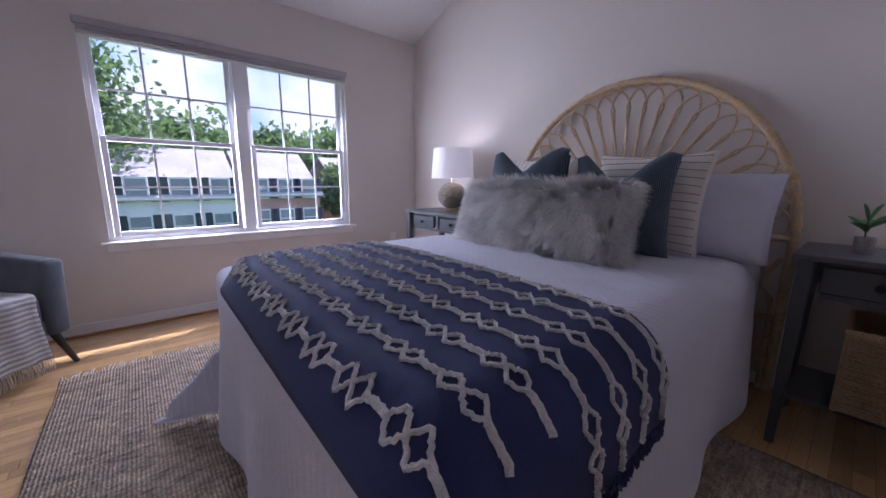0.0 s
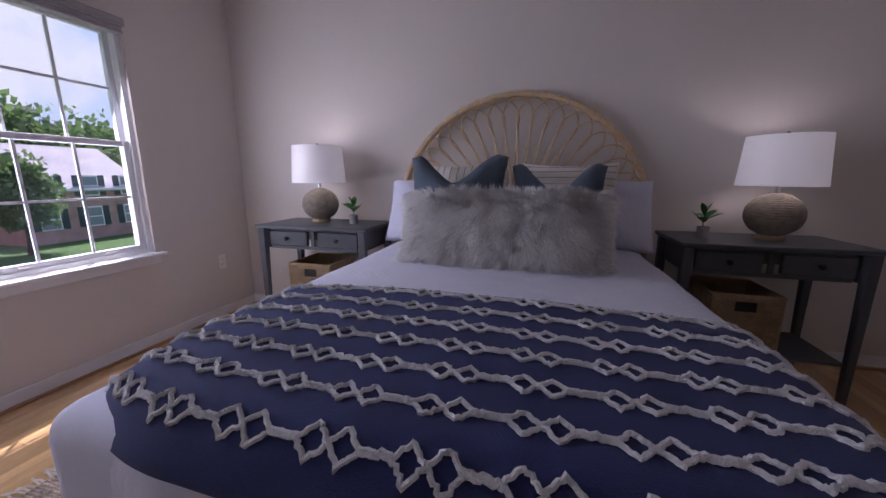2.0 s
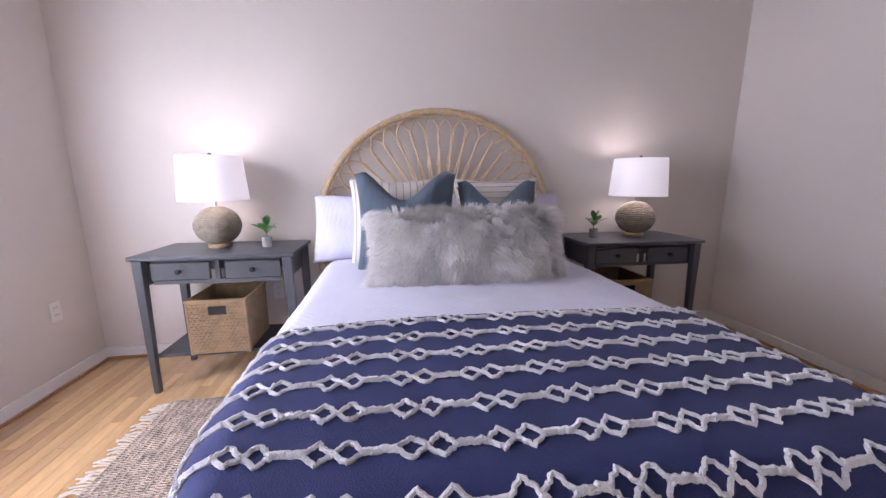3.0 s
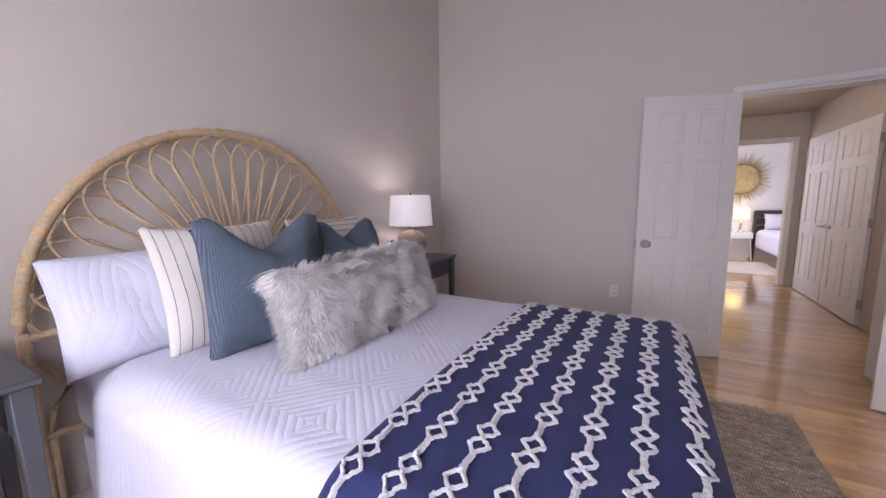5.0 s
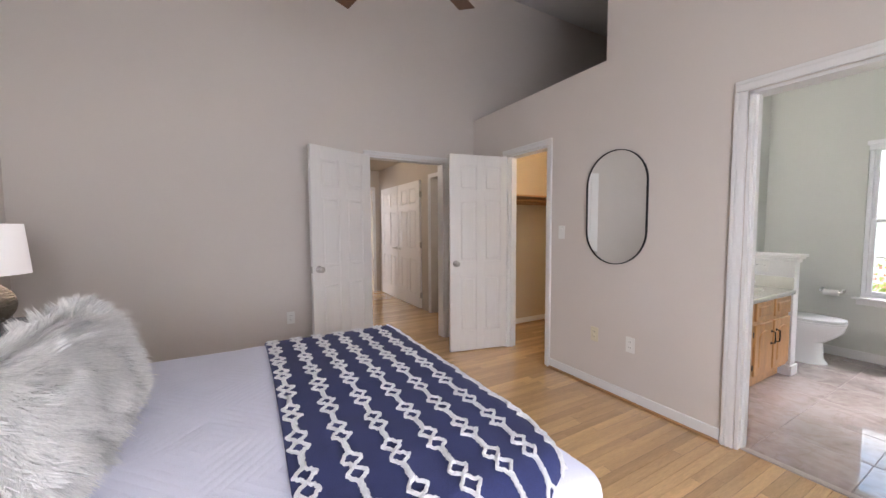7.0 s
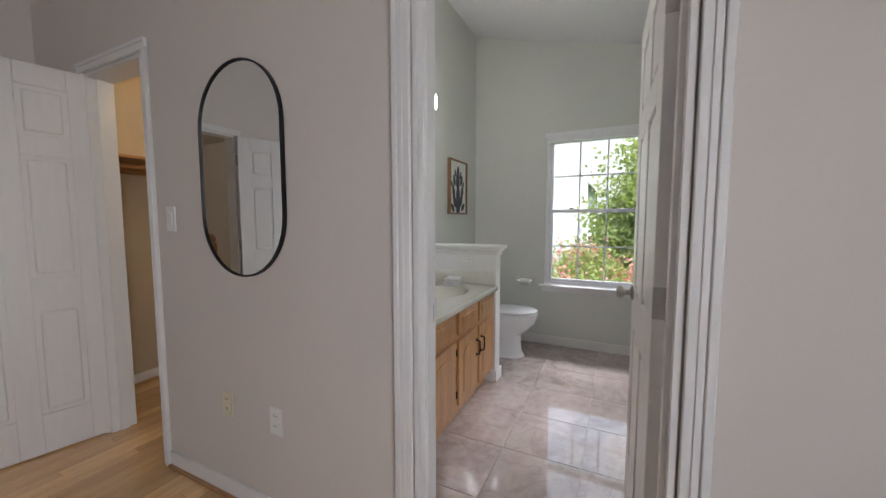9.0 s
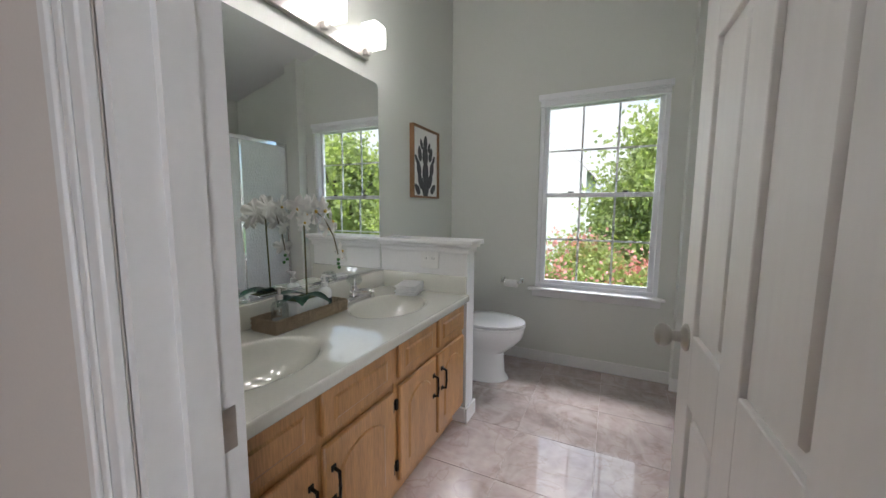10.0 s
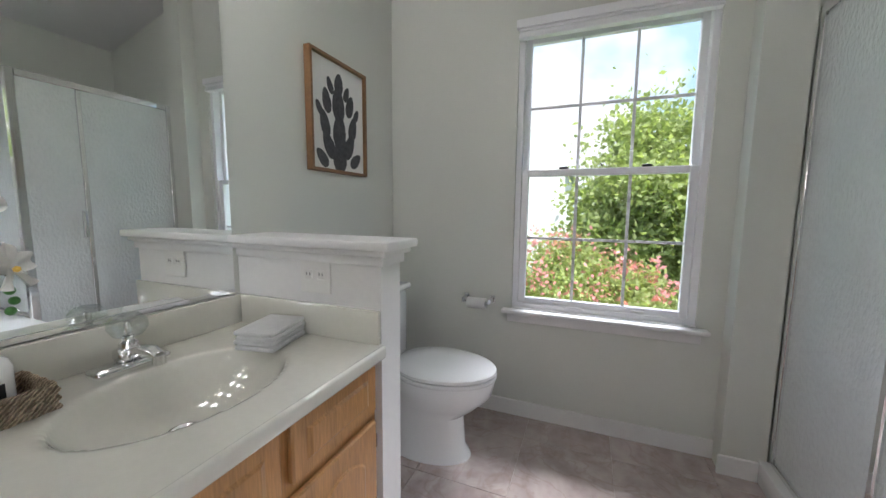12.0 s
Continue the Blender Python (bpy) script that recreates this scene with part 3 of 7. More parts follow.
def window_unit(name, label, m, units, w, z0, z1, depth, shade_drop, latches=True):
    """Local x along the wall, -y to the room; the opening's middle at the origin."""
    t = thing(name, 0, 0, 0, label, "window", kind="structure")
    t.matrix_basis = m
    total = units * w + (units - 1) * 0.05
    fr = bmesh.new()
    e = 0.028
    box(fr, -total / 2, -total / 2 + e, 0.02, depth, z0, z1), box(fr, total / 2 - e, total / 2, 0.02, depth, z0, z1)
    box(fr, -total / 2 + e, total / 2 - e, 0.02, depth, z0, z0 + e), box(fr, -total / 2 + e, total / 2 - e, 0.02, depth, z1 - e, z1)
    for k in range(1, units):
        x = -total / 2 + k * (w + 0.05) - 0.025
        box(fr, x - 0.04, x + 0.04, 0.012, depth, z0 + e, z1 - e)
    part("window_frame", fr, M_VINYL, t)
    sl = bmesh.new()
    box(sl, -total / 2 - 0.045, total / 2 + 0.045, -0.055, 0.0, z0 - 0.022, z0 - 0.002, bevel=0.006, segments=2)
    box(sl, -total / 2, total / 2, -0.003, 0.03, z0 - 0.02, z0 + 0.002)
    part("window_sill", sl, M_TRIM, t)
    part("apron", bx(-total / 2 - 0.02, total / 2 + 0.02, -0.014, 0, z0 - 0.075, z0 - 0.023, bevel=0.003), M_TRIM, t)
    zm = (z0 + z1) / 2
    for k in range(units):
        cx = -total / 2 + w / 2 + k * (w + 0.05)
        u = new("sash_pair")
        u.parent = t
        u.matrix_basis = pose(cx, 0, 0)
        sw = w - 0.05
        up = sash(u, sw, zm - 0.012, z1 - 0.024, 0.085, 3, 2, "upper_sash")
        lo = sash(u, sw - 0.012, z0 + 0.024, zm + 0.02, 0.048, 3, 2, "lower_sash")
        up.parent, lo.parent = t, t
        up.matrix_basis = lo.matrix_basis = pose(cx, 0, 0)
        for s in (-0.22, 0.22):
            part("sash_lift", bx(s * w - 0.025 + cx, s * w + 0.025 + cx, 0.022, 0.032, z0 + 0.036, z0 + 0.046, bevel=0.002), M_PLATE, t)
            if latches:
                part("sash_lock", bx(s * w - 0.022 + cx, s * w + 0.022 + cx, 0.03, 0.06, zm + 0.021, zm + 0.033, bevel=0.004), M_KNOB, t, "dark sash lock")
        bpy.data.objects.remove(u)
    sh = bmesh.new()
    box(sh, -total / 2 - 0.01, total / 2 + 0.01, -0.03, 0.012, z1 - 0.012, z1 + 0.03, bevel=0.004)
    n = max(2, int(shade_drop / 0.014))
    for k in range(n):
        box(sh, -total / 2 + 0.004, total / 2 - 0.004, -0.022 + 0.004 * (k % 2), 0.018, z1 - 0.012 - 0.014 * (k + 1), z1 - 0.0125 - 0.014 * k, bevel=0.003)
    box(sh, -total / 2 + 0.002, total / 2 - 0.002, -0.024, 0.018, z1 - 0.03 - 0.014 * n, z1 - 0.013 - 0.014 * n, bevel=0.003)
    part("raised_shade", sh, M_SHADE if units > 1 else M_VINYL, t, "raised cellular shade")
    return t


window_unit("window_1", "white double vinyl window with grilles and raised grey shade", pose(0, (W_Y0 + W_Y1) / 2, 0, 0, 0, 90), 2, (W_Y1 - W_Y0 - 0.05) / 2, W_Z0, W_Z1, 0.12, 0.014, False)
window_unit("window_2", "white vinyl double-hung bathroom window with grilles", pose((BW_X0 + BW_X1) / 2, -6.575, 0, 0, 0, 180), 1, BW_X1 - BW_X0, BW_Z0, BW_Z1, 0.12, 0.03)
window_unit("window_3", "white vinyl double-hung window above the tub", pose(0, (TW_Y0 + TW_Y1) / 2, 0, 0, 0, 90), 1, TW_Y1 - TW_Y0, TW_Z0, TW_Z1, 0.12, 0.03)


# ---- doors ----


def door_leaf(name, label, w, m, knob_side=1, hinges=True, lever=False):
    """A six-panel leaf; local x from the hinge (0) to the free edge (w), y is its thickness, both faces panelled."""
    t = thing(name, 0, 0, 0, label, "door", kind="structure")
    t.matrix_basis = m
    H, T = 2.03, 0.035
    st, rail = 0.11 * w / 0.7, 0.10
    b = bmesh.new()
    xs = [(0, st), (w / 2 - st * 0.42, w / 2 + st * 0.42), (w - st, w)]
    zs = [(0.01, 0.22), (0.79, 0.95), (1.58, 1.68), (H - 0.10, H + 0.01)]
    for a, c in xs:
        box(b, a, c, -T / 2, T / 2, 0.01, H + 0.01, bevel=0.002)
    for a, c in zs:
        box(b, st, xs[1][0], -T / 2, T / 2, a, c, bevel=0.002), box(b, xs[1][1], xs[2][0], -T / 2, T / 2, a, c, bevel=0.002)
    part("leaf", b, M_DOOR, t)
    for (z0, z1) in ((0.22, 0.79), (0.95, 1.58), (1.68, H - 0.10)):
        for (a, c) in ((st, xs[1][0]), (xs[1][1], xs[2][0])):
            p = bmesh.new()
            box(p, a - 0.002, c + 0.002, -T / 2 + 0.011, T / 2 - 0.011, z0 - 0.002, z1 + 0.002)
            box(p, a + 0.022, c - 0.022, -T / 2 + 0.003, T / 2 - 0.003, z0 + 0.022, z1 - 0.022, bevel=0.007)
            part("panel", p, M_DOOR, t)
    if lever:
        for s in (-1, 1):
            k = bmesh.new()
            lathe(k, [(0, 0), (0.028, 0), (0.028, 0.006), (0.012, 0.012), (0.010, 0.045), (0, 0.046)], 16, m=pose(w - 0.06, s * T / 2, 0.93, -90 * s, 0, 0))
            box(k, w - 0.17, w - 0.05, s * (T / 2 + 0.036), s * (T / 2 + 0.05), 0.92, 0.94, bevel=0.004)
            part("handle", k, M_NICKEL, t, "brushed nickel lever handle")
    else:
        for s in (-1, 1):
            k = bmesh.new()
            lathe(k, [(0, 0), (0.032, 0), (0.033, 0.004), (0.026, 0.010), (0.013, 0.014), (0.012, 0.030), (0.022, 0.036), (0.028, 0.047), (0.027, 0.058), (0.018, 0.066), (0, 0.068)], 20, m=pose(w - 0.06, s * T / 2, 0.93, -90 * s, 0, 0))
            part("knob", k, M_NICKEL, t, "brushed nickel door knob")
    if hinges:
        for z in (0.22, 1.02, 1.82):
            k = bmesh.new()
            tube(k, [(-0.006, -T / 2, z - 0.045), (-0.006, -T / 2, z + 0.045)], 0.007, 8)
            box(k, -0.004, 0.0, -T / 2, T / 2, z - 0.044, z + 0.044)
            part("hinge", k, M_NICKEL, t, "nickel hinge")
    part("latch_plate", bx(w - 0.001, w + 0.002, -0.012, 0.012, 0.90, 0.96), M_NICKEL, t)
    return t


def leaf_pose(hx, hy, fx, fy):
    return pose(hx, hy, 0, 0, 0, math.degrees(math.atan2(fy - hy, fx - hx)))


door_leaf("door_1", "white six-panel entrance door swung open", 0.68, leaf_pose(4.622, -2.575, 4.362, -1.955))
door_leaf("door_2", "white six-panel closet door standing open", 0.67, leaf_pose(4.03, -3.915, 4.165, -3.262))
door_leaf("door_3", "white six-panel bathroom door standing open", 0.70, leaf_pose(1.262, -4.035, 1.285, -4.74))
door_leaf("door_4", "white six-panel door of the small room ajar", 0.48, leaf_pose(5.79, -4.04, 5.60, -4.48))
door_leaf("door_5", "tan-lit panelled hall closet door", 0.86, pose(7.86, -3.878, 0, 0, 0, 180), lever=True)
door_leaf("door_6", "tan-lit panelled hall closet door leaf", 0.86, pose(6.12, -3.878, 0, 0, 0, 0), lever=True)

# ---- bed ----
BX0, BX1, BY0, BY1, BZ = 1.54, 3.05, -2.205, -0.10, 0.715


def drop(d, r=0.07):
    """How a cloth falls over a rounded edge: the outward and downward way after d metres past the start of the round."""
    q = r * math.pi / 2
    if d <= 0:
        return d, 0.0
    if d < q:
        a = d / r
        return r * math.sin(a), r * (1 - math.cos(a))
    return r, r + (d - q)


def over_bed(x, y, lift=0.0):
    """Lays a flat cloth point (x, y) over the mattress; past the edge it falls."""
    r = 0.11
    ox = oy = 0.0
    # the foot corner by the window is rounded in plan
    ex = max(0.0, min(1.0, (abs(x - 2.295) - 0.40) / 0.36))
    ey = max(0.0, min(1.0, (BY0 + 0.36 - y) / 0.36))
    tuck = 0.085 * (ex * ey) ** 1.6 if x < 2.295 else 0.0
    px, py, dz = x, y, 0.0
    if x < BX0 + r:
        o, dn = drop(BX0 + r - x, r)
        px, dz = BX0 + r - o, dz + dn
        ox = dn
    elif x > BX1 - r:
        o, dn = drop(x - BX1 + r, r)
        px, dz = BX1 - r + o, dz + dn
        ox = dn
    if y < BY0 + r:
        o, dn = drop(BY0 + r - y, r)
        py, oy = BY0 + r - o, dn
        dz = max(dz, dn) + 0.25 * min(dz, dn)
    crown = 0.02 * max(0.0, 1 - ((x - 2.295) / 0.65) ** 2) * max(0.0, min(1, (-0.6 - y) / 0.5)) * max(0.0, min(1, (y - BY0 - 0.11) / 0.6)) if dz < 0.0001 else 0.0
    flare = 0.05 * min(max(ox - 0.1, 0), 1) + 0.02 * math.sin(y * 9.0) * min(max(ox - 0.1, 0) * 2, 1)
    fly = 0.06 * min(max(oy - 0.12, 0), 1) + 0.022 * math.sin(x * 11.0 + 0.6) * min(max(oy - 0.1, 0) * 2, 1)
    sx = -1 if x < 2.295 else 1
    px += sx * flare
    py -= fly
    if ox > 0 and oy > 0:
        c = max(0.0, min(ox, oy) - 0.12)
        if sx < 0:
            c *= min(1.0, c / 0.35)
        px += sx * c * 0.18
        py -= c * (0.66 if sx < 0 else 0.22)
    px -= sx * tuck
    py += tuck
    n = noise.noise((x * 3.5, y * 3.5, 1.7)) * 0.006
    ax, ay = min(ox / r, 1.0), min(oy / r, 1.0)
    return Vector((px + sx * lift * ax, py - lift * ay, BZ - dz + crown + lift * (1 - max(ax, ay)) + n))


bed = thing("bed", 2.295, -1.1, 0, "queen bed made up with a white quilted coverlet", "bed")
inv = Matrix.Translation((-2.295, 1.1, 0))


def bed_part(name, m, mat, label, **k):
    bmesh.ops.transform(m, matrix=inv, verts=m.verts)
    return part(name, m, mat, bed, label, **k)


bed_part("box_spring", bx(BX0 + 0.03, BX1 - 0.03, BY0 + 0.04, BY1, 0.12, 0.42, bevel=0.03, segments=2), M_SHEET, "white box spring")
bed_part("mattress", bx(BX0 + 0.012, BX1 - 0.012, BY0 + 0.012, BY1, 0.42, BZ - 0.02, bevel=0.06, segments=4), M_SHEET, "white mattress with fitted sheet")
for lx in (1.60, 2.98):
    for ly in (-0.2, -2.0):
        bed_part("leg", bx(lx - 0.03, lx + 0.03, ly - 0.03, ly + 0.03, 0.0, 0.12, bevel=0.005), M_DARKWOOD, "dark bed leg")
# bed skirt, straight with soft pleats
m = bmesh.new()
for (xa, ya, xb, yb) in ((BX0 + 0.015, -0.16, BX0 + 0.015, BY0 + 0.02), (BX1 - 0.015, -0.16, BX1 - 0.015, BY0 + 0.02), (BX0 + 0.02, BY0 + 0.02, BX1 - 0.02, BY0 + 0.02)):
    def skirt(u, v, xa=xa, ya=ya, xb=xb, yb=yb):
        wob = 0.012 * math.sin(u * 34) * (1 - v)
        x, y = xa + (xb - xa) * u, ya + (yb - ya) * u
        return (x + (wob if xa == xb else 0), y + (wob if ya == yb else 0), 0.016 + v * 0.40)
    sheet(m, 70, 4, skirt)
bed_part("bed_skirt", m, M_SHEET, "white pleated bed skirt")


def quilt(u, v):
    x = 0.98 + u * (3.61 - 0.98)
    y = -0.42 - v * (2.80 - 0.42)
    p = over_bed(x, y, 0.006)
    # soft rumples in the quilting
    p.z += 0.0025 * noise.noise((x * 9, y * 9, 4.0)) + 0.0015 * noise.noise((x * 21, y * 17, 9.0))
    hem = 0.05 + 0.10 * max(0.0, noise.noise((x * 1.7, y * 1.7, 6.0)))
    if p.z < hem:
        p.z = hem + 0.1 * (p.z - hem)
    return p


m = bmesh.new()
sheet(m, 190, 170, quilt)
cov = bed_part("coverlet", m, M_WHITEFAB, "white quilted cotton coverlet", sharp=180)
so = cov.modifiers.new("thickness", "SOLIDIFY")
so.thickness, so.offset = 0.008, -1

# throw across the foot of the bed
throw = thing("throw_blanket", 2.295, -1.8, 0.72, "navy woven throw with white tufted diamonds and fringe", "blanket")
tinv = Matrix.Translation((-2.295, 1.8, -0.72))
TX0, TX1, TY0, TY1 = 1.37, 3.22, -2.235, -1.485


def throw_at(x, y, lift=0.0):
    skew = -0.008 * (x - 2.295) + 0.004 * math.sin(x * 3.1 + y * 2.0)
    return over_bed(x, y + skew, 0.026 + lift)


def throw_part(name, m, mat, label, **k):
    bmesh.ops.transform(m, matrix=tinv, verts=m.verts)
    return part(name, m, mat, throw, label, **k)


m = bmesh.new()
sheet(m, 120, 60, lambda u, v: throw_at(TX0 + u * (TX1 - TX0), TY0 + v * (TY1 - TY0)))
cl = throw_part("cloth", m, M_NAVY, "navy woven cotton cloth", sharp=180)
so = cl.modifiers.new("thickness", "SOLIDIFY")
so.thickness, so.offset = 0.008, -1
rnd = random.Random(4)
for row in range(7):
    y = -1.517 - row * 0.106
    def yarn(name, points, r):
        m = bmesh.new()
        fine = []
        for a, b in zip(points, points[1:]):
            n = max(2, int(math.dist(a, b) / 0.006))
            fine += [(a[0] + (b[0] - a[0]) * i / n, a[1] + (b[1] - a[1]) * i / n) for i in range(n)]
        fine.append(points[-1])
        tube(m, [throw_at(px + rnd.uniform(-.0026, .0026), py + rnd.uniform(-.0026, .0026), 0.003 + rnd.uniform(-.002, .002)) for px, py in fine], r, 5)
        throw_part(name, m, M_TUFT, "")
    x = 1.44 + 0.005 * row
    yarn("tufted_bar", [(TX0 + 0.01, y), (x + 0.004, y)], 0.0068)
    while x < TX1 - 0.16:
        dw, dh = 0.027, 0.025
        for c in (x + dw, x + 3 * dw):
            yarn("tufted_diamond", [(c - dw, y), (c, y + dh), (c + dw, y), (c, y - dh), (c - dw, y)], 0.0050)
        a = x + 4 * dw
        yarn("tufted_bar", [(a - 0.004, y), (a + 0.056, y)], 0.0078)
        x += 4 * dw + 0.052
for s, xe in ((-1, TX0), (1, TX1)):
    m = bmesh.new()
    for k in range(110):
        y = TY0 + (TY1 - TY0) * (k + rnd.random() * 0.6) / 110
        L = rnd.uniform(0.035, 0.055)
        tube(m, [throw_at(xe + s * L * q, y + rnd.uniform(-.006, .006) * q, 0.002) for q in (0, 0.33, 0.66, 1)], 0.003, 4)
    tagged(throw_part("fringe", m, M_NAVY, "navy knotted fringe"), kind="stuff")

# ---- rattan headboard ----
hb = thing("headboard", 2.292, -0.055, 0, "arched natural rattan peacock headboard against the wall", "headboard")
HR, HZ = 0.828, 0.822


def arch(r, n=48, legs=True):
    pts = [(-r, 0, 0.02)] if legs else []
    pts += [(-r * math.cos(math.pi * k / n), 0, HZ + r * math.sin(math.pi * k / n)) for k in range(n + 1)]
    return pts + ([(r, 0, 0.02)] if legs else [])


m = bmesh.new()
tube(m, arch(HR), 0.02, 10)
part("outer_arch", m, M_RATTAN, hb)
m = bmesh.new()
tube(m, arch(0.13, 24, False), 0.010, 8), tube(m, arch(0.105, 24, False), 0.009, 8)
part("hub_arch", m, M_RATTAN, hb)
for z in (0.80, 0.40):
    m = bmesh.new()
    tube(m, [(-HR + 0.01, 0, z), (HR - 0.01, 0, z)], 0.016, 8)
    part("cross_rail", m, M_RATTAN, hb)
for s in (-1, 1):
    m = bmesh.new()
    tube(m, [(s * (HR - 0.032), 0, 0.02), (s * (HR - 0.032), 0, 0.40), (s * (HR - 0.045), 0, 0.50), (s * (HR - 0.10), 0, 0.58), (s * (HR - 0.03), 0, 0.70)], 0.012, 8)
    part("side_brace", m, M_RATTAN, hb)
NP = 23
for k in range(NP):
    a0 = math.pi * (k + 0.5) / NP
    half = math.pi / NP
    m = bmesh.new()
    wide, long, tip = half * 0.735, 0.13, HR - 0.022
    neck = tip - long
    # a slender teardrop: up from the hub, round under the rim, and back
    leg = [(0.115 + (neck - 0.115) * q / 12, 0.006 + (wide - 0.006) * (q / 12) ** 1.35) for q in range(12)]
    cap = [(neck + long * math.cos(b), wide * math.sin(b)) for b in (math.pi / 2 * (1 - q / 8) for q in range(9))]
    side = leg + cap
    loop = [(rad, w) for rad, w in side] + [(rad, -w) for rad, w in side[-2::-1]]
    tube(m, [(-(rad * math.cos(a0) - w * math.sin(a0)), 0.007 * (1 if w > 0 else -1), HZ + rad * math.sin(a0) + w * math.cos(a0)) for rad, w in loop], 0.0066, 6)
    part("petal_loop", m, M_RATTAN, hb)
for k in range(24):
    m = bmesh.new()
    a = math.pi * (k + 0.5) / 24
    lathe(m, [(0.0225, -0.014), (0.0235, 0), (0.0225, 0.014)], 10, m=Matrix.Translation((-HR * math.cos(a), 0, HZ + HR * math.sin(a))) @ Matrix.Rotation(a, 4, "Y"))
    part("cane_binding", m, M_BINDING, hb, "wrapped cane binding", sharp=60)


# ---- pillows ----


def pillow_surface(w, h, t, seed, ears=0.0, chop=0.0, wrinkle=0.01, pinch=0.07):
    """The stuffed surface: f(u, v, s), s = -1 for the front."""
    def f(u, v, s):
        a, b = u * 2 - 1, v * 2 - 1
        body = max(0.0, (1 - abs(a) ** 2.6)) ** 0.55 * max(0.0, (1 - abs(b) ** 2.6)) ** 0.55
        x = a * w / 2 * (1 - pinch * (1 - b * b) * abs(a) ** 3)
        z = h / 2 + b * h / 2 * (1 - pinch * (1 - a * a) * abs(b) ** 3)
        y = s * t / 2 * body
        if chop and b > -0.2:
            c = 0.5 + 0.5 * math.cos(math.pi * min(1.0, abs(a + 0.06) / 0.78))
            z -= chop * c * ((b + 0.2) / 1.2) ** 1.5
            y *= 1 + 0.35 * c * max(0.0, b)
        if ears:
            z += ears * max(0, abs(a) - 0.55) * max(0, b) * 1.6 - 0.035 * max(0, abs(a) - 0.8) / 0.2 * max(0, b) ** 4
        nn = noise.noise((x * 7 + seed, z * 7, s * 3.0 + seed))
        y += wrinkle * nn * body * 2 + wrinkle * 0.8 * math.sin(a * 9 + nn * 5) * body * (abs(b) ** 2)
        return (x, y, z)
    return f


def pillow_mesh(w, h, t, seed, nu=36, nv=36, **k):
    """A stuffed pillow: local x width, z height from 0, y thickness, front to -y."""
    m = bmesh.new()
    f = pillow_surface(w, h, t, seed, **k)
    sheet(m, nu, nv, lambda u, v: f(u, v, -1)), sheet(m, nu, nv, lambda u, v: f(u, v, 1))
    bmesh.ops.remove_doubles(m, verts=m.verts, dist=0.0008)
    return m


def pillow(name, label, x, y, z, w, h, t, lean, mat, seed, rz=0, roll=0, **k):
    ob = thing(name, x, y, z, label, "pillow")
    ob.matrix_basis = pose(x, y, z) @ pose(0, 0, 0, 0, 0, rz) @ pose(0, 0, 0, -lean, roll, 0)
    part("cover", pillow_mesh(w, h, t, seed, **k), mat, ob, sharp=180)
    return ob


for px, s in ((1.865, 1), (2.70, 2)):
    p = pillow("bed_pillow", "white cotton sleeping pillow propped on the headboard", px, -0.40, BZ - 0.005, 0.77, 0.43, 0.23, 24, M_WHITEFAB, s, pinch=0.04, wrinkle=0.014)
    m, m2 = bmesh.new(), bmesh.new()
    tube(m, [(-0.378, 0, 0.02), (-0.365, 0, 0.21), (-0.378, 0, 0.41)], 0.004, 5), tube(m2, [(0.378, 0, 0.02), (0.365, 0, 0.21), (0.378, 0, 0.41)], 0.004, 5)
    part("piping", m, M_SHEET, p), part("piping", m2, M_SHEET, p)
for px, s, across in ((1.985, 5, False), (2.595, 6, True)):
    p = pillow("striped_pillow", "cream cotton pillow with dark stitched stripes", px, -0.54, BZ, 0.54, 0.51, 0.17, 16, M_CREAM, s, 0, pinch=0.09)
    surf = pillow_surface(0.54, 0.51, 0.17, s, pinch=0.09)
    for k in range(13):
        u = 0.05 + k * 0.075
        m = bmesh.new()
        for q in range(40):
            v = 0.02 + 0.96 * q / 40
            ends = [Vector(surf(e, u, -1) if across else surf(u, e, -1)) for e in (v, v + 0.015)]
            tube(m, [e + Vector((0, -0.0012, 0)) for e in ends], 0.0019, 4)
        tagged(part("stitched_stripe", m, M_STITCH, p), kind="stuff")
for px, py, s, rz, bw, bh in ((2.03, -0.72, 11, -3, 0.53, 0.525), (2.55, -0.66, 12, 6, 0.47, 0.48)):
    p = pillow("blue_pillow", "blue ribbed cotton pillow with a dented top", px, py, BZ, bw, bh, 0.24, 6, M_BLUE, s, rz, chop=0.12, ears=0.03, wrinkle=0.016, pinch=0.10)
    part("back_panel", pillow_mesh(bw - 0.015, bh - 0.035, 0.23, s, chop=0.12, ears=0.03, pinch=0.10), M_INDIGO, p, "indigo cotton back", at=pose(0, 0.024, 0.008), sharp=180)

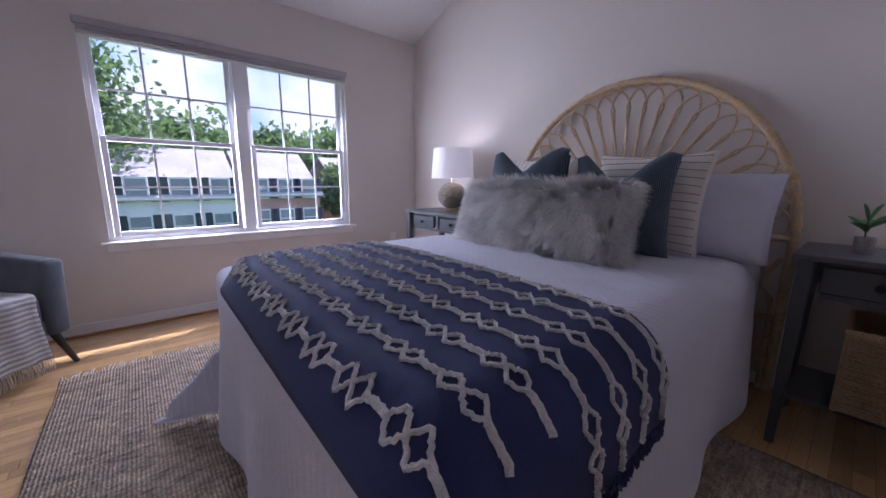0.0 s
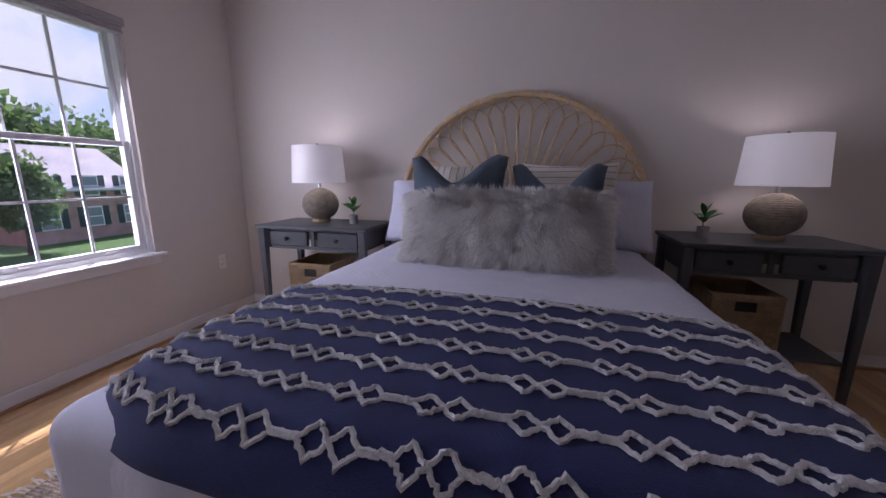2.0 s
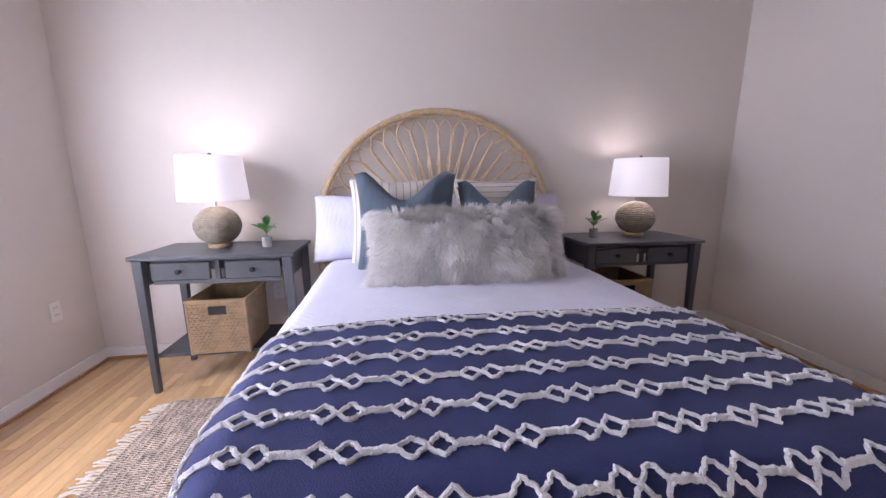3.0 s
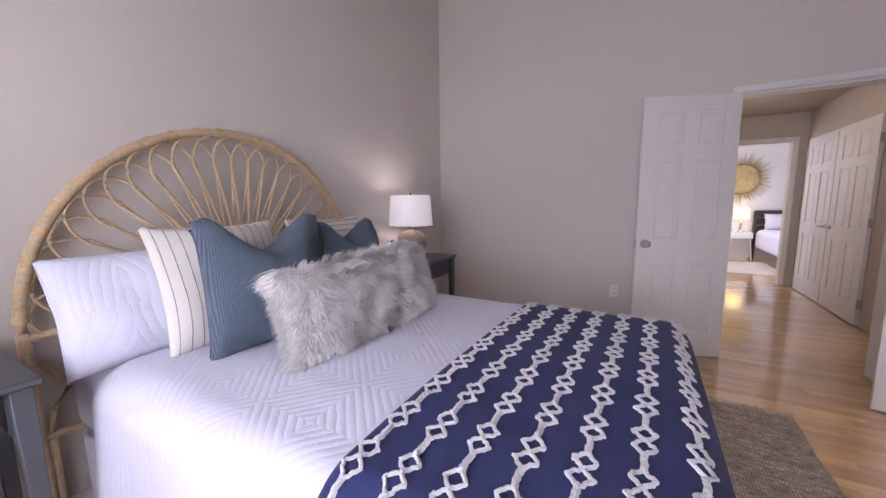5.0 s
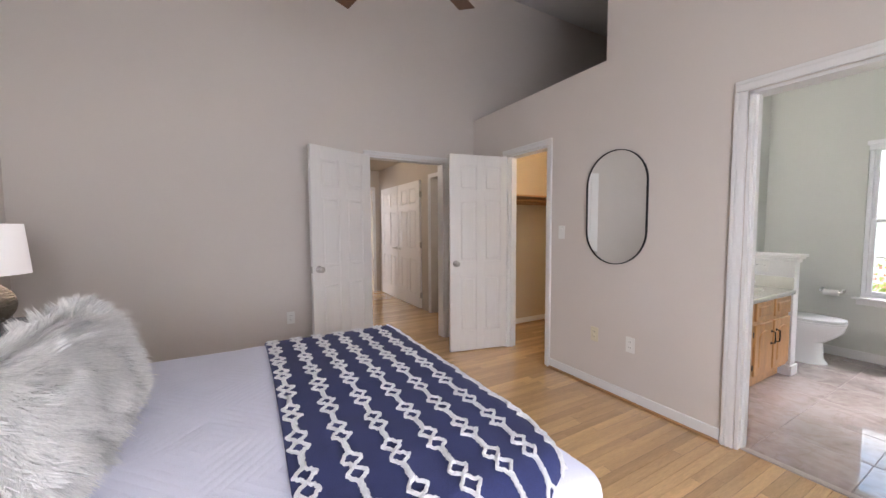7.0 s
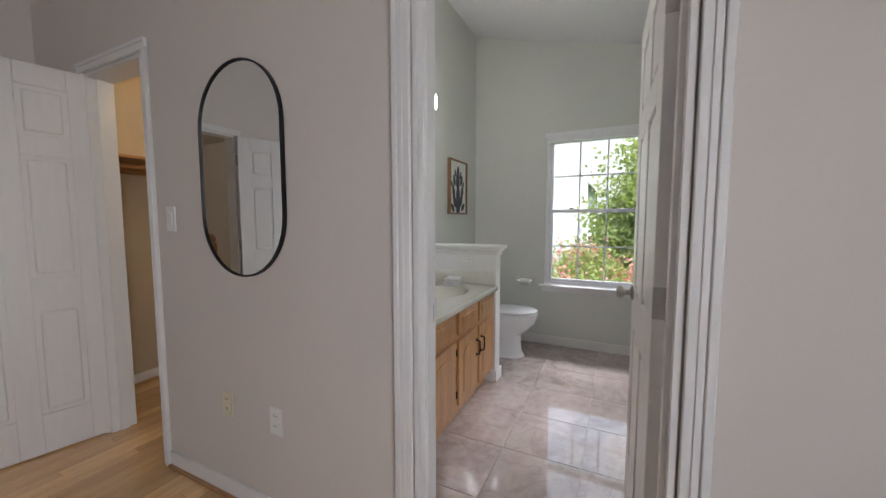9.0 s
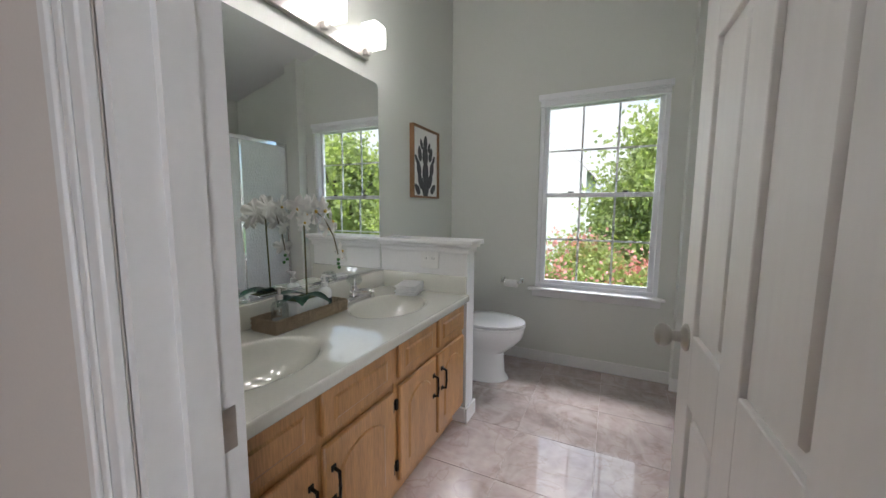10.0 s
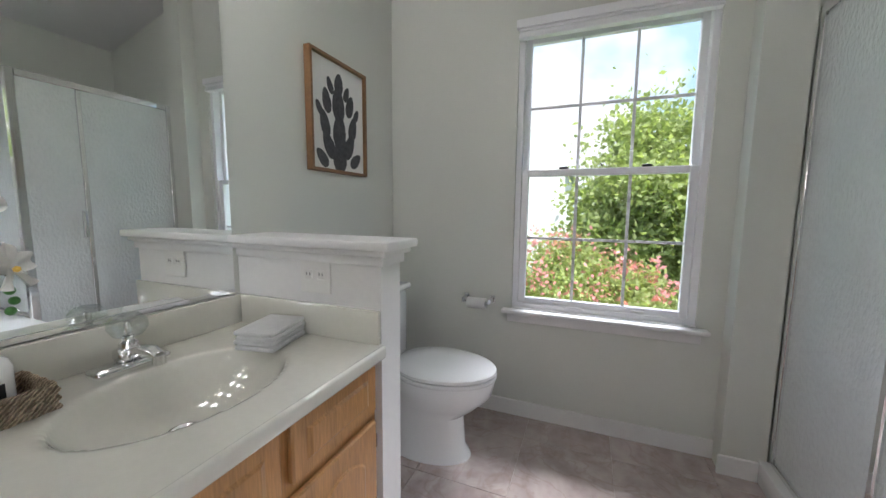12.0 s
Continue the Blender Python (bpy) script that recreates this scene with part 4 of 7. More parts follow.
# fur cushion: a stuffed core and many tapered tufts
fur = thing("fur_pillow", 2.285, -1.0, BZ + 0.005, "long grey faux fur lumbar pillow", "pillow")
fur.matrix_basis = pose(2.305, -1.02, BZ + 0.012) @ pose(0, 0, 0, -16, 0, 2)
core = pillow_mesh(0.86, 0.33, 0.20, 21, nu=44, nv=20)
core.normal_update()
bmesh.ops.recalc_face_normals(core, faces=core.faces)
tuft_v, tuft_f = [], []
rnd = random.Random(9)
faces = list(core.faces)
areas = np.cumsum([f.calc_area() for f in faces])
ends = [f for f in faces if abs(f.calc_center_median().x) > 0.375]
for lock in range(2500):
    f = faces[int(np.searchsorted(areas, rnd.random() * areas[-1]))] if lock < 2150 else rnd.choice(ends)
    root, n = f.calc_center_median() + Vector((rnd.uniform(-.012, .012), 0, rnd.uniform(-.012, .012))), f.normal
    swirl = noise.noise_vector(root * 9)
    way = n * 0.75 + Vector((0.25 * swirl.x + 0.5 * root.x, -0.1, -0.5)) + swirl * 0.3 + Vector((rnd.uniform(-.3, .3), rnd.uniform(-.2, .2), rnd.uniform(-.25, .25)))
    if lock >= 2150:
        way += Vector((math.copysign(1.1, root.x), 0, 0))
    way.normalize()
    if root.z < 0.03:
        way.z = abs(way.z) * 0.2
    reach = rnd.uniform(0.05, 0.078)
    for _ in range(28):
        off = Vector((rnd.gauss(0, 0.013), rnd.gauss(0, 0.005), rnd.gauss(0, 0.013)))
        off -= n * off.dot(n)
        p = root + off
        tip = root + way * reach * rnd.uniform(0.7, 1.1) + off * 0.9 - Vector((0, 0, 0.004))
        side = way.cross(n)
        side = (side if side.length > 0.01 else Vector((1, 0, 0))).normalized() * rnd.uniform(0.0010, 0.0021)
        mid = p.lerp(tip, 0.5) + n * 0.007
        i = len(tuft_v)
        tuft_v += [p - side, p + side, mid + side * 0.8, mid - side * 0.8, tip]
        tuft_f += [(i, i + 1, i + 2, i + 3), (i + 3, i + 2, i + 4)]
part("core", core, M_FUR, fur, sharp=180)
me = bpy.data.meshes.new("fur")
me.from_pydata([tuple(v) for v in tuft_v], [], tuft_f)
me.materials.append(M_FUR)
fo = tagged(new("fur", me), "grey faux fur pile", kind="stuff")
fo.parent = fur


# ---- nightstands and what stands on them ----


def nightstand(x0, x1, y0, y1, label):
    cx, cy = (x0 + x1) / 2, (y0 + y1) / 2
    t = thing("nightstand", cx, cy, 0, label, "nightstand", "nightstands beside the bed")
    w, d, Z = (x1 - x0) / 2, (y1 - y0) / 2, 0.80
    part("tabletop", bx(-w, w, -d, d, Z - 0.022, Z, bevel=0.004), M_GREY, t)
    a, b = w - 0.04, d - 0.035
    m = bmesh.new()
    box(m, -a + 0.01, a - 0.01, b - 0.03, b - 0.012, Z - 0.165, Z - 0.023), box(m, -a + 0.01, -a + 0.028, -b + 0.02, b - 0.03, Z - 0.165, Z - 0.023), box(m, a - 0.028, a - 0.01, -b + 0.02, b - 0.03, Z - 0.165, Z - 0.023)
    box(m, -a + 0.05, a - 0.05, -b + 0.012, -b + 0.024, Z - 0.165, Z - 0.145), box(m, -a + 0.05, a - 0.05, -b + 0.012, -b + 0.024, Z - 0.040, Z - 0.023), box(m, -0.012, 0.012, -b + 0.012, -b + 0.024, Z - 0.145, Z - 0.04)
    part("apron", m, M_GREY, t)
    for sx in (-1, 1):
        for sy in (-1, 1):
            m = bmesh.new()
            vs = box(m, sx * a - 0.024, sx * a + 0.024, sy * b - 0.024, sy * b + 0.024, 0, Z - 0.022, bevel=0.003)
            for v in vs:
                if v.co.z < 0.1:
                    v.co.x = sx * a + (v.co.x - sx * a) * 0.62 + sx * 0.008
                    v.co.y = sy * b + (v.co.y - sy * b) * 0.62
            part("leg", m, M_GREY, t)
    for sx in (-1, 1):
        dr = part("drawer", bx(sx * (a / 2 - 0.002) - a / 2 + 0.042, sx * (a / 2 - 0.002) + a / 2 - 0.042, -b + 0.006, -b + 0.03, Z - 0.142, Z - 0.043, bevel=0.003), M_GREY, t)
        m = bmesh.new()
        lathe(m, [(0, 0), (0.008, 0), (0.006, 0.01), (0.014, 0.018), (0.014, 0.024), (0, 0.028)], 14, m=pose(sx * a / 2, -b + 0.006, Z - 0.092, 90, 0, 0))
        part("knob", m, M_KNOB, dr, "small black knob")
    part("shelf", bx(-a + 0.01, a - 0.01, -b + 0.01, b - 0.01, 0.205, 0.225, bevel=0.003), M_GREY, t)
    return t


nightstand(0.564, 1.405, -0.53, -0.07, "charcoal painted wooden nightstand with two drawers, near the window")
nightstand(3.165, 3.998, -0.53, -0.07, "charcoal painted wooden nightstand with two drawers, near the corner")


def basket(x, y, rz):
    t = thing("basket", x, y, 0.225, "woven seagrass storage basket with a dark handle slot", "basket", "baskets under the nightstands", rz)
    w, d, h, k = 0.155, 0.17, 0.31, 0.012
    m = bmesh.new()
    box(m, -w, w, -d, d, 0, k, bevel=0.003), box(m, -w, -w + k, -d, d, k, h), box(m, w - k, w, -d, d, k, h), box(m, -w + k, w - k, d - k, d, k, h)
    box(m, -w + k, w - k, -d, -d + k, k, h - 0.085), box(m, -w + k, -0.05, -d, -d + k, h - 0.085, h - 0.03), box(m, 0.05, w - k, -d, -d + k, h - 0.085, h - 0.03), box(m, -w + k, w - k, -d, -d + k, h - 0.03, h)
    part("body", m, M_BASKET, t, smooth=False)
    m = bmesh.new()
    tube(m, [(-w, -d, h), (w, -d, h), (w, d, h), (-w, d, h)], 0.010, 6, closed=True)
    part("rim", m, M_BASKET, t)
    for sx in (-1, 1):
        m = bmesh.new()
        tube(m, [(sx * (w - 0.003), -d - 0.002, 0.0), (sx * (w - 0.003), -d - 0.002, h)], 0.009, 6)
        part("corner_binding", m, M_BASKET, t)
    for k2 in range(16):
        m = bmesh.new()
        z = 0.012 + k2 * 0.0185
        pts = []
        for q in range(25):
            xx = -w + 0.012 + (2 * w - 0.024) * q / 24
            if k2 >= 12 and k2 < 15 and abs(xx) < 0.055:
                continue
            pts.append((xx, -d - 0.002 - 0.0035 * math.cos(q * math.pi + k2 * math.pi), z))
        half = [p for p in pts if p[0] < 0], [p for p in pts if p[0] >= 0]
        if k2 >= 12 and k2 < 15:
            m3 = bmesh.new()
            tube(m, half[0], 0.0072, 5), tube(m3, half[1], 0.0072, 5)
            part("woven_strand", m3, M_BASKET, t)
        else:
            tube(m, pts, 0.0072, 5)
        part("woven_strand", m, M_BASKET, t)
    # A dark sheet gives the handle slot its inner shade.
    part("slot_shade", bx(-0.05, 0.05, -d + k + 0.001, -d + k + 0.004, h - 0.085, h - 0.03), M_SLOT, t, "dark sheet standing for the shade inside the handle slot")
    return t


basket(0.965, -0.34, 0)
basket(3.50, -0.33, 0)


def table_lamp(x, y, label):
    t = thing("table_lamp", x, y, 0.80, label, "lamp", "lamps beside the bed")
    m = bmesh.new()
    lathe(m, [(0, 0), (0.062, 0), (0.064, 0.004), (0.064, 0.018), (0.058, 0.024), (0, 0.024)], 28)
    part("foot", m, M_LAMPWOOD, t, "pale wooden foot")
    m = bmesh.new()
    R, n = 0.122, 26
    for k in range(n):
        a = math.pi * (k + 0.5) / n
        rr, z = R * math.sin(a), 0.022 + 0.108 - 0.108 * math.cos(a)
        tube(m, [(rr * math.cos(q * math.tau / 36), rr * math.sin(q * math.tau / 36), z + 0.0012 * math.sin(q * 5 + k)) for q in range(36)], 0.0082, 5, closed=True)
    part("rope_ball", m, M_ROPE, t, "rope-wound ball base")
    m = bmesh.new()
    lathe(m, [(0.02, 0.236), (0.012, 0.245), (0.012, 0.30), (0.02, 0.302)], 14)
    part("neck", m, M_CHROME, t, "metal neck")
    m = bmesh.new()
    lathe(m, [(0.186, 0.282), (0.168, 0.535), (0.165, 0.535), (0.183, 0.282), (0.186, 0.282)], 40)
    part("shade", m, M_SHADEGLOW, t, "lit white linen drum shade")
    m = bmesh.new()
    lathe(m, [(0, 0.28), (0.004, 0.28), (0.004, 0.535), (0.010, 0.54), (0.008, 0.552), (0, 0.556)], 10)
    for q in range(3):
        a = q * math.tau / 3
        tube(m, [(0, 0, 0.525), (0.166 * math.cos(a), 0.166 * math.sin(a), 0.53)], 0.002, 4)
    part("harp_and_finial", m, M_KNOB, t, "dark harp and finial")
    m = bmesh.new()
    bmesh.ops.create_uvsphere(m, u_segments=12, v_segments=8, radius=0.028, matrix=Matrix.Translation((0, 0, 0.385)))
    part("bulb", m, M_WARMBULB, t, "lit frosted bulb")
    l = new("lamp_light", bpy.data.lights.new("lamp_light", "POINT"))
    l.data.energy, l.data.shadow_soft_size, l.data.color = 0.85, 0.03, (1.0, 0.93, 0.87)
    l.matrix_basis = pose(x, y, 0.80 + 0.44)
    return t


table_lamp(0.912, -0.25, "rope ball lamp with lit white shade near the window")
table_lamp(3.665, -0.265, "rope ball lamp with lit white shade near the corner")


def leaf_blade(m, base, tip, width, droop=0.0, n=7):
    a, b = Vector(base), Vector(tip)
    d = b - a
    side = d.cross(Vector((0, 0, 1)))
    side = side.normalized() if side.length > 1e-4 else Vector((1, 0, 0))
    rows = []
    for i in range(n + 1):
        u = i / n
        w = width * math.sin(math.pi * min(1, u * 0.96 + 0.04)) ** 0.8
        c = a + d * u + Vector((0, 0, -droop * u * u))
        rows.append([m.verts.new(c - side * w + Vector((0, 0, w * 0.3))), m.verts.new(c), m.verts.new(c + side * w + Vector((0, 0, w * 0.3)))])
    for r, s in zip(rows, rows[1:]):
        m.faces.new((r[0], r[1], s[1], s[0])), m.faces.new((r[1], r[2], s[2], s[1]))


def small_plant(x, y, label, rz):
    t = thing("potted_plant", x, y, 0.80, label, "plant", "small plants on the nightstands", rz)
    m = bmesh.new()
    lathe(m, [(0, 0), (0.026, 0), (0.028, 0.004), (0.029, 0.062), (0.025, 0.062), (0.024, 0.05), (0, 0.05)], 20)
    part("pot", m, M_CONCRETE, t, "small grey cement pot")
    r = random.Random(int(x * 100))
    m = bmesh.new()
    tube(m, [(0, 0, 0.045), (0.004, 0, 0.085), (0, 0.004, 0.12)], 0.003, 6)
    part("stem", m, M_STEM, t)
    for k, (ang, el, L) in enumerate(((20, 50, 0.10), (100, 30, 0.095), (170, 35, 0.105), (250, 45, 0.09), (320, 15, 0.10), (60, 75, 0.09), (210, 70, 0.085))):
        a, e = radians(ang + r.uniform(-15, 15)), radians(el)
        m = bmesh.new()
        z = 0.075 + 0.008 * k
        leaf_blade(m, (0, 0, z), (L * math.cos(a) * math.cos(e), L * math.sin(a) * math.cos(e), z + L * math.sin(e)), 0.026, 0.012)
        part("leaf", m, M_LEAF, t)
    return t


small_plant(1.20, -0.30, "small green plant in a cement pot by the lamp", 0)
small_plant(3.335, -0.30, "small bushy green plant in a cement pot by the lamp", 140)

# ---- rug ----
rug = thing("rug", 2.262, -1.72, 0, "woven brown jute rug with cream fringe under the bed", "rug")
m = bmesh.new()
sheet(m, 60, 40, lambda u, v: ((u - 0.5) * 3.06, (v - 0.5) * 2.2 + 0.006 * math.sin(u * 23), 0.012 + 0.0015 * noise.noise((u * 30, v * 22, 0))))
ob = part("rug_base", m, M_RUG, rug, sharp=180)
so = ob.modifiers.new("thickness", "SOLIDIFY")
so.thickness, so.offset = 0.011, -1
rnd = random.Random(3)
m = bmesh.new()
for s in (-1, 1):
    for k in range(150):
        y = -1.09 + 2.18 * (k + rnd.random() * 0.5) / 150
        L = rnd.uniform(0.05, 0.085)
        dy = rnd.uniform(-0.03, 0.03)
        tube(m, [(s * 1.525, y, 0.010), (s * (1.53 + L * 0.4), y + dy * 0.3, 0.011 + rnd.random() * 0.008), (s * (1.53 + L), y + dy, 0.005)], 0.0042, 4)
fr = part("fringe", m, M_FRINGE, rug, "knotted cream cotton fringe")
tagged(fr, kind="stuff")
# raised woven ridges
rv, rf = [], []
for k in range(92):
    x = -1.52 + 3.04 * k / 91
    for i in range(45):
        y = -1.09 + 2.18 * i / 44
        h = 0.0135 + 0.004 * (0.5 + 0.5 * math.sin(i * math.pi + (k % 2) * math.pi)) + rnd.uniform(0, 0.0016)
        rv += [(x - 0.014, y, 0.0105), (x, y, h), (x + 0.014, y, 0.0105)]
    o = k * 45 * 3
    for i in range(44):
        a = o + i * 3
        rf += [(a, a + 1, a + 4, a + 3), (a + 1, a + 2, a + 5, a + 4)]
me = bpy.data.meshes.new("weave")
me.from_pydata(rv, [], rf)
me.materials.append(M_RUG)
rr = tagged(new("weave", me), "thick woven jute strands", kind="stuff")
rr.parent = rug

# ---- armchair ----
ch = thing("armchair", 0.52, -3.27, 0, "slate grey upholstered armchair with tapered wooden legs", "armchair", rz=-45 + 180)
# local: front to -y
part("seat", bx(-0.29, 0.29, -0.31, 0.20, 0.27, 0.45, bevel=0.045, segments=3), M_CHAIR, ch)
part("seat_base", bx(-0.36, 0.36, -0.29, 0.28, 0.20, 0.29, bevel=0.02, segments=2), M_CHAIR, ch)
for s in (-1, 1):
    m = bmesh.new()
    vs = box(m, s * 0.29, s * 0.40, -0.32, 0.27, 0.20, 0.62, bevel=0.03, segments=3)
    for v in vs:
        v.co.x += s * 0.05 * (v.co.z - 0.2)
        v.co.z += 0.14 * max(0, v.co.y + 0.1) if v.co.z > 0.5 else 0
    part("arm", m, M_CHAIR, ch)
m = bmesh.new()
vs = box(m, -0.40, 0.40, 0.19, 0.30, 0.20, 0.76, bevel=0.04, segments=3)
for v in vs:
    v.co.y += 0.16 * max(0, v.co.z - 0.3)
part("backrest", m, M_CHAIR, ch)
for sx in (-1, 1):
    for sy in (-1, 1):
        m = bmesh.new()
        tube(m, [(sx * 0.34, sy * 0.25, 0.22), (sx * 0.40, sy * 0.30, 0.0)], 0.022, 10, taper=0.6)
        part("leg", m, M_DARKWOOD, ch, "dark tapered wooden leg")
M_STRIPE = weave(material("striped_cotton_throw", (0.62, 0.61, 0.60), 0.95, vary=0.08, scale=20, fine=200, bump=0.5), 12, 0.6, "Z", 0.6, 0.6, (0.20, 0.21, 0.24))
ct = thing("chair_throw", 0.52, -3.27, 0, "grey and white striped cotton throw draped over the armchair", "blanket", rz=-45 + 180)
m = bmesh.new()
def chair_cloth(u, v):
    x = -0.02 + u * 0.26
    d = v * 0.85
    if d < 0.40:
        return (x, 0.16 - d * 1.18, 0.463 + 0.006 * math.sin(u * 13))
    if d < 0.46:
        a = (d - 0.40) / 0.06 * math.pi / 2
        return (x, -0.312 - 0.03 * math.sin(a), 0.463 - 0.03 * (1 - math.cos(a)))
    return (x + 0.01 * math.sin(d * 9), -0.342 - 0.02 * (d - 0.46) - 0.006 * math.sin(u * 13), 0.433 - (d - 0.46) * 0.85)
sheet(m, 14, 40, chair_cloth)
ob = part("cloth", m, M_STRIPE, ct, sharp=180)
so = ob.modifiers.new("thickness", "SOLIDIFY")
so.thickness = 0.006
m = bmesh.new()
for k in range(26):
    x, y, z = chair_cloth(k / 25, 1.0)
    tube(m, [(x, y, z + 0.004), (x + rnd.uniform(-.006, .006), y - 0.004, z - 0.035), (x + rnd.uniform(-.01, .01), y, z - 0.07)], 0.0028, 4)
tagged(part("fringe", m, M_FRINGE, ct, "cream cotton fringe"), kind="stuff")

# ---- ceiling fan ----
fan = thing("ceiling_fan", 2.445, -2.02, 2.50, "ceiling fan with walnut blades on a long rod", "ceiling fan")
m = bmesh.new()
lathe(m, [(0, -0.07), (0.07, -0.065), (0.11, -0.03), (0.115, 0.05), (0.08, 0.10), (0.02, 0.12), (0, 0.12)], 28)
part("motor", m, M_KNOB, fan, "dark metal motor housing")
m = bmesh.new()
tube(m, [(0, 0, 0.10), (0, 0, 0.80)], 0.013, 10)
part("rod", m, M_KNOB, fan)
m = bmesh.new()
lathe(m, [(0.02, 0.74), (0.07, 0.80), (0.07, 0.86)], 20)
part("canopy", m, M_KNOB, fan)
for k in range(5):
    a = 11 + 72 * k
    m = bmesh.new()
    vs = box(m, 0.16, 0.58, -0.055, 0.055, -0.004, 0.004, bevel=0.003)
    for v in vs:
        v.co.y *= 0.8 + 0.5 * (v.co.x - 0.16)
        if v.co.x > 0.5:
            v.co.y *= 0.9
    bl = part("blade", m, M_FANWOOD, fan, "walnut blade", at=pose(0, 0, 0, 0, 0, a) @ pose(0, 0, 0, 12, 0, 0))
    part("bracket", bx(0.09, 0.20, -0.018, 0.018, 0.004, 0.010, bevel=0.002), M_KNOB, bl)


# ---- wall mirror ----
wm = thing("wall_mirror", 2.745, -3.88, 1.447, "pill-shaped wall mirror with a thin black frame", "mirror")


def pill(w, h, n=20):
    r = w / 2
    z = h / 2 - r
    return [(r * math.cos(math.pi * k / n), z + r * math.sin(math.pi * k / n)) for k in range(n + 1)] + [(-r * math.cos(math.pi * k / n), -z - r * math.sin(math.pi * k / n)) for k in range(n + 1)]


m = bmesh.new()
f = m.faces.new([m.verts.new((x, 0.012, z)) for x, z in pill(0.485, 0.845)])
r = bmesh.ops.extrude_face_region(m, geom=[f])
bmesh.ops.translate(m, vec=(0, -0.010, 0), verts=[v for v in r["geom"] if isinstance(v, bmesh.types.BMVert)])
part("glass", m, M_MIRROR, wm, "mirror glass", smooth=False)
m = bmesh.new()
po, pi2 = pill(0.501, 0.861), pill(0.487, 0.847)
n = len(po)
rings = [[m.verts.new((x, y, z)) for x, z in p] for p, y in ((po, 0.002), (po, 0.018), (pi2, 0.018), (pi2, 0.002))]
for a, b in ((0, 1), (1, 2), (2, 3), (3, 0)):
    for k in range(n):
        m.faces.new((rings[a][k], rings[a][(k + 1) % n], rings[b][(k + 1) % n], rings[b][k]))
part("frame", m, M_KNOB, wm, "thin black metal frame")


def outlet(x, y, z, facing, plate=None, switch=False, wide=0.07, label=""):
    """facing: degrees; the plate looks along local -y."""
    t = thing("light_switch" if switch else "wall_outlet", x, y, z, label or ("white light switch plate on the wall" if switch else "white duplex outlet plate on the wall"), "switch" if switch else "outlet", rz=facing)
    h = 0.115
    part("plate", bx(-wide / 2, wide / 2, -0.006, 0, -h / 2, h / 2, bevel=0.002), plate or M_PLATE, t)
    if switch:
        part("toggle", bx(-0.016, 0.016, -0.010, -0.0055, -0.033, 0.033, bevel=0.002), M_PLATE, t)
        return t
    for s in (-1, 1):
        if wide > 0.1:
            d = dict(x0=s * 0.024 - 0.014, x1=s * 0.024 + 0.014, z=0)
        else:
            d = dict(x0=-0.016, x1=0.016, z=s * 0.021)
        f = part("socket", bx(d["x0"], d["x1"], -0.008, -0.0055, d["z"] - 0.014, d["z"] + 0.014, bevel=0.003), plate or M_PLATE, t)
        c = (d["x0"] + d["x1"]) / 2
        for q in (-0.006, 0.006):
            part("slot", bx(c + q - 0.0012, c + q + 0.0012, -0.0085, -0.0078, d["z"] - 0.002, d["z"] + 0.007), M_SLOT, f)
    return t


outlet(4.65, -1.794, 0.455, -90)
outlet(2.597, -3.88, 0.431, 180)
outlet(2.905, -3.88, 0.435, 180, M_IVORY, label="ivory jack plate on the wall")
outlet(3.262, -3.88, 1.255, 180, switch=True)
outlet(0.0, -0.30, 0.45, 90)
outlet(1.15, 0.0, 0.43, 0)
outlet(2.42, -5.512, 0.945, 180, wide=0.115, label="white horizontal outlet plate on the half wall")

# ---- closet ----
cs = thing("closet_shelf", 4.48, -4.6, 1.62, "oak closet shelf with a hanging rod along the wall", "shelf")
part("board", bx(-0.14, 0.155, -0.58, 0.58, 0.05, 0.07, bevel=0.002), M_OAKTRIM, cs)
part("cleat", bx(0.135, 0.157, -0.58, 0.58, -0.03, 0.049, bevel=0.002), M_OAKTRIM, cs)
m = bmesh.new()
tube(m, [(-0.08, -0.58, 0.0), (-0.08, 0.58, 0.0)], 0.016, 10)
part("rod", m, M_OAKTRIM, cs)

cl = thing("closet_ceiling_light", 3.75, -4.55, 2.445, "lit glass ceiling light inside the closet", "ceiling light")
m = bmesh.new()
lathe(m, [(0.09, 0), (0.09, -0.02), (0.07, -0.05), (0, -0.065)], 24)
part("dome", m, M_WARMBULB, cl, "lit frosted dome")
l = new("closet_light", bpy.data.lights.new("closet_light", "POINT"))
l.data.energy, l.data.shadow_soft_size, l.data.color = 4.0, 0.07, (1.0, 0.80, 0.52)
l.matrix_basis = pose(3.75, -4.55, 2.32)

# Dome and point lamp are added, out of view, to brighten the ajar door.
ll = thing("small_room_added_dome", 5.55, -4.6, 2.45, "unseen glowing dome added to brighten the small room", "ceiling light")
m = bmesh.new()
lathe(m, [(0.11, 0), (0.11, -0.02), (0.08, -0.06), (0, -0.075)], 24)
part("dome", m, M_BULB, ll, "lit frosted dome")
l = new("small_room_fill", bpy.data.lights.new("small_room_fill", "POINT"))
l.data.energy, l.data.shadow_soft_size, l.data.color = 3.0, 0.08, (1.0, 0.97, 0.92)
l.matrix_basis = pose(5.55, -4.6, 2.28)

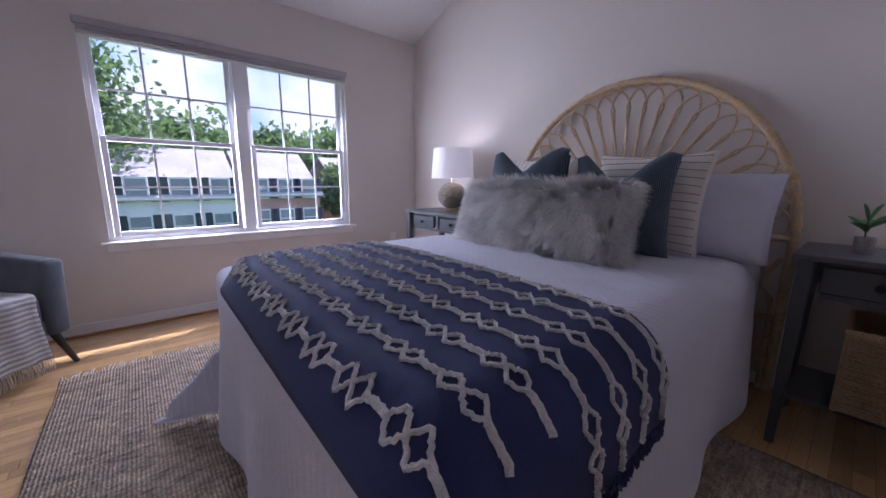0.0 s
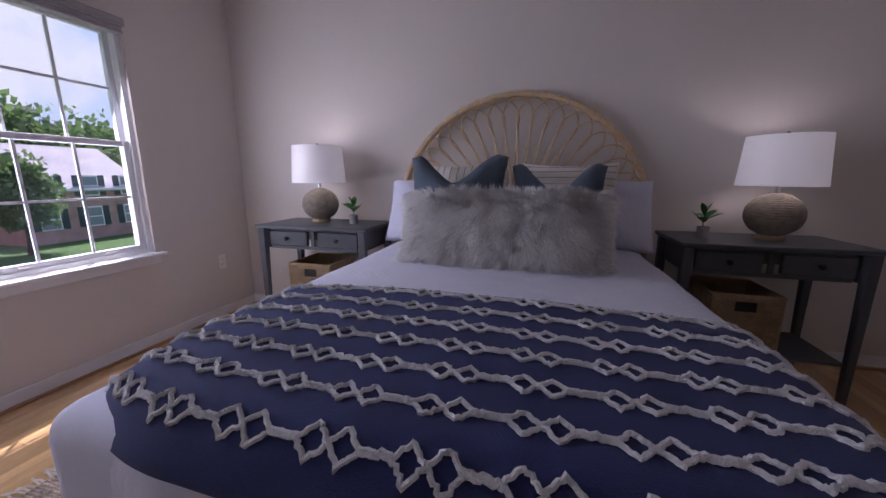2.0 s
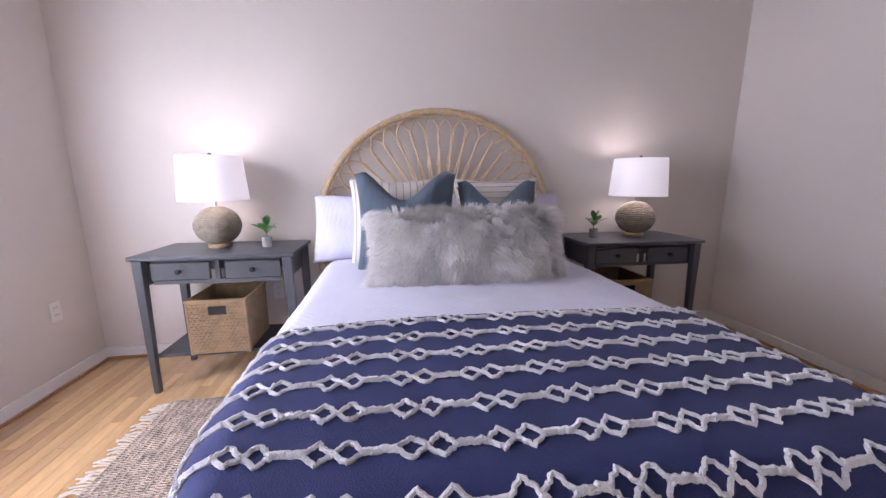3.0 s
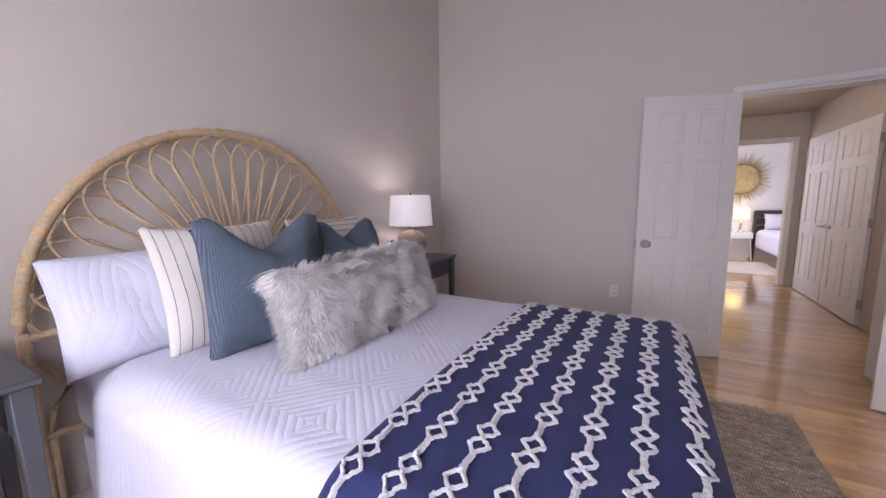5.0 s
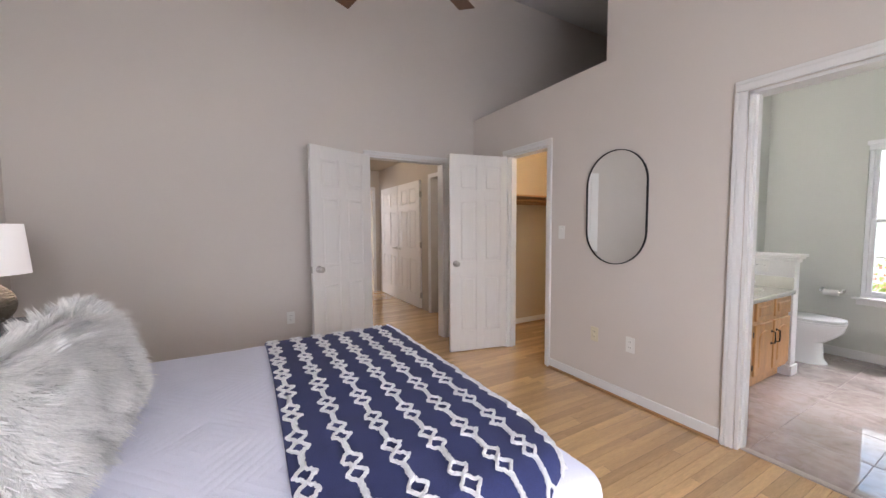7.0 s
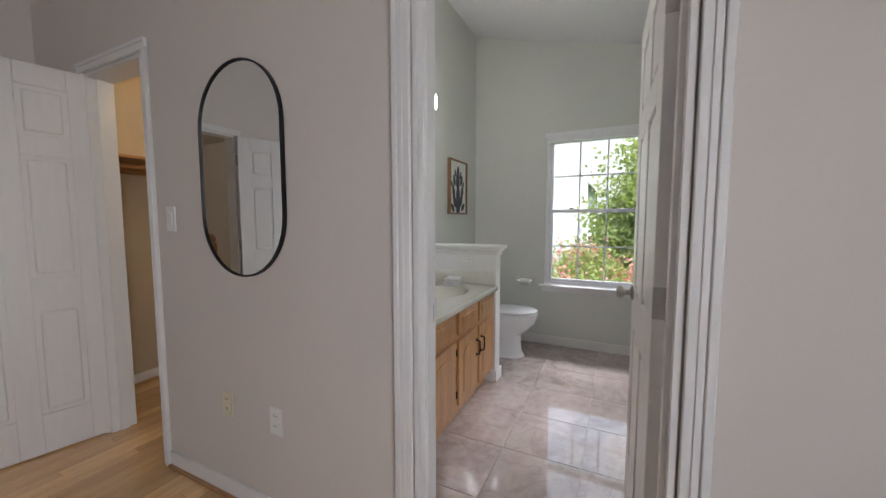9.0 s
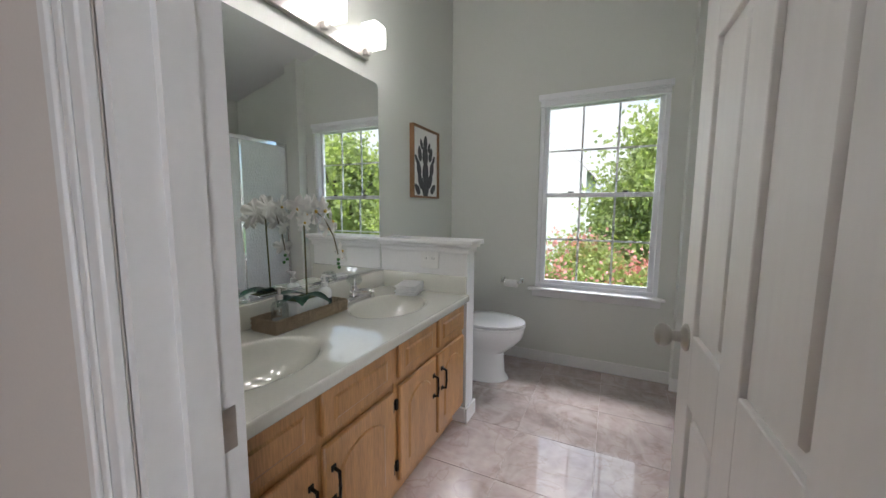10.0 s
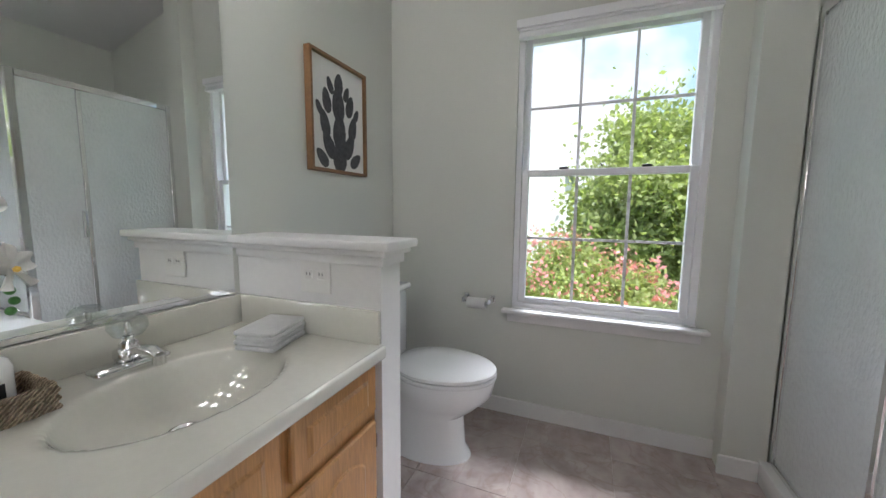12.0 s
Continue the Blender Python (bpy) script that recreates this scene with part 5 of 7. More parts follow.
# ---- hall and second bedroom ----
hl = thing("hall_ceiling_light", 6.43, -2.80, 2.44, "lit round glass ceiling light in the hall", "ceiling light")
m = bmesh.new()
lathe(m, [(0.15, 0), (0.15, -0.02), (0.14, -0.02)], 28)
part("rim", m, M_NICKEL, hl)
m = bmesh.new()
lathe(m, [(0.138, -0.015), (0.12, -0.05), (0.07, -0.075), (0, -0.085)], 28)
part("dome", m, M_WARMBULB, hl, "lit frosted glass dome")
l = new("hall_light", bpy.data.lights.new("hall_light", "POINT"))
l.data.energy, l.data.shadow_soft_size, l.data.color = 4.5, 0.1, (1.0, 0.90, 0.78)
l.matrix_basis = pose(6.43, -2.80, 2.28)
# Added fill lamp against a solid wall; no window is built here.
window_light("guest_room_fill", 9.6, -1.75, 1.5, (0, -1, -0.1), 1.4, 1.2, 17)
bn = thing("stair_banister", 6.4, -2.36, 0, "dark wooden stair banister with white balusters", "banister")
part("handrail", bx(-0.9, 0.9, -0.03, 0.03, 0.90, 0.95, bevel=0.012, segments=2), M_OAKTRIM, bn)
part("base_rail", bx(-0.9, 0.9, -0.03, 0.03, 0.0, 0.04, bevel=0.004), M_OAKTRIM, bn)
for k in range(15):
    x = -0.80 + k * 0.115
    m = bmesh.new()
    lathe(m, [(0.016, 0.04), (0.016, 0.2), (0.010, 0.24), (0.018, 0.32), (0.010, 0.6), (0.014, 0.9)], 8, (x, 0))
    part("baluster", m, M_TRIM, bn, "white turned baluster")
for x in (-0.93, 0.93):
    m = bmesh.new()
    box(m, x - 0.05, x + 0.05, -0.05, 0.05, 0, 1.0, bevel=0.004)
    lathe(m, [(0.03, 1.0), (0.055, 1.02), (0.06, 1.06), (0.03, 1.1), (0, 1.105)], 16, (x, 0))
    part("newel_post", m, M_OAKTRIM, bn, "dark oak newel post")

sb = thing("sunburst_decoration", 10.99, -3.72, 1.66, "round woven straw sunburst on the white wall", "wall decoration")
M_STRAW = material("straw", (0.48, 0.36, 0.17), 0.85, vary=0.2, scale=20, fine=120, bump=0.4)
m = bmesh.new()
lathe(m, [(0, 0.02), (0.30, 0.02), (0.31, 0.0)], 40, m=pose(0, 0, 0, 0, -90, 0))
part("disc", m, M_STRAW, sb)
m = bmesh.new()
for k in range(150):
    a = k * math.tau / 150
    R = rnd.uniform(0.42, 0.56)
    tube(m, [(-0.012, 0.29 * math.cos(a), 0.29 * math.sin(a)), (-0.02, R * math.cos(a + rnd.uniform(-.06, .06)), R * math.sin(a + rnd.uniform(-.06, .06)))], 0.006, 4, taper=0.3)
tagged(part("straw_rays", m, M_STRAW, sb, "loose straw rays"), kind="stuff")
m = bmesh.new()
tube(m, [(-0.022, 0.30 * math.cos(q * math.tau / 40), 0.30 * math.sin(q * math.tau / 40)) for q in range(40)], 0.012, 6, closed=True)
part("ring", m, M_BASKET, sb)

gt = thing("side_table", 10.72, -3.72, 0, "small white side table with splayed legs", "table")
part("tabletop", bx(-0.2, 0.2, -0.2, 0.2, 0.44, 0.56, bevel=0.01), M_TRIM, gt)
for sx in (-1, 1):
    for sy in (-1, 1):
        m = bmesh.new()
        tube(m, [(sx * 0.16, sy * 0.16, 0.44), (sx * 0.19, sy * 0.20, 0)], 0.016, 8, taper=0.7)
        part("leg", m, M_TRIM, gt)
gl = thing("small_lamp", 10.74, -3.74, 0.56, "small crystal lamp with a lit yellow shade", "lamp")
m = bmesh.new()
lathe(m, [(0, 0), (0.06, 0), (0.05, 0.02), (0.02, 0.04), (0.035, 0.10), (0.015, 0.16), (0.03, 0.2), (0.008, 0.25), (0.008, 0.32)], 16)
part("base", m, M_CHROME, gl)
m = bmesh.new()
lathe(m, [(0.13, 0.28), (0.12, 0.50), (0.117, 0.50), (0.127, 0.28)], 24)
part("shade", m, glowing("lit_yellow_shade", (0.85, 0.66, 0.25), 0.9), gl, "lit yellow shade")
gb = thing("guest_bed", 10.0, -4.75, 0, "bed with white bedding and dark slatted headboard", "bed")
part("mattress", bx(-0.98, 0.92, -0.7, 0.7, 0.25, 0.55, bevel=0.08, segments=3), M_SHEET, gb)
part("duvet", bx(-1.0, 0.80, -0.76, 0.76, 0.22, 0.62, bevel=0.11, segments=4), M_SHEET, gb, "white duvet")
for z in (0.62, 0.78, 0.94):
    part("headboard_slat", bx(0.93, 0.97, -0.76, 0.76, z - 0.07, z + 0.065, bevel=0.006), M_DARKWOOD, gb, "dark wooden slat")
for sy in (-1, 1):
    part("post", bx(0.925, 0.975, sy * 0.74 - 0.03, sy * 0.74 + 0.03, 0, 1.0, bevel=0.004), M_DARKWOOD, gb)
    part("leg", bx(-0.95, -0.9, sy * 0.66 - 0.025, sy * 0.66 + 0.025, 0, 0.26), M_DARKWOOD, gb)
gp = pillow("guest_pillow", "white pillow on the second bed", 10.72, -4.38, 0.60, 0.6, 0.36, 0.18, 24, M_SHEET, 31)
gp.matrix_basis = pose(10.74, -4.42, 0.61, 0, 0, -90) @ pose(0, 0, 0, -24, 0, 0)
gr = thing("guest_rug", 9.5, -3.7, 0, "pale cream rug on the oak floor", "rug")
part("pile", bx(-0.7, 0.7, -0.35, 0.45, 0.0005, 0.014, bevel=0.004), M_FRINGE, gr)

# ---- bathroom: half wall, vanity, mirror ----
pony = thing("half_wall", 2.48, -5.57, 0, "white painted half wall with moulded cap beside the vanity", "half wall", kind="structure")
part("body", bx(-0.29, 0.279, -0.055, 0.055, 0, 1.0), M_TRIM, pony)
m = bmesh.new()
box(m, -0.335, 0.279, -0.095, 0.095, 1.032, 1.058, bevel=0.006, segments=2)
box(m, -0.318, 0.279, -0.08, 0.08, 1.014, 1.031, bevel=0.006, segments=2)
box(m, -0.303, 0.279, -0.066, 0.066, 0.985, 1.0135, bevel=0.006, segments=2)
part("cap", m, M_TRIM, pony, "white moulded cap")
m = bmesh.new()
box(m, -0.306, -0.2905, -0.07, 0.07, 0, 0.09, bevel=0.004), box(m, -0.2905, 0.27, 0.0555, 0.07, 0, 0.09, bevel=0.004)
part("base_moulding", m, M_TRIM, pony)

VF = 2.215


def cabinet_door(t, y0, y1, z0, z1, arched, handle):
    """A raised-panel front on the face x = 0 looking to -x, local y and z."""
    b = bmesh.new()
    box(b, -0.020, -0.001, y0, y1, z0, z1, bevel=0.005)
    d = part("door" if arched else "drawer_front", b, M_CABOAK, t)
    p = bmesh.new()
    e = 0.05 if arched else 0.028
    if arched:
        n = 12
        yc, hw = (y0 + y1) / 2, (y1 - y0) / 2 - e
        pts = [(y0 + e, z0 + e), (y1 - e, z0 + e)] + [(yc + hw * math.cos(math.pi * k / n), z1 - e - 0.055 + 0.05 * math.sin(math.pi * k / n) ** 1.5) for k in range(n + 1)]
    else:
        pts = [(y0 + e, z0 + e), (y1 - e, z0 + e), (y1 - e, z1 - e), (y0 + e, z1 - e)]
    cy, cz = sum(a for a, _ in pts) / len(pts), sum(c for _, c in pts) / len(pts)
    k1 = 1 - 0.035 / max(0.1, (y1 - y0))
    outer = [p.verts.new((-0.0195, a, c)) for a, c in pts]
    rim = [p.verts.new((-0.0165, cy + (a - cy) * 0.97, cz + (c - cz) * 0.975)) for a, c in pts]
    top = [p.verts.new((-0.026, cy + (a - cy) * k1 * 0.9, cz + (c - cz) * (0.93 if arched else 0.72))) for a, c in pts]
    nn = len(pts)
    for q in range(nn):
        p.faces.new((outer[q], outer[(q + 1) % nn], rim[(q + 1) % nn], rim[q])), p.faces.new((rim[q], rim[(q + 1) % nn], top[(q + 1) % nn], top[q]))
    p.faces.new(top)
    part("raised_panel", p, M_CABOAK, d, smooth=False)
    if handle is not None:
        h = bmesh.new()
        hz = z1 - 0.13
        tube(h, [(-0.02, handle, hz - 0.05), (-0.045, handle, hz - 0.045), (-0.047, handle, hz), (-0.045, handle, hz + 0.045), (-0.02, handle, hz + 0.05)], 0.0058, 8)
        for q in (-0.05, 0.05):
            box(h, -0.026, -0.02, handle - 0.010, handle + 0.010, hz + q - 0.010, hz + q + 0.010, bevel=0.002)
        part("pull", h, M_BRONZE, d, "dark bronze pull")


def vanity_cabinet(ya, yb, label):
    t = thing("vanity_cabinet", VF, 0, 0, label, "cabinet", "vanity cabinets")
    m = bmesh.new()
    box(m, 0, 0.022, ya, yb, 0.10, 0.725)
    box(m, 0.022, 0.535, ya, yb, 0.10, 0.60)
    box(m, 0.05, 0.535, ya, yb, 0.0, 0.10)
    part("body", m, M_CABOAK, t, smooth=False)
    mid = (ya + yb) / 2
    for y0, y1, hy in ((ya + 0.02, mid - 0.014, mid - 0.045), (mid + 0.014, yb - 0.02, mid + 0.045)):
        cabinet_door(t, y0, y1, 0.13, 0.535, True, hy)
        cabinet_door(t, y0, y1, 0.565, 0.708, False, None)
    for hz in (0.2, 0.46):
        for hy in (ya + 0.012, yb - 0.012):
            part("hinge", bx(-0.012, 0.0, hy - 0.007, hy + 0.007, hz - 0.022, hz + 0.022, bevel=0.002), M_BRONZE, t, "dark bronze hinge")


vanity_cabinet(-5.512, -4.808, "honey oak vanity cabinet beside the half wall")
vanity_cabinet(-4.803, -4.005, "honey oak vanity cabinet beside the door")

ct = thing("countertop", 2.46, -4.76, 0.73, "cream cultured marble vanity top with two oval basins", "countertop")
SINKS = ((2.455, -4.40), (2.455, -5.14))


def top_z(x, y):
    z = 0.027
    for sx, sy in SINKS:
        q = math.sqrt(((x - sx) / 0.165) ** 2 + ((y - sy) / 0.225) ** 2)
        if q < 1.0:
            z = min(z, 0.027 - 0.125 * (1 - q ** 2.6) ** 0.8)
        elif q < 1.08:
            z = min(z, 0.027 - 0.002 * (1.08 - q) / 0.08)
    return z


m = bmesh.new()
sheet(m, 72, 190, lambda u, v: (2.182 - 2.46 + u * 0.575, -5.513 + 4.76 + v * 1.51, top_z(2.182 + u * 0.575, -5.513 + v * 1.51)))
box(m, 2.182 - 2.46, 2.757 - 2.46, -5.513 + 4.76, -5.509 + 4.76, -0.004, 0.026)
part("top", m, M_COUNTER, ct, sharp=70)
part("front_edge", bx(-0.289, -0.272, -0.753, 0.757, -0.012, 0.0275, bevel=0.008, segments=3), M_COUNTER, ct)
part("backsplash", bx(0.276, 0.297, -0.753, 0.757, 0.0265, 0.127, bevel=0.006, segments=2), M_COUNTER, ct)
part("side_splash", bx(-0.272, 0.275, -0.753, -0.735, 0.0265, 0.127, bevel=0.006, segments=2), M_COUNTER, ct)
for sx, sy in SINKS:
    m = bmesh.new()
    lathe(m, [(0.034, 0.0), (0.034, 0.004), (0.026, 0.006), (0.02, 0.001), (0, 0.0015)], 20, (sx - 2.46 + 0.03, sy + 4.76))
    part("drain", m, M_CHROME, ct, "chrome drain", at=pose(0, 0, -0.094))


def faucet(x, y):
    t = thing("faucet", x, y, 0.757, "chrome vanity faucet with a clear round knob", "faucet", "faucets on the vanity")
    m = bmesh.new()
    vs = box(m, -0.028, 0.028, -0.078, 0.078, 0, 0.022, bevel=0.010, segments=3)
    vs = box(m, -0.022, 0.022, -0.03, 0.03, 0.02, 0.055, bevel=0.012, segments=3)
    tube(m, [(0.0, 0, 0.035), (-0.05, 0, 0.052), (-0.095, 0, 0.056), (-0.115, 0, 0.048)], 0.017, 12, taper=0.8)
    lathe(m, [(0.014, 0.03), (0.014, 0.052), (0.011, 0.053)], 14, (-0.112, 0))
    lathe(m, [(0.02, 0.05), (0.019, 0.066), (0.010, 0.072), (0.010, 0.082)], 16)
    part("body", m, M_CHROME, t)
    m = bmesh.new()
    lathe(m, [(0.012, 0.076), (0.030, 0.084), (0.040, 0.100), (0.039, 0.118), (0.026, 0.134), (0, 0.139)], 12)
    part("knob", m, M_BOTTLE, t, "clear faceted acrylic knob", smooth=False)
    m = bmesh.new()
    lathe(m, [(0.007, 0.078), (0.008, 0.118), (0, 0.12)], 10)
    part("knob_core", m, M_CHROME, t)
    m = bmesh.new()
    tube(m, [(0.024, 0, 0.02), (0.024, 0, 0.075)], 0.003, 6)
    part("lift_rod", m, M_CHROME, t)


faucet(2.668, -4.40)
faucet(2.668, -5.14)

vm = thing("vanity_mirror", 2.7575, -4.77, 0.868, "large frameless wall mirror above the vanity", "mirror")
m = bmesh.new()
r, y0, y1, z1 = 0.03, -0.722, 0.752, 1.082
pts = [(y0, 0), (y1, 0), (y1, z1)] + [(y0 + r - r * math.sin(math.pi / 2 * k / 6), z1 - r + r * math.cos(math.pi / 2 * k / 6)) for k in range(7)]
fa = m.faces.new([m.verts.new((-0.004, a, c)) for a, c in pts])
ex = bmesh.ops.extrude_face_region(m, geom=[fa])
bmesh.ops.translate(m, vec=(0.005, 0, 0), verts=[v for v in ex["geom"] if isinstance(v, bmesh.types.BMVert)])
part("glass", m, M_MIRROR, vm, smooth=False)
part("bottom_channel", bx(-0.008, 0.0, y0, y1, -0.008, 0.006, bevel=0.001), M_CHROME, vm)

for ly in (-5.34, -5.03, -4.72, -4.41):
    l = new("vanity_bulb", bpy.data.lights.new("vanity_bulb", "POINT"))
    l.data.energy, l.data.shadow_soft_size, l.data.color = 1.3, 0.05, (1.0, 0.97, 0.95)
    l.matrix_basis = pose(2.57, ly, 2.13)
vl = thing("vanity_light", 2.758, -4.86, 2.10, "chrome light bar with lit square glass shades", "wall light")
part("back_bar", bx(-0.03, 0, -0.52, 0.52, -0.065, -0.005, bevel=0.004), M_NICKEL, vl)
for k in range(4):
    y = -0.48 + k * 0.31
    sh = part("glass_shade", bx(-0.135, -0.045, y - 0.05, y + 0.05, -0.02, 0.09, bevel=0.006), M_BULB, vl, "lit frosted square shade")
    part("arm", bx(-0.06, -0.03, y - 0.015, y + 0.015, -0.055, -0.021, bevel=0.003), M_NICKEL, vl)

# art
ap = thing("framed_art", 2.757, -6.055, 1.56, "framed grey cactus print in a walnut frame", "picture")
part("paper", bx(-0.016, -0.012, -0.185, 0.185, -0.235, 0.235), M_PAPER, ap, "white paper")
for a in ((-0.2, -0.186, -0.25, 0.25), (0.186, 0.2, -0.25, 0.25)):
    part("frame_side", bx(-0.032, 0, a[0], a[1], a[2], a[3], bevel=0.001), M_FRAMEWOOD, ap)
for a in ((-0.1858, 0.1858, -0.25, -0.236), (-0.1858, 0.1858, 0.236, 0.25)):
    part("frame_rail", bx(-0.032, 0, *a, bevel=0.001), M_FRAMEWOOD, ap)
rnd2 = random.Random(12)
m = bmesh.new()
def pad(cy, cz, w, h, tilt):
    c, s = math.cos(tilt), math.sin(tilt)
    vs = []
    for q in range(14):
        a = q * math.tau / 14
        u, v = w * math.cos(a) * (1 - 0.2 * math.sin(a)), h * math.sin(a)
        vs.append(m.verts.new((-0.0164 - 0.0001 * rnd2.random() * 5, cy + u * c - v * s, cz + u * s + v * c)))
    m.faces.new(vs)
for cy, cz, w, h, ti in ((0, -0.17, .045, .07, 0), (0.0, -0.06, .042, .075, .05), (0.005, .06, .04, .07, -.05), (0, .15, .028, .045, .1), (-.07, -.12, .032, .06, .5), (.075, -.13, .032, .06, -.5),
                         (-.10, -.03, .028, .055, .25), (.10, -.04, .028, .055, -.3), (-.08, .07, .026, .05, .3), (.085, .06, .026, .05, -.2), (-.055, .12, .018, .035, .4), (.06, .13, .018, .035, -.4),
                         (-.13, .04, .016, .03, .5), (.135, .02, .016, .03, -.5), (-.12, -.18, .025, .045, .9), (.12, -.19, .025, .045, -.8)):
    pad(cy, cz, w * 1.1, h * 1.1, ti)
part("cactus_print", m, M_INK, ap, "dark grey cactus drawing", smooth=False)

# tray with orchid and bottles
tr = thing("woven_tray", 2.645, -4.78, 0.757, "long woven rush tray on the vanity top", "tray")
m = bmesh.new()
box(m, -0.06, 0.06, -0.19, 0.19, 0, 0.008)
part("base", m, M_TRAY, tr)
for k in range(6):
    m = bmesh.new()
    z = 0.007 + k * 0.0085
    pts, per = [], ((-0.064, -0.195), (0.064, -0.195), (0.064, 0.195), (-0.064, 0.195))
    for q in range(4):
        a, b = per[q], per[(q + 1) % 4]
        n = 24 if q % 2 else 8
        for i in range(n):
            w = 0.0025 * (1 if (i + k) % 2 else -1)
            u = i / n
            pts.append((a[0] + (b[0] - a[0]) * u + (w if q % 2 else 0), a[1] + (b[1] - a[1]) * u + (0 if q % 2 else w), z))
    tube(m, pts, 0.0058, 6, closed=True)
    part("woven_strand", m, M_TRAY, tr)


def bottle(x, y, label, mat, opaque):
    t = thing("soap_bottle", x, y, 0.765, label, "bottle")
    m = bmesh.new()
    lathe(m, [(0, 0), (0.030, 0), (0.032, 0.004), (0.032, 0.085), (0.026, 0.100), (0.013, 0.108), (0.012, 0.116)], 24)
    part("body", m, mat, t)
    m = bmesh.new()
    lathe(m, [(0.014, 0.112), (0.014, 0.128), (0.006, 0.131), (0.005, 0.150), (0.012, 0.152), (0.012, 0.162), (0, 0.163)], 14)
    box(m, -0.042, 0.004, -0.005, 0.005, 0.154, 0.162, bevel=0.002)
    part("pump", m, M_PLATE if opaque else M_NICKEL, t, "pump top")
    if opaque:
        part("label_bars", bx(-0.0335, -0.031, -0.010, 0.010, 0.03, 0.06), M_SLOT, t)
    else:
        m = bmesh.new()
        lathe(m, [(0, 0.003), (0.029, 0.003), (0.029, 0.035), (0, 0.035)], 20)
        part("soap", m, M_CONCRETE, t, "grey liquid soap")


bottle(2.628, -4.645, "clear glass soap bottle with a pump", M_BOTTLE, False)
bottle(2.655, -4.915, "white soap bottle with a pump", M_PORCELAIN, True)

oc = thing("orchid", 2.652, -4.785, 0.765, "white orchid in a white square ceramic pot", "plant")
m = bmesh.new()
vs = box(m, -0.045, 0.045, -0.075, 0.075, 0, 0.085, bevel=0.006, segments=2)
part("pot", m, M_PORCELAIN, oc, "white square ceramic pot")
part("moss", bx(-0.038, 0.038, -0.068, 0.068, 0.0855, 0.09, bevel=0.001), M_STEM, oc)
for base, tip, w, dr in (((0, 0.01, .09), (-0.09, 0.09, .14), .033, .06), ((0, 0, .09), (-0.11, -0.05, .13), .035, .07), ((0, 0.03, .09), (-0.02, 0.15, .15), .032, .07), ((0, -0.02, .09), (0.03, 0.10, .16), .03, .05)):
    m = bmesh.new()
    leaf_blade(m, base, tip, w, dr, 9)
    part("leaf", m, M_DEEPLEAF, oc)
STEMS = (((-0.01, -0.02, .09), (-0.012, -0.015, .25), (-0.014, -0.01, .42), (-0.03, -0.08, .455), (-0.045, -0.15, .42), (-0.06, -0.21, .34), (-0.065, -0.24, .26)),)
for st in STEMS:
    st = [(p[0], p[1] * 0.62, p[2]) for p in st]
    m = bmesh.new()
    fine = []
    for a, b in zip(st, st[1:]):
        fine += [tuple(Vector(a).lerp(Vector(b), q / 5)) for q in range(5)]
    tube(m, fine + [st[-1]], 0.0028, 6)
    part("flower_stem", m, M_STEM, oc)
    m = bmesh.new()
    tube(m, [st[0], (st[2][0], st[2][1], st[2][2] + 0.02)], 0.0035, 6)
    part("support_stick", m, M_STEM, oc)


def flower(c, s, yaw, pitch):
    s *= 1.15
    mm = pose(c[0], c[1] * 0.62, c[2], 0, 0, yaw) @ pose(0, 0, 0, pitch, 0, 0)
    f = bmesh.new()
    for k in range(5):
        a = math.pi / 2 + k * math.tau / 5
        wide = 0.62 if k in (1, 4) else 0.42
        ring = []
        n = 12
        ctr = f.verts.new((0, -0.004, 0))
        for q in range(n + 1):
            u = -1 + 2 * q / n
            r = s * (1 - abs(u) ** 2.2) ** 0.5 if abs(u) < 1 else 0
            ring.append(f.verts.new((r * math.cos(a) - u * s * wide * math.sin(a) * (0.4 + 0.6 * r / s), -0.010 - 0.006 * math.sin(q), r * math.sin(a) + u * s * wide * math.cos(a) * (0.4 + 0.6 * r / s))))
        for q in range(n):
            f.faces.new((ctr, ring[q], ring[q + 1]))
    bmesh.ops.transform(f, matrix=mm, verts=f.verts)
    fl = part("flower", f, M_PETAL, oc, "white orchid flower", sharp=80)
    t = bmesh.new()
    bmesh.ops.create_icosphere(t, subdivisions=1, radius=s * 0.13, matrix=mm @ Matrix.Translation((0, -0.014, -0.004)))
    part("throat", t, M_YELLOW, fl, "yellow throat")


for c, s, yw, pt in (((-0.035, 0.03, .445), .056, -70, 8), ((-0.045, -0.04, .455), .060, -55, 0), ((0.02, 0.00, .47), .05, -100, 20), ((-0.055, -0.11, .455), .056, -65, -5),
                     ((0.01, -0.10, .475), .045, 70, 10), ((-0.06, -0.17, .41), .050, -50, -8), ((-0.03, -0.20, .375), .040, -110, -10), ((-0.075, -0.235, .275), .040, -55, -12), ((-0.05, 0.06, .41), .038, -85, 0)):
    flower(c, s, yw, pt)
for c in ((-0.066, -0.24, .235), (-0.06, -0.25, .215), (-0.072, -0.235, .20)):
    m = bmesh.new()
    bmesh.ops.create_icosphere(m, subdivisions=2, radius=0.008, matrix=Matrix.Translation((c[0], c[1] * 0.62, c[2])))
    part("bud", m, M_LEAF, oc, "green bud")


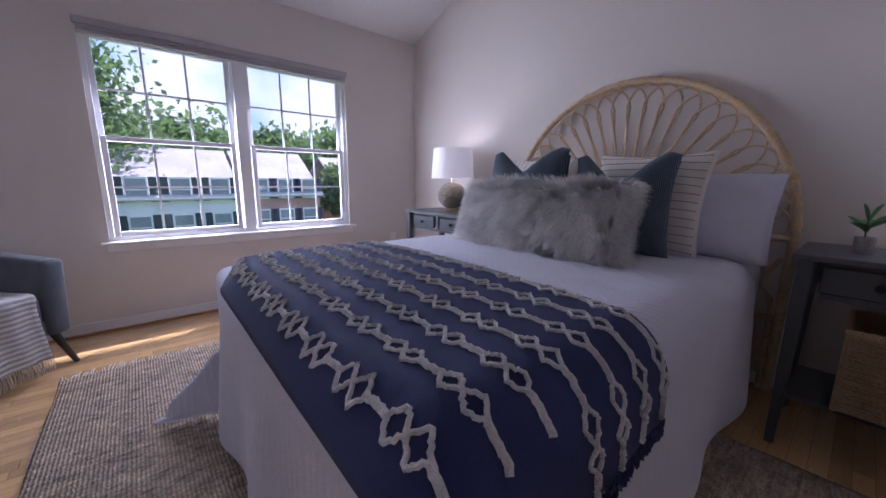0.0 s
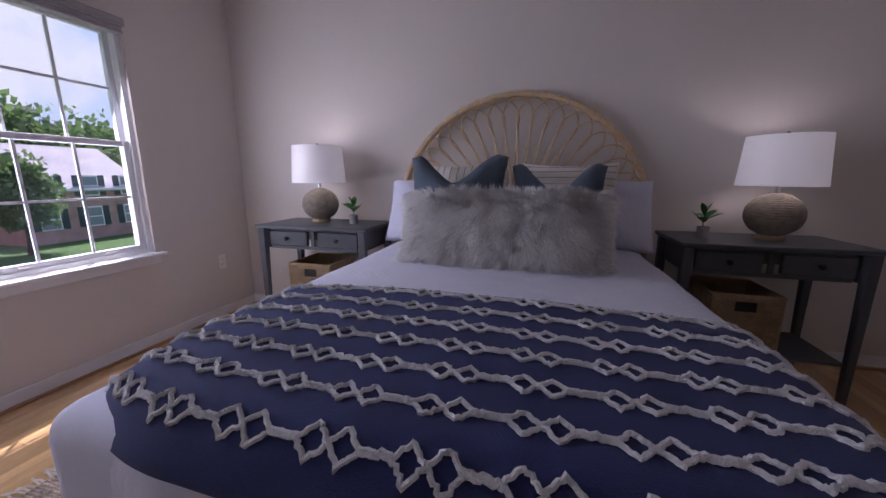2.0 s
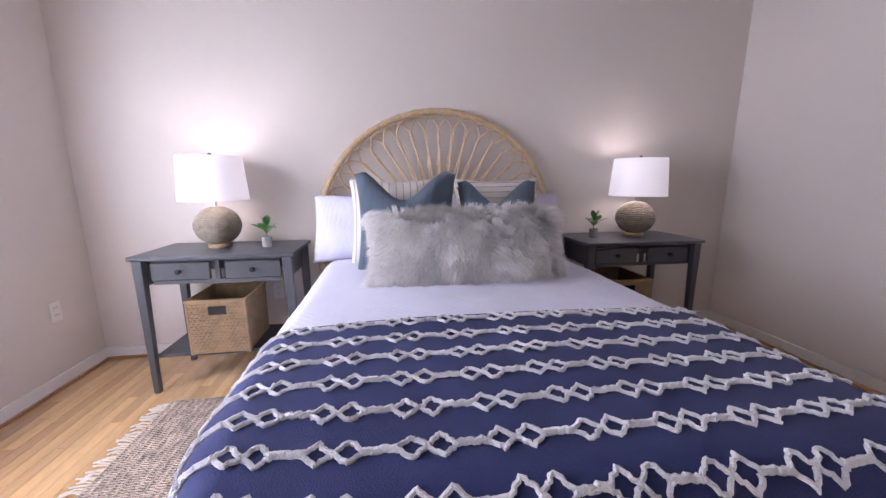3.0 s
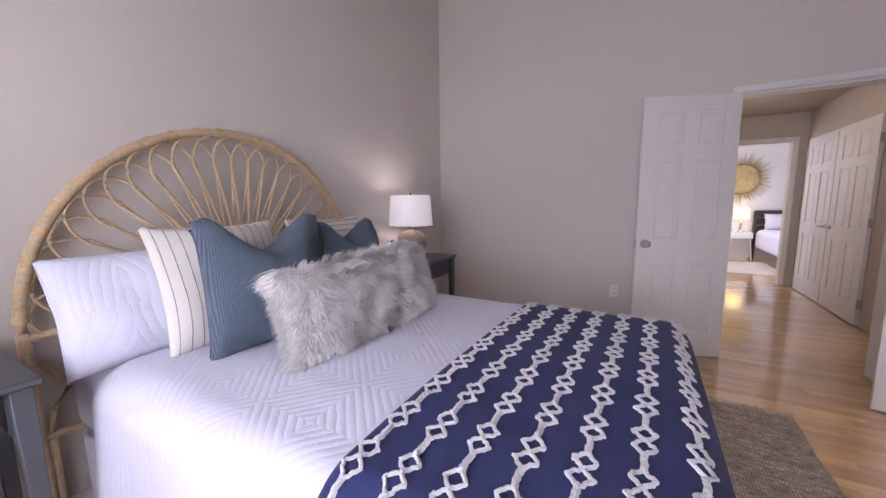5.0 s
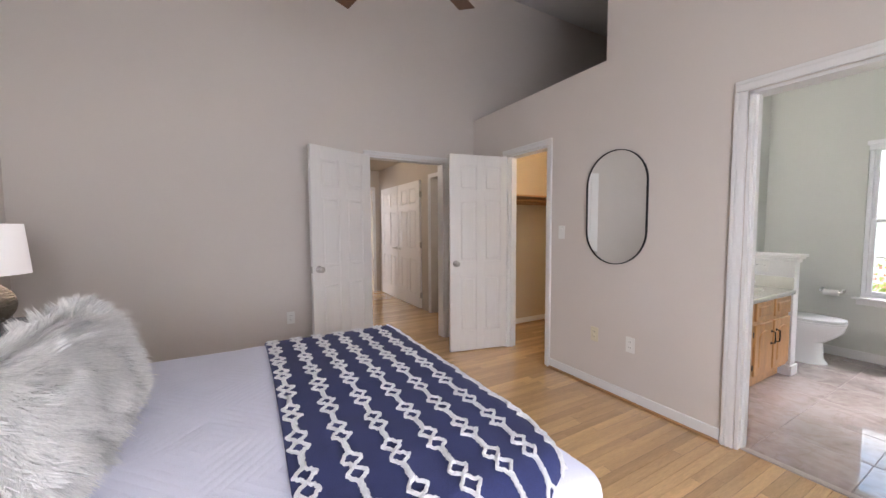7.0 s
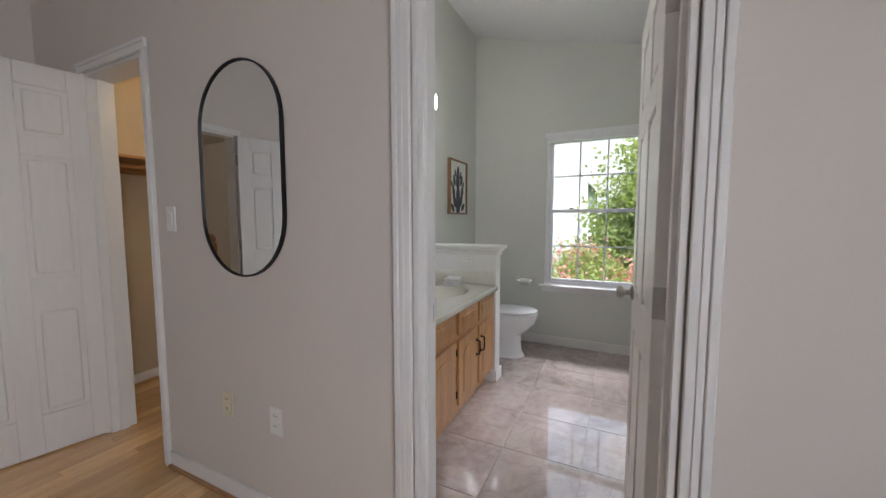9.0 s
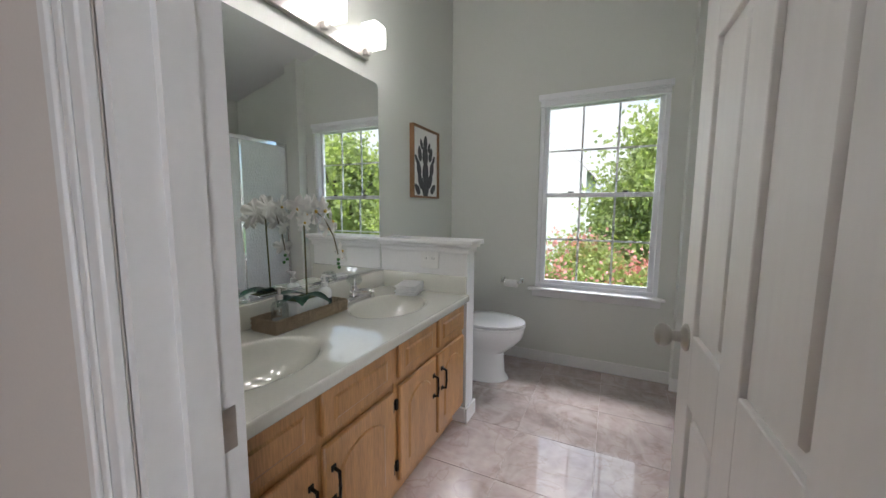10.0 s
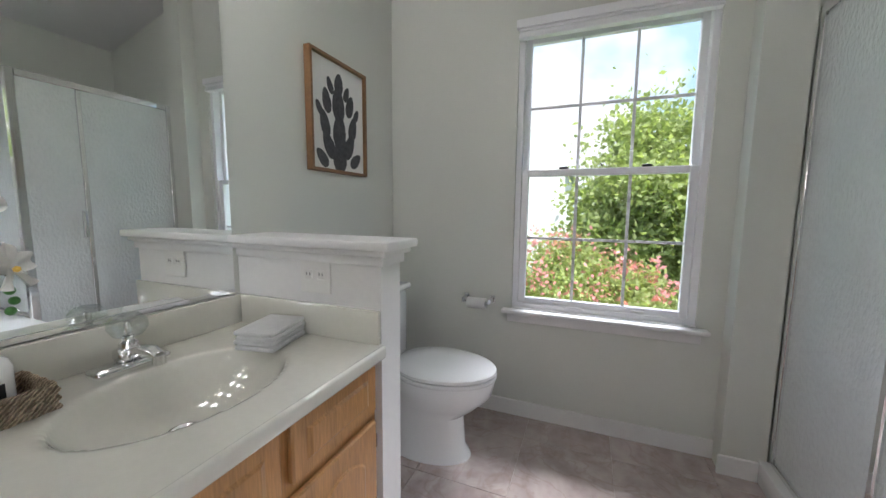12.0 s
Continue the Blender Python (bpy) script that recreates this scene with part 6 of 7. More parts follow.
def folded_towel(x, y, z, w, d, n, rz, label, name="folded_towel"):
    t = thing(name, x, y, z, label, "towel", rz=rz)
    for k in range(n):
        m = bmesh.new()
        q = 0.004 * math.sin(k * 2.3)
        vs = box(m, -w / 2 + q, w / 2 + q, -d / 2 - q, d / 2, k * 0.014, k * 0.014 + 0.0135, bevel=0.006, segments=3)
        for v in vs:
            v.co.z += 0.003 * noise.noise((v.co.x * 20, v.co.y * 20, k))* (k > 0)
        part("fold", m, M_TERRY, t)
    return t


folded_towel(2.49, -5.40, 0.759, 0.12, 0.16, 4, 12, "folded white terry towel on the vanity top")
folded_towel(2.36, -4.10, 0.759, 0.16, 0.10, 2, 0, "crumpled white towel by the first basin")

# toilet
to = thing("toilet", 2.44, -6.14, 0, "white porcelain toilet with the lid closed", "toilet")


def oval(cx, rx_front, rx_back, ry, z, n=32):
    return [(cx + (-(rx_front) * math.cos(a) if math.cos(a) > 0 else -(rx_back) * math.cos(a)), ry * math.sin(a), z) for a in (q * math.tau / n for q in range(n))]


def loft(m, rings, cap=True):
    vs = [[m.verts.new(p) for p in r] for r in rings]
    n = len(vs[0])
    for a, b in zip(vs, vs[1:]):
        for q in range(n):
            m.faces.new((a[q], a[(q + 1) % n], b[(q + 1) % n], b[q]))
    if cap:
        m.faces.new(vs[0][::-1]), m.faces.new(vs[-1])


m = bmesh.new()
loft(m, [oval(-0.11, .225, .22, .125, 0.0), oval(-0.11, .22, .22, .122, .015), oval(-0.11, .195, .22, .112, .05), oval(-0.11, .185, .22, .108, .20), oval(-0.14, .22, .2, .125, .25), oval(-0.16, .265, .2, .17, .32), oval(-0.165, .275, .2, .182, .385), oval(-0.165, .272, .2, .18, .392)])
part("bowl", m, M_PORCELAIN, to)
m = bmesh.new()
loft(m, [oval(-0.165, .278, .2, .186, .394), oval(-0.165, .282, .2, .19, .400), oval(-0.165, .282, .2, .19, .408), oval(-0.165, .278, .2, .186, .413)])
part("seat", m, M_PORCELAIN, to)
m = bmesh.new()
loft(m, [oval(-0.165, .276, .2, .184, .416), oval(-0.165, .281, .2, .19, .422), oval(-0.165, .279, .2, .188, .434), oval(-0.165, .25, .19, .165, .442), oval(-0.165, .12, .1, .08, .446)])
part("lid", m, M_PORCELAIN, to)
part("tank", bx(0.10, 0.30, -0.21, 0.21, 0.36, 0.72, bevel=0.025, segments=3), M_PORCELAIN, to)
part("tank_lid", bx(0.085, 0.308, -0.222, 0.222, 0.722, 0.755, bevel=0.012, segments=3), M_PORCELAIN, to)
m = bmesh.new()
box(m, 0.088, 0.10, 0.10, 0.16, 0.655, 0.672, bevel=0.004)
part("flush_lever", m, M_CHROME, to, "chrome flush lever")

tp = thing("toilet_paper_holder", 2.20, -6.575, 0.645, "chrome paper holder with a white roll on the wall", "paper holder")
for s in (-1, 1):
    m = bmesh.new()
    box(m, s * 0.075 - 0.016, s * 0.075 + 0.016, 0, 0.012, -0.016, 0.03, bevel=0.004), box(m, s * 0.075 - 0.009, s * 0.075 + 0.009, 0.01, 0.075, -0.01, 0.02, bevel=0.004)
    part("bracket", m, M_CHROME, tp)
m = bmesh.new()
lathe(m, [(0.018, -0.052), (0.030, -0.052), (0.030, 0.052), (0.018, 0.052)], 20, m=pose(0, 0.06, -0.01, 0, 90, 0))
part("roll", m, M_PAPER, tp, "white paper roll")
m = bmesh.new()
tube(m, [(-0.075, 0.06, -0.002), (0.075, 0.06, -0.002)], 0.008, 8)
part("spindle", m, M_CHROME, tp)

# tub and shower
tb = thing("bathtub", 0.565, -4.83, 0, "white tub set in a white deck under the window", "bathtub")
m = bmesh.new()
def tub_z(x, y):
    q = (abs(x) / 0.40) ** 3 + (abs(y) / 0.62) ** 3
    return 0.5 - (0.36 * (1 - q) ** 0.5 if q < 1 else 0)
sheet(m, 46, 60, lambda u, v: (-0.56 + u * 1.12, -0.795 + v * 1.61, tub_z(-0.56 + u * 1.12, -0.795 + v * 1.61)))
part("tub_top", m, M_PORCELAIN, tb, sharp=60)
m = bmesh.new()
box(m, 0.545, 0.565, -0.80, 0.82, 0.0, 0.497, bevel=0.004), box(m, -0.56, 0.545, -0.80, -0.785, 0.0, 0.497)
part("deck_panel", m, M_PORCELAIN, tb)
m = bmesh.new()
lathe(m, [(0.03, 0.5), (0.028, 0.53), (0.015, 0.54), (0.015, 0.6), (0.0, 0.61)], 14, (-0.30, -0.70))
tube(m, [(-0.30, -0.70, 0.58), (-0.22, -0.66, 0.60), (-0.15, -0.62, 0.58)], 0.014, 10)
part("tub_faucet", m, M_CHROME, tb, "chrome tub faucet")
folded_towel(0.20, -5.27, 0.502, 0.36, 0.26, 8, 10, "stack of folded white bath towels on the tub deck")
rt = thing("rolled_towel", 0.20, -5.27, 0.605, "rolled white bath towel on the folded stack", "towel", rz=20)
m = bmesh.new()
pts = [((0.012 + 0.0028 * q) * math.cos(q * 0.55), (0.012 + 0.0028 * q) * math.sin(q * 0.55)) for q in range(26)]
for (a, b), (c, d) in zip(pts, pts[1:]):
    vs = [m.verts.new(p) for p in ((a, -0.14, b + 0.085), (c, -0.14, d + 0.085), (c, 0.14, d + 0.085), (a, 0.14, b + 0.085))]
    m.faces.new(vs)
bmesh.ops.remove_doubles(m, verts=m.verts, dist=0.0005)
ob = part("roll", m, M_TERRY, rt, sharp=180)
so = ob.modifiers.new("thickness", "SOLIDIFY")
so.thickness = 0.012

M_FROST = material("obscure_shower_glass", (0.88, 0.91, 0.90), 0.25, vary=0.03, scale=8, fine=70, bump=0.5, stretch=(1, 1, 0.6))
_b = M_FROST.node_tree.nodes["Principled BSDF"]
_b.inputs["Transmission Weight"].default_value = 0.4
_b.inputs["IOR"].default_value = 1.12
sw = thing("shower_enclosure", 0.44, -6.05, 0, "shower stall with obscure glass and chrome frame", "shower")
SX, SY0, SY1 = 0.44, -0.42, 0.42
m = bmesh.new()
box(m, SX - 0.05, SX + 0.05, SY0, SY1, 0, 0.10, bevel=0.008, segments=2), box(m, -0.435, SX - 0.05, SY0, SY1, 0, 0.05)
part("curb", m, M_PORCELAIN, sw, "white shower base")
for n, d in (("front", (SX - 0.004, SX + 0.004, SY0 + 0.01, SY1 - 0.02, 0.12, 1.86)), ("side", (-0.43, SX - 0.02, SY1 - 0.014, SY1 - 0.006, 0.52, 1.86))):
    g = part(n + "_pane", bx(*d), M_FROST, sw, "obscure textured glass")
for d in ((SX - 0.016, SX + 0.016, SY0, SY0 + 0.03, 0.10, 1.9), (SX - 0.02, SX + 0.02, SY1 - 0.04, SY1, 0.10, 1.9), (SX - 0.014, SX + 0.014, 0.10, 0.125, 0.13, 1.86)):
    part("post", bx(*d, bevel=0.004), M_CHROME, sw, "chrome post")
for d in ((SX - 0.018, SX + 0.018, SY0 + 0.03, SY1 - 0.04, 1.86, 1.9), (SX - 0.018, SX + 0.018, SY0 + 0.03, SY1 - 0.04, 0.10, 0.125), (-0.435, SX - 0.02, SY1 - 0.028, SY1, 1.86, 1.9), (-0.435, SX - 0.02, SY1 - 0.028, SY1, 0.502, 0.525)):
    part("rail", bx(*d, bevel=0.004), M_CHROME, sw, "chrome rail")
part("pull_handle", bx(SX + 0.018, SX + 0.04, 0.14, 0.155, 0.95, 1.12, bevel=0.004), M_CHROME, sw, "chrome pull")
sv = thing("shower_valve", 0.40, -6.575, 1.15, "round chrome shower valve on the wall", "shower valve")
m = bmesh.new()
lathe(m, [(0.08, 0), (0.08, 0.008), (0.03, 0.014), (0.028, 0.05), (0, 0.052)], 24, m=pose(0, 0, 0, -90, 0, 0))
part("dial", m, M_CHROME, sv)
shd = thing("wall_shower", 0.40, -6.575, 1.98, "chrome shower head on a short arm", "shower head")
m = bmesh.new()
tube(m, [(0, 0, 0), (0, 0.09, 0.01), (0, 0.14, -0.03)], 0.010, 8)
lathe(m, [(0.012, 0.02), (0.035, -0.02), (0.035, -0.03), (0, -0.03)], 16, m=pose(0, 0.15, -0.04, -30, 0, 0))
part("arm_and_head", m, M_CHROME, shd)


def grille(name, x, y, z, w, h, slats, m, label):
    t = thing(name, x, y, z, label, "vent")
    t.matrix_basis = m
    # Near-black sheet that stands for the shade between the slats.
    part("gap_shade", bx(-w / 2 + 0.01, w / 2 - 0.01, -0.003, -0.001, -h / 2 + 0.01, h / 2 - 0.01), M_SLOT, t)
    f = bmesh.new()
    for d in ((-w / 2, -w / 2 + 0.015, -h / 2, h / 2), (w / 2 - 0.015, w / 2, -h / 2, h / 2), (-w / 2 + 0.015, w / 2 - 0.015, -h / 2, -h / 2 + 0.015), (-w / 2 + 0.015, w / 2 - 0.015, h / 2 - 0.015, h / 2)):
        box(f, d[0], d[1], -0.010, 0, d[2], d[3])
    part("frame", f, M_TRIM, t)
    for k in range(slats):
        zz = -h / 2 + 0.02 + (h - 0.04) * (k + 0.5) / slats
        part("slat", bx(-w / 2 + 0.015, w / 2 - 0.015, -0.009, -0.004, zz - 0.004, zz + 0.003), M_TRIM, t)


grille("wall_vent", 0, 0, 0, 0.25, 0.15, 6, pose(2.76, -5.40, 2.70, 0, 0, -90), "white louvred vent high on the bathroom wall")
slope = math.degrees(math.atan(BATH_RISE))
grille("ceiling_vent", 0, 0, 0, 0.28, 0.12, 5, pose(2.05, -5.75, EAVE + BATH_RISE * 2.05 - 0.002) @ pose(0, 0, 0, 0, -slope, 0) @ pose(0, 0, 0, 90, 0, 0), "white ceiling air vent")

# ---- outside ----
M_GRASS = material("lawn", (0.07, 0.14, 0.035), 0.95, vary=0.2, scale=0.6, fine=12, bump=0.3)
M_ASPHALT = material("asphalt_road", (0.06, 0.06, 0.062), 0.9, vary=0.1, scale=0.5, fine=30, bump=0.2)
# Roof and brick colours are paled to carry the bright haze outdoors.
M_ROOF = material("hazed_shingle_roof", (0.46, 0.41, 0.44), 0.9, vary=0.12, scale=0.8, fine=14, bump=0.3)
M_SIDING = material("white_siding", (0.80, 0.80, 0.81), 0.7, vary=0.03, scale=0.6, fine=10, bump=0.05)
M_BRICK = material("hazed_brick_wall", (0.45, 0.26, 0.23), 0.9, vary=0.18, scale=1.5, fine=16, bump=0.3)
M_SHUTTER = material("dark_shutter", (0.03, 0.05, 0.05), 0.6, vary=0.05)
M_NAVYSHUT = material("navy_shutter", (0.05, 0.05, 0.10), 0.6, vary=0.05)
M_PANE = material("house_window_pane", (0.24, 0.27, 0.30), 0.15, vary=0.05, bump=0)
M_BARK = material("tree_bark", (0.11, 0.085, 0.06), 0.95, vary=0.2, scale=6, fine=40, bump=0.6)


def foliage(name, color):
    m = material(name, color, 0.6, vary=0.25, scale=1.2, fine=9, bump=0.0)
    b = m.node_tree.nodes["Principled BSDF"]
    n, l = m.node_tree.nodes, m.node_tree.links
    tr, mx = n.new("ShaderNodeBsdfTranslucent"), n.new("ShaderNodeMixShader")
    tr.inputs["Color"].default_value = (color[0] * 1.6, color[1] * 1.7, color[2], 1)
    mx.inputs["Fac"].default_value = 0.5
    l.new(b.outputs[0], mx.inputs[1]), l.new(tr.outputs[0], mx.inputs[2])
    l.new(mx.outputs[0], n["Material Output"].inputs["Surface"])
    return m


M_CROWN = foliage("bright_tree_leaves", (0.29, 0.335, 0.14))
# The dark leaves are lightened and greyed for the same distant haze.
M_DARKCROWN = foliage("hazed_dark_leaves", (0.10, 0.155, 0.085))
M_PINK = foliage("pink_blossom", (0.60, 0.25, 0.29))

GZ = -3.1
structure("ground", bx(-300, 300, -300, 300, GZ - 0.3, GZ), M_GRASS, "green lawn around the houses", "ground")
structure("road", bx(-16, -9, -80, 80, GZ + 0.004, GZ + 0.02), M_ASPHALT, "grey asphalt street in front of the house", "road")
structure("pavement", bx(-8.2, -6.8, -80, 80, GZ + 0.004, GZ + 0.12, bevel=0.02), M_CONCRETE, "pale concrete pavement along the street", "pavement")


def sky_backdrop():
    m = bpy.data.materials.new("bright_hazy_sky")
    m.use_nodes = True
    n, l = m.node_tree.nodes, m.node_tree.links
    n.remove(n["Principled BSDF"])
    tc, nz, rp, em = n.new("ShaderNodeTexCoord"), n.new("ShaderNodeTexNoise"), n.new("ShaderNodeValToRGB"), n.new("ShaderNodeEmission")
    nz.inputs["Scale"].default_value, nz.inputs["Detail"].default_value = 0.028, 6
    rp.color_ramp.elements[0].position, rp.color_ramp.elements[1].position = 0.45, 0.59
    rp.color_ramp.elements[0].color, rp.color_ramp.elements[1].color = (0.50, 0.70, 0.98, 1), (0.97, 0.98, 1.0, 1)
    em.inputs["Strength"].default_value = 0.68
    l.new(tc.outputs["Object"], nz.inputs["Vector"]), l.new(nz.outputs["Fac"], rp.inputs["Fac"]), l.new(rp.outputs[0], em.inputs["Color"]), l.new(em.outputs[0], n["Material Output"].inputs["Surface"])
    b = bmesh.new()
    sheet(b, 48, 10, lambda u, v: (130 * math.cos(math.pi * (0.45 + 1.3 * u)), 130 * math.sin(math.pi * (0.45 + 1.3 * u)), GZ - 1 + v * 120))
    ob = structure("backdrop", b, m, "bright hazy summer sky with soft clouds", "sky", smooth=True)
    return ob


sky = sky_backdrop()
sky.visible_shadow = False


def townhouse(x, y0, y1, depth, eave, ridge, wall, roof_mat, shutter, label, cols):
    t = thing("townhouse", x, (y0 + y1) / 2, GZ, label, "house", "townhouses across the street")
    w, h, r = (y1 - y0) / 2, eave - GZ, ridge - GZ
    part("wall", bx(-depth, 0, -w, w, 0, h), wall, t)
    part("roof", _gable(depth, w, h, r), roof_mat, t)
    part("gutter", bx(0.3, 0.42, -w - 0.1, w + 0.1, h - 0.12, h + 0.02), M_TRIM, t)
    for fl in (0, 1):
        for k in range(cols):
            cy = -w + 2 * w * (k + 0.5) / cols
            z = 0.9 + fl * 2.05
            wn = part("window", bx(0.0, 0.06, cy - 0.5, cy + 0.5, z - 0.05, z + 1.3), M_TRIM, t)
            for q in range(2):
                part("pane", bx(0.055, 0.075, cy - 0.43, cy + 0.43, z + 0.03 + q * 0.62, z + 0.58 + q * 0.62), M_PANE, wn)
            for s in (-1, 1):
                part("shutter", bx(0.0, 0.05, cy + s * 0.72 - 0.18, cy + s * 0.72 + 0.18, z - 0.05, z + 1.3), shutter, wn)
    return t


def _gable(depth, w, h, r):
    m = bmesh.new()
    o = 0.35
    prof = [(o, h - 0.05), (-depth / 2, r), (-depth - o, h - 0.05), (-depth - o, h - 0.2), (-depth / 2, r - 0.18), (o, h - 0.2)]
    a = [m.verts.new((x, -w - 0.15, z)) for x, z in prof]
    b = [m.verts.new((x, w + 0.15, z)) for x, z in prof]
    n = len(prof)
    for k in range(n):
        m.faces.new((a[k], a[(k + 1) % n], b[(k + 1) % n], b[k]))
    m.faces.new(a), m.faces.new(b[::-1])
    return m


townhouse(-22, -9.5, -3.6, 9, -0.35, 2.0, M_SIDING, M_ROOF, M_SHUTTER, "white sided house with a low grey roof", 2)
townhouse(-22, -3.3, 2.5, 9, 0.05, 3.0, M_SIDING, M_ROOF, M_SHUTTER, "white sided townhouse with dark shutters and grey roof", 3)
townhouse(-23, 3.2, 8.0, 9, 0.1, 3.1, M_BRICK, M_ROOF, M_NAVYSHUT, "brick townhouse with navy shutters and grey roof", 3)
townhouse(-27, 11.5, 18.5, 9, 0.3, 3.2, M_BRICK, M_ROOF, M_SHUTTER, "red brick townhouse with a grey roof", 3)


def leaf_cloud(center, radii, count, size, seed, hollow=0.35, clumps=60):
    """Many small leaves in uneven clumps."""
    r = np.random.RandomState(seed)
    d = r.normal(size=(clumps, 3))
    d /= np.linalg.norm(d, axis=1)[:, None]
    cl = d * (hollow + (1 - hollow) * r.rand(clumps, 1) ** 0.6) * np.array(radii)
    which = r.randint(0, clumps, count)
    spread = np.array(radii).mean() * 0.20 * (0.6 + 0.8 * r.rand(clumps))
    p = cl[which] + r.normal(size=(count, 3)) * spread[which][:, None] * np.array([1, 1, 0.7]) + np.array(center)
    a = r.normal(size=(count, 3))
    a /= np.linalg.norm(a, axis=1)[:, None]
    b = np.cross(a, r.normal(size=(count, 3)))
    b /= np.linalg.norm(b, axis=1)[:, None]
    s = size * (0.6 + 0.8 * r.rand(count, 1))
    a, b = a * s, b * s * 0.6
    v = np.stack([p - a, p + b, p + a, p - b], axis=1).reshape(-1, 3)
    f = np.arange(count * 4).reshape(-1, 4)
    return v, f


def tree(x, y, height, radii, count, size, seed, mat, label, trunk_r=0.25, name="tree", blossom=None, clumps=60):
    t = thing(name, x, y, GZ, label, "tree")
    r = random.Random(seed)
    cz = height - radii[2]
    m = bmesh.new()
    tube(m, [(0, 0, 0), (0.08, 0.05, cz * 0.4), (0, 0.1, cz * 0.8), (0.1, 0, cz + radii[2] * 0.4)], trunk_r, 10, taper=0.3)
    part("trunk", m, M_BARK, t)
    for k in range(7):
        a = k * math.tau / 7 + r.uniform(-.3, .3)
        z = cz * r.uniform(0.55, 0.95)
        m = bmesh.new()
        tube(m, [(0, 0.05, z), (radii[0] * 0.4 * math.cos(a), radii[1] * 0.4 * math.sin(a), z + radii[2] * 0.35), (radii[0] * 0.75 * math.cos(a), radii[1] * 0.75 * math.sin(a), z + radii[2] * 0.7)], trunk_r * 0.4, 7, taper=0.25)
        part("limb", m, M_BARK, t)
    v, f = leaf_cloud((0, 0, cz), radii, count, size, seed, clumps=clumps)
    me = bpy.data.meshes.new("crown")
    me.from_pydata(v.tolist(), [], f.tolist())
    me.materials.append(mat)
    cr = tagged(new("crown", me), kind="stuff")
    cr.parent = t
    if blossom:
        v, f = leaf_cloud((0, 0, cz + radii[2] * 0.15), (radii[0] * 1.02, radii[1] * 1.02, radii[2]), count // 8, size * 0.9, seed + 5, hollow=0.8, clumps=26)
        me = bpy.data.meshes.new("blossom")
        me.from_pydata(v.tolist(), [], f.tolist())
        me.materials.append(blossom)
        bl = tagged(new("blossom", me), "pink flower clusters", kind="stuff")
        bl.parent = t
    return t


tree(-0.3, -17.0, 7.1, (2.3, 2.2, 3.0), 34000, 0.085, 1, M_CROWN, "tall leafy green maple tree behind the house", clumps=110)
tree(-2.2, -15.5, 5.6, (1.8, 1.8, 2.4), 20000, 0.08, 2, M_CROWN, "leafy green tree beside the maple", clumps=80)
tree(2.2, -12.2, 3.55, (1.2, 1.1, 1.1), 13000, 0.05, 3, M_CROWN, "crape myrtle with pink blossoms", 0.07, "shrub", M_PINK, 60)
tree(0.7, -12.6, 3.0, (0.9, 0.9, 0.9), 4500, 0.07, 8, M_CROWN, "low flowering green shrub with pink blossoms", 0.06, "shrub", M_PINK, 50)
tree(-4.6, -5.4, 6.4, (1.9, 2.0, 2.6), 20000, 0.075, 4, M_CROWN, "leafy green tree outside the tub window", clumps=80)
tree(-27.5, -6.5, 12.5, (4.5, 4.5, 5.2), 24000, 0.19, 5, M_DARKCROWN, "tall dark green tree behind the houses", 0.4, clumps=90)
tree(-38, 1.0, 9.8, (5.5, 5.0, 4.2), 9000, 0.32, 6, M_DARKCROWN, "dark green tree behind the roofs", 0.4, clumps=80)
tree(-38, 9.5, 8.6, (5.0, 5.0, 3.6), 7000, 0.32, 7, M_DARKCROWN, "dark green tree behind the brick house", 0.4, clumps=70)
tree(-40, 16.5, 10.2, (4.2, 4.2, 4.6), 7000, 0.32, 9, M_DARKCROWN, "thin dark tree at the end of the row", 0.4, clumps=70)
tree(-40, 24.0, 9.0, (5.2, 4.2, 4.4), 7000, 0.32, 10, M_DARKCROWN, "green tree beyond the brick houses", 0.4, clumps=70)
tree(-24, 10.0, 5.4, (1.5, 1.4, 2.2), 4500, 0.16, 11, M_DARKCROWN, "small green tree between the houses", 0.15, clumps=50)

tree(-8.5, -17.5, 7.6, (3.4, 3.2, 3.0), 22000, 0.12, 13, M_CROWN, "broad leafy green tree at the edge of the lawn", 0.3, clumps=90)

gh = thing("neighbour_house", 6.2, -20.0, GZ, "white neighbouring house with a steep gable", "house")
m = bmesh.new()
w, h, r = 3.6, 6.0, 9.7
a = [m.verts.new(p) for p in ((-w, 0, 0), (w, 0, 0), (w, 0, h), (0, 0, r), (-w, 0, h))]
b = [m.verts.new((v.co.x, -8, v.co.z)) for v in a]
m.faces.new(a), m.faces.new(b[::-1])
for k in range(5):
    m.faces.new((a[k], a[(k + 1) % 5], b[(k + 1) % 5], b[k]))
part("wall", m, M_SIDING, gh, smooth=False)
m = bmesh.new()
for s in (-1, 1):
    q = [m.verts.new(p) for p in ((0, -0.02, r + 0.0), (s * (w + 0.3), -0.02, h - 0.3), (s * (w + 0.3), -8.3, h - 0.3), (0, -8.3, r + 0.05), (0, -0.02, r + 0.05), (s * (w + 0.3), -0.02, h - 0.26), (s * (w + 0.3), -8.3, h - 0.15), (0, -8.3, r + 0.2))]
    for f in ((0, 1, 2, 3), (4, 5, 6, 7), (0, 1, 5, 4), (2, 3, 7, 6), (1, 2, 6, 5)):
        m.faces.new([q[i] for i in f])
part("roof", m, M_ROOF, gh, smooth=False)

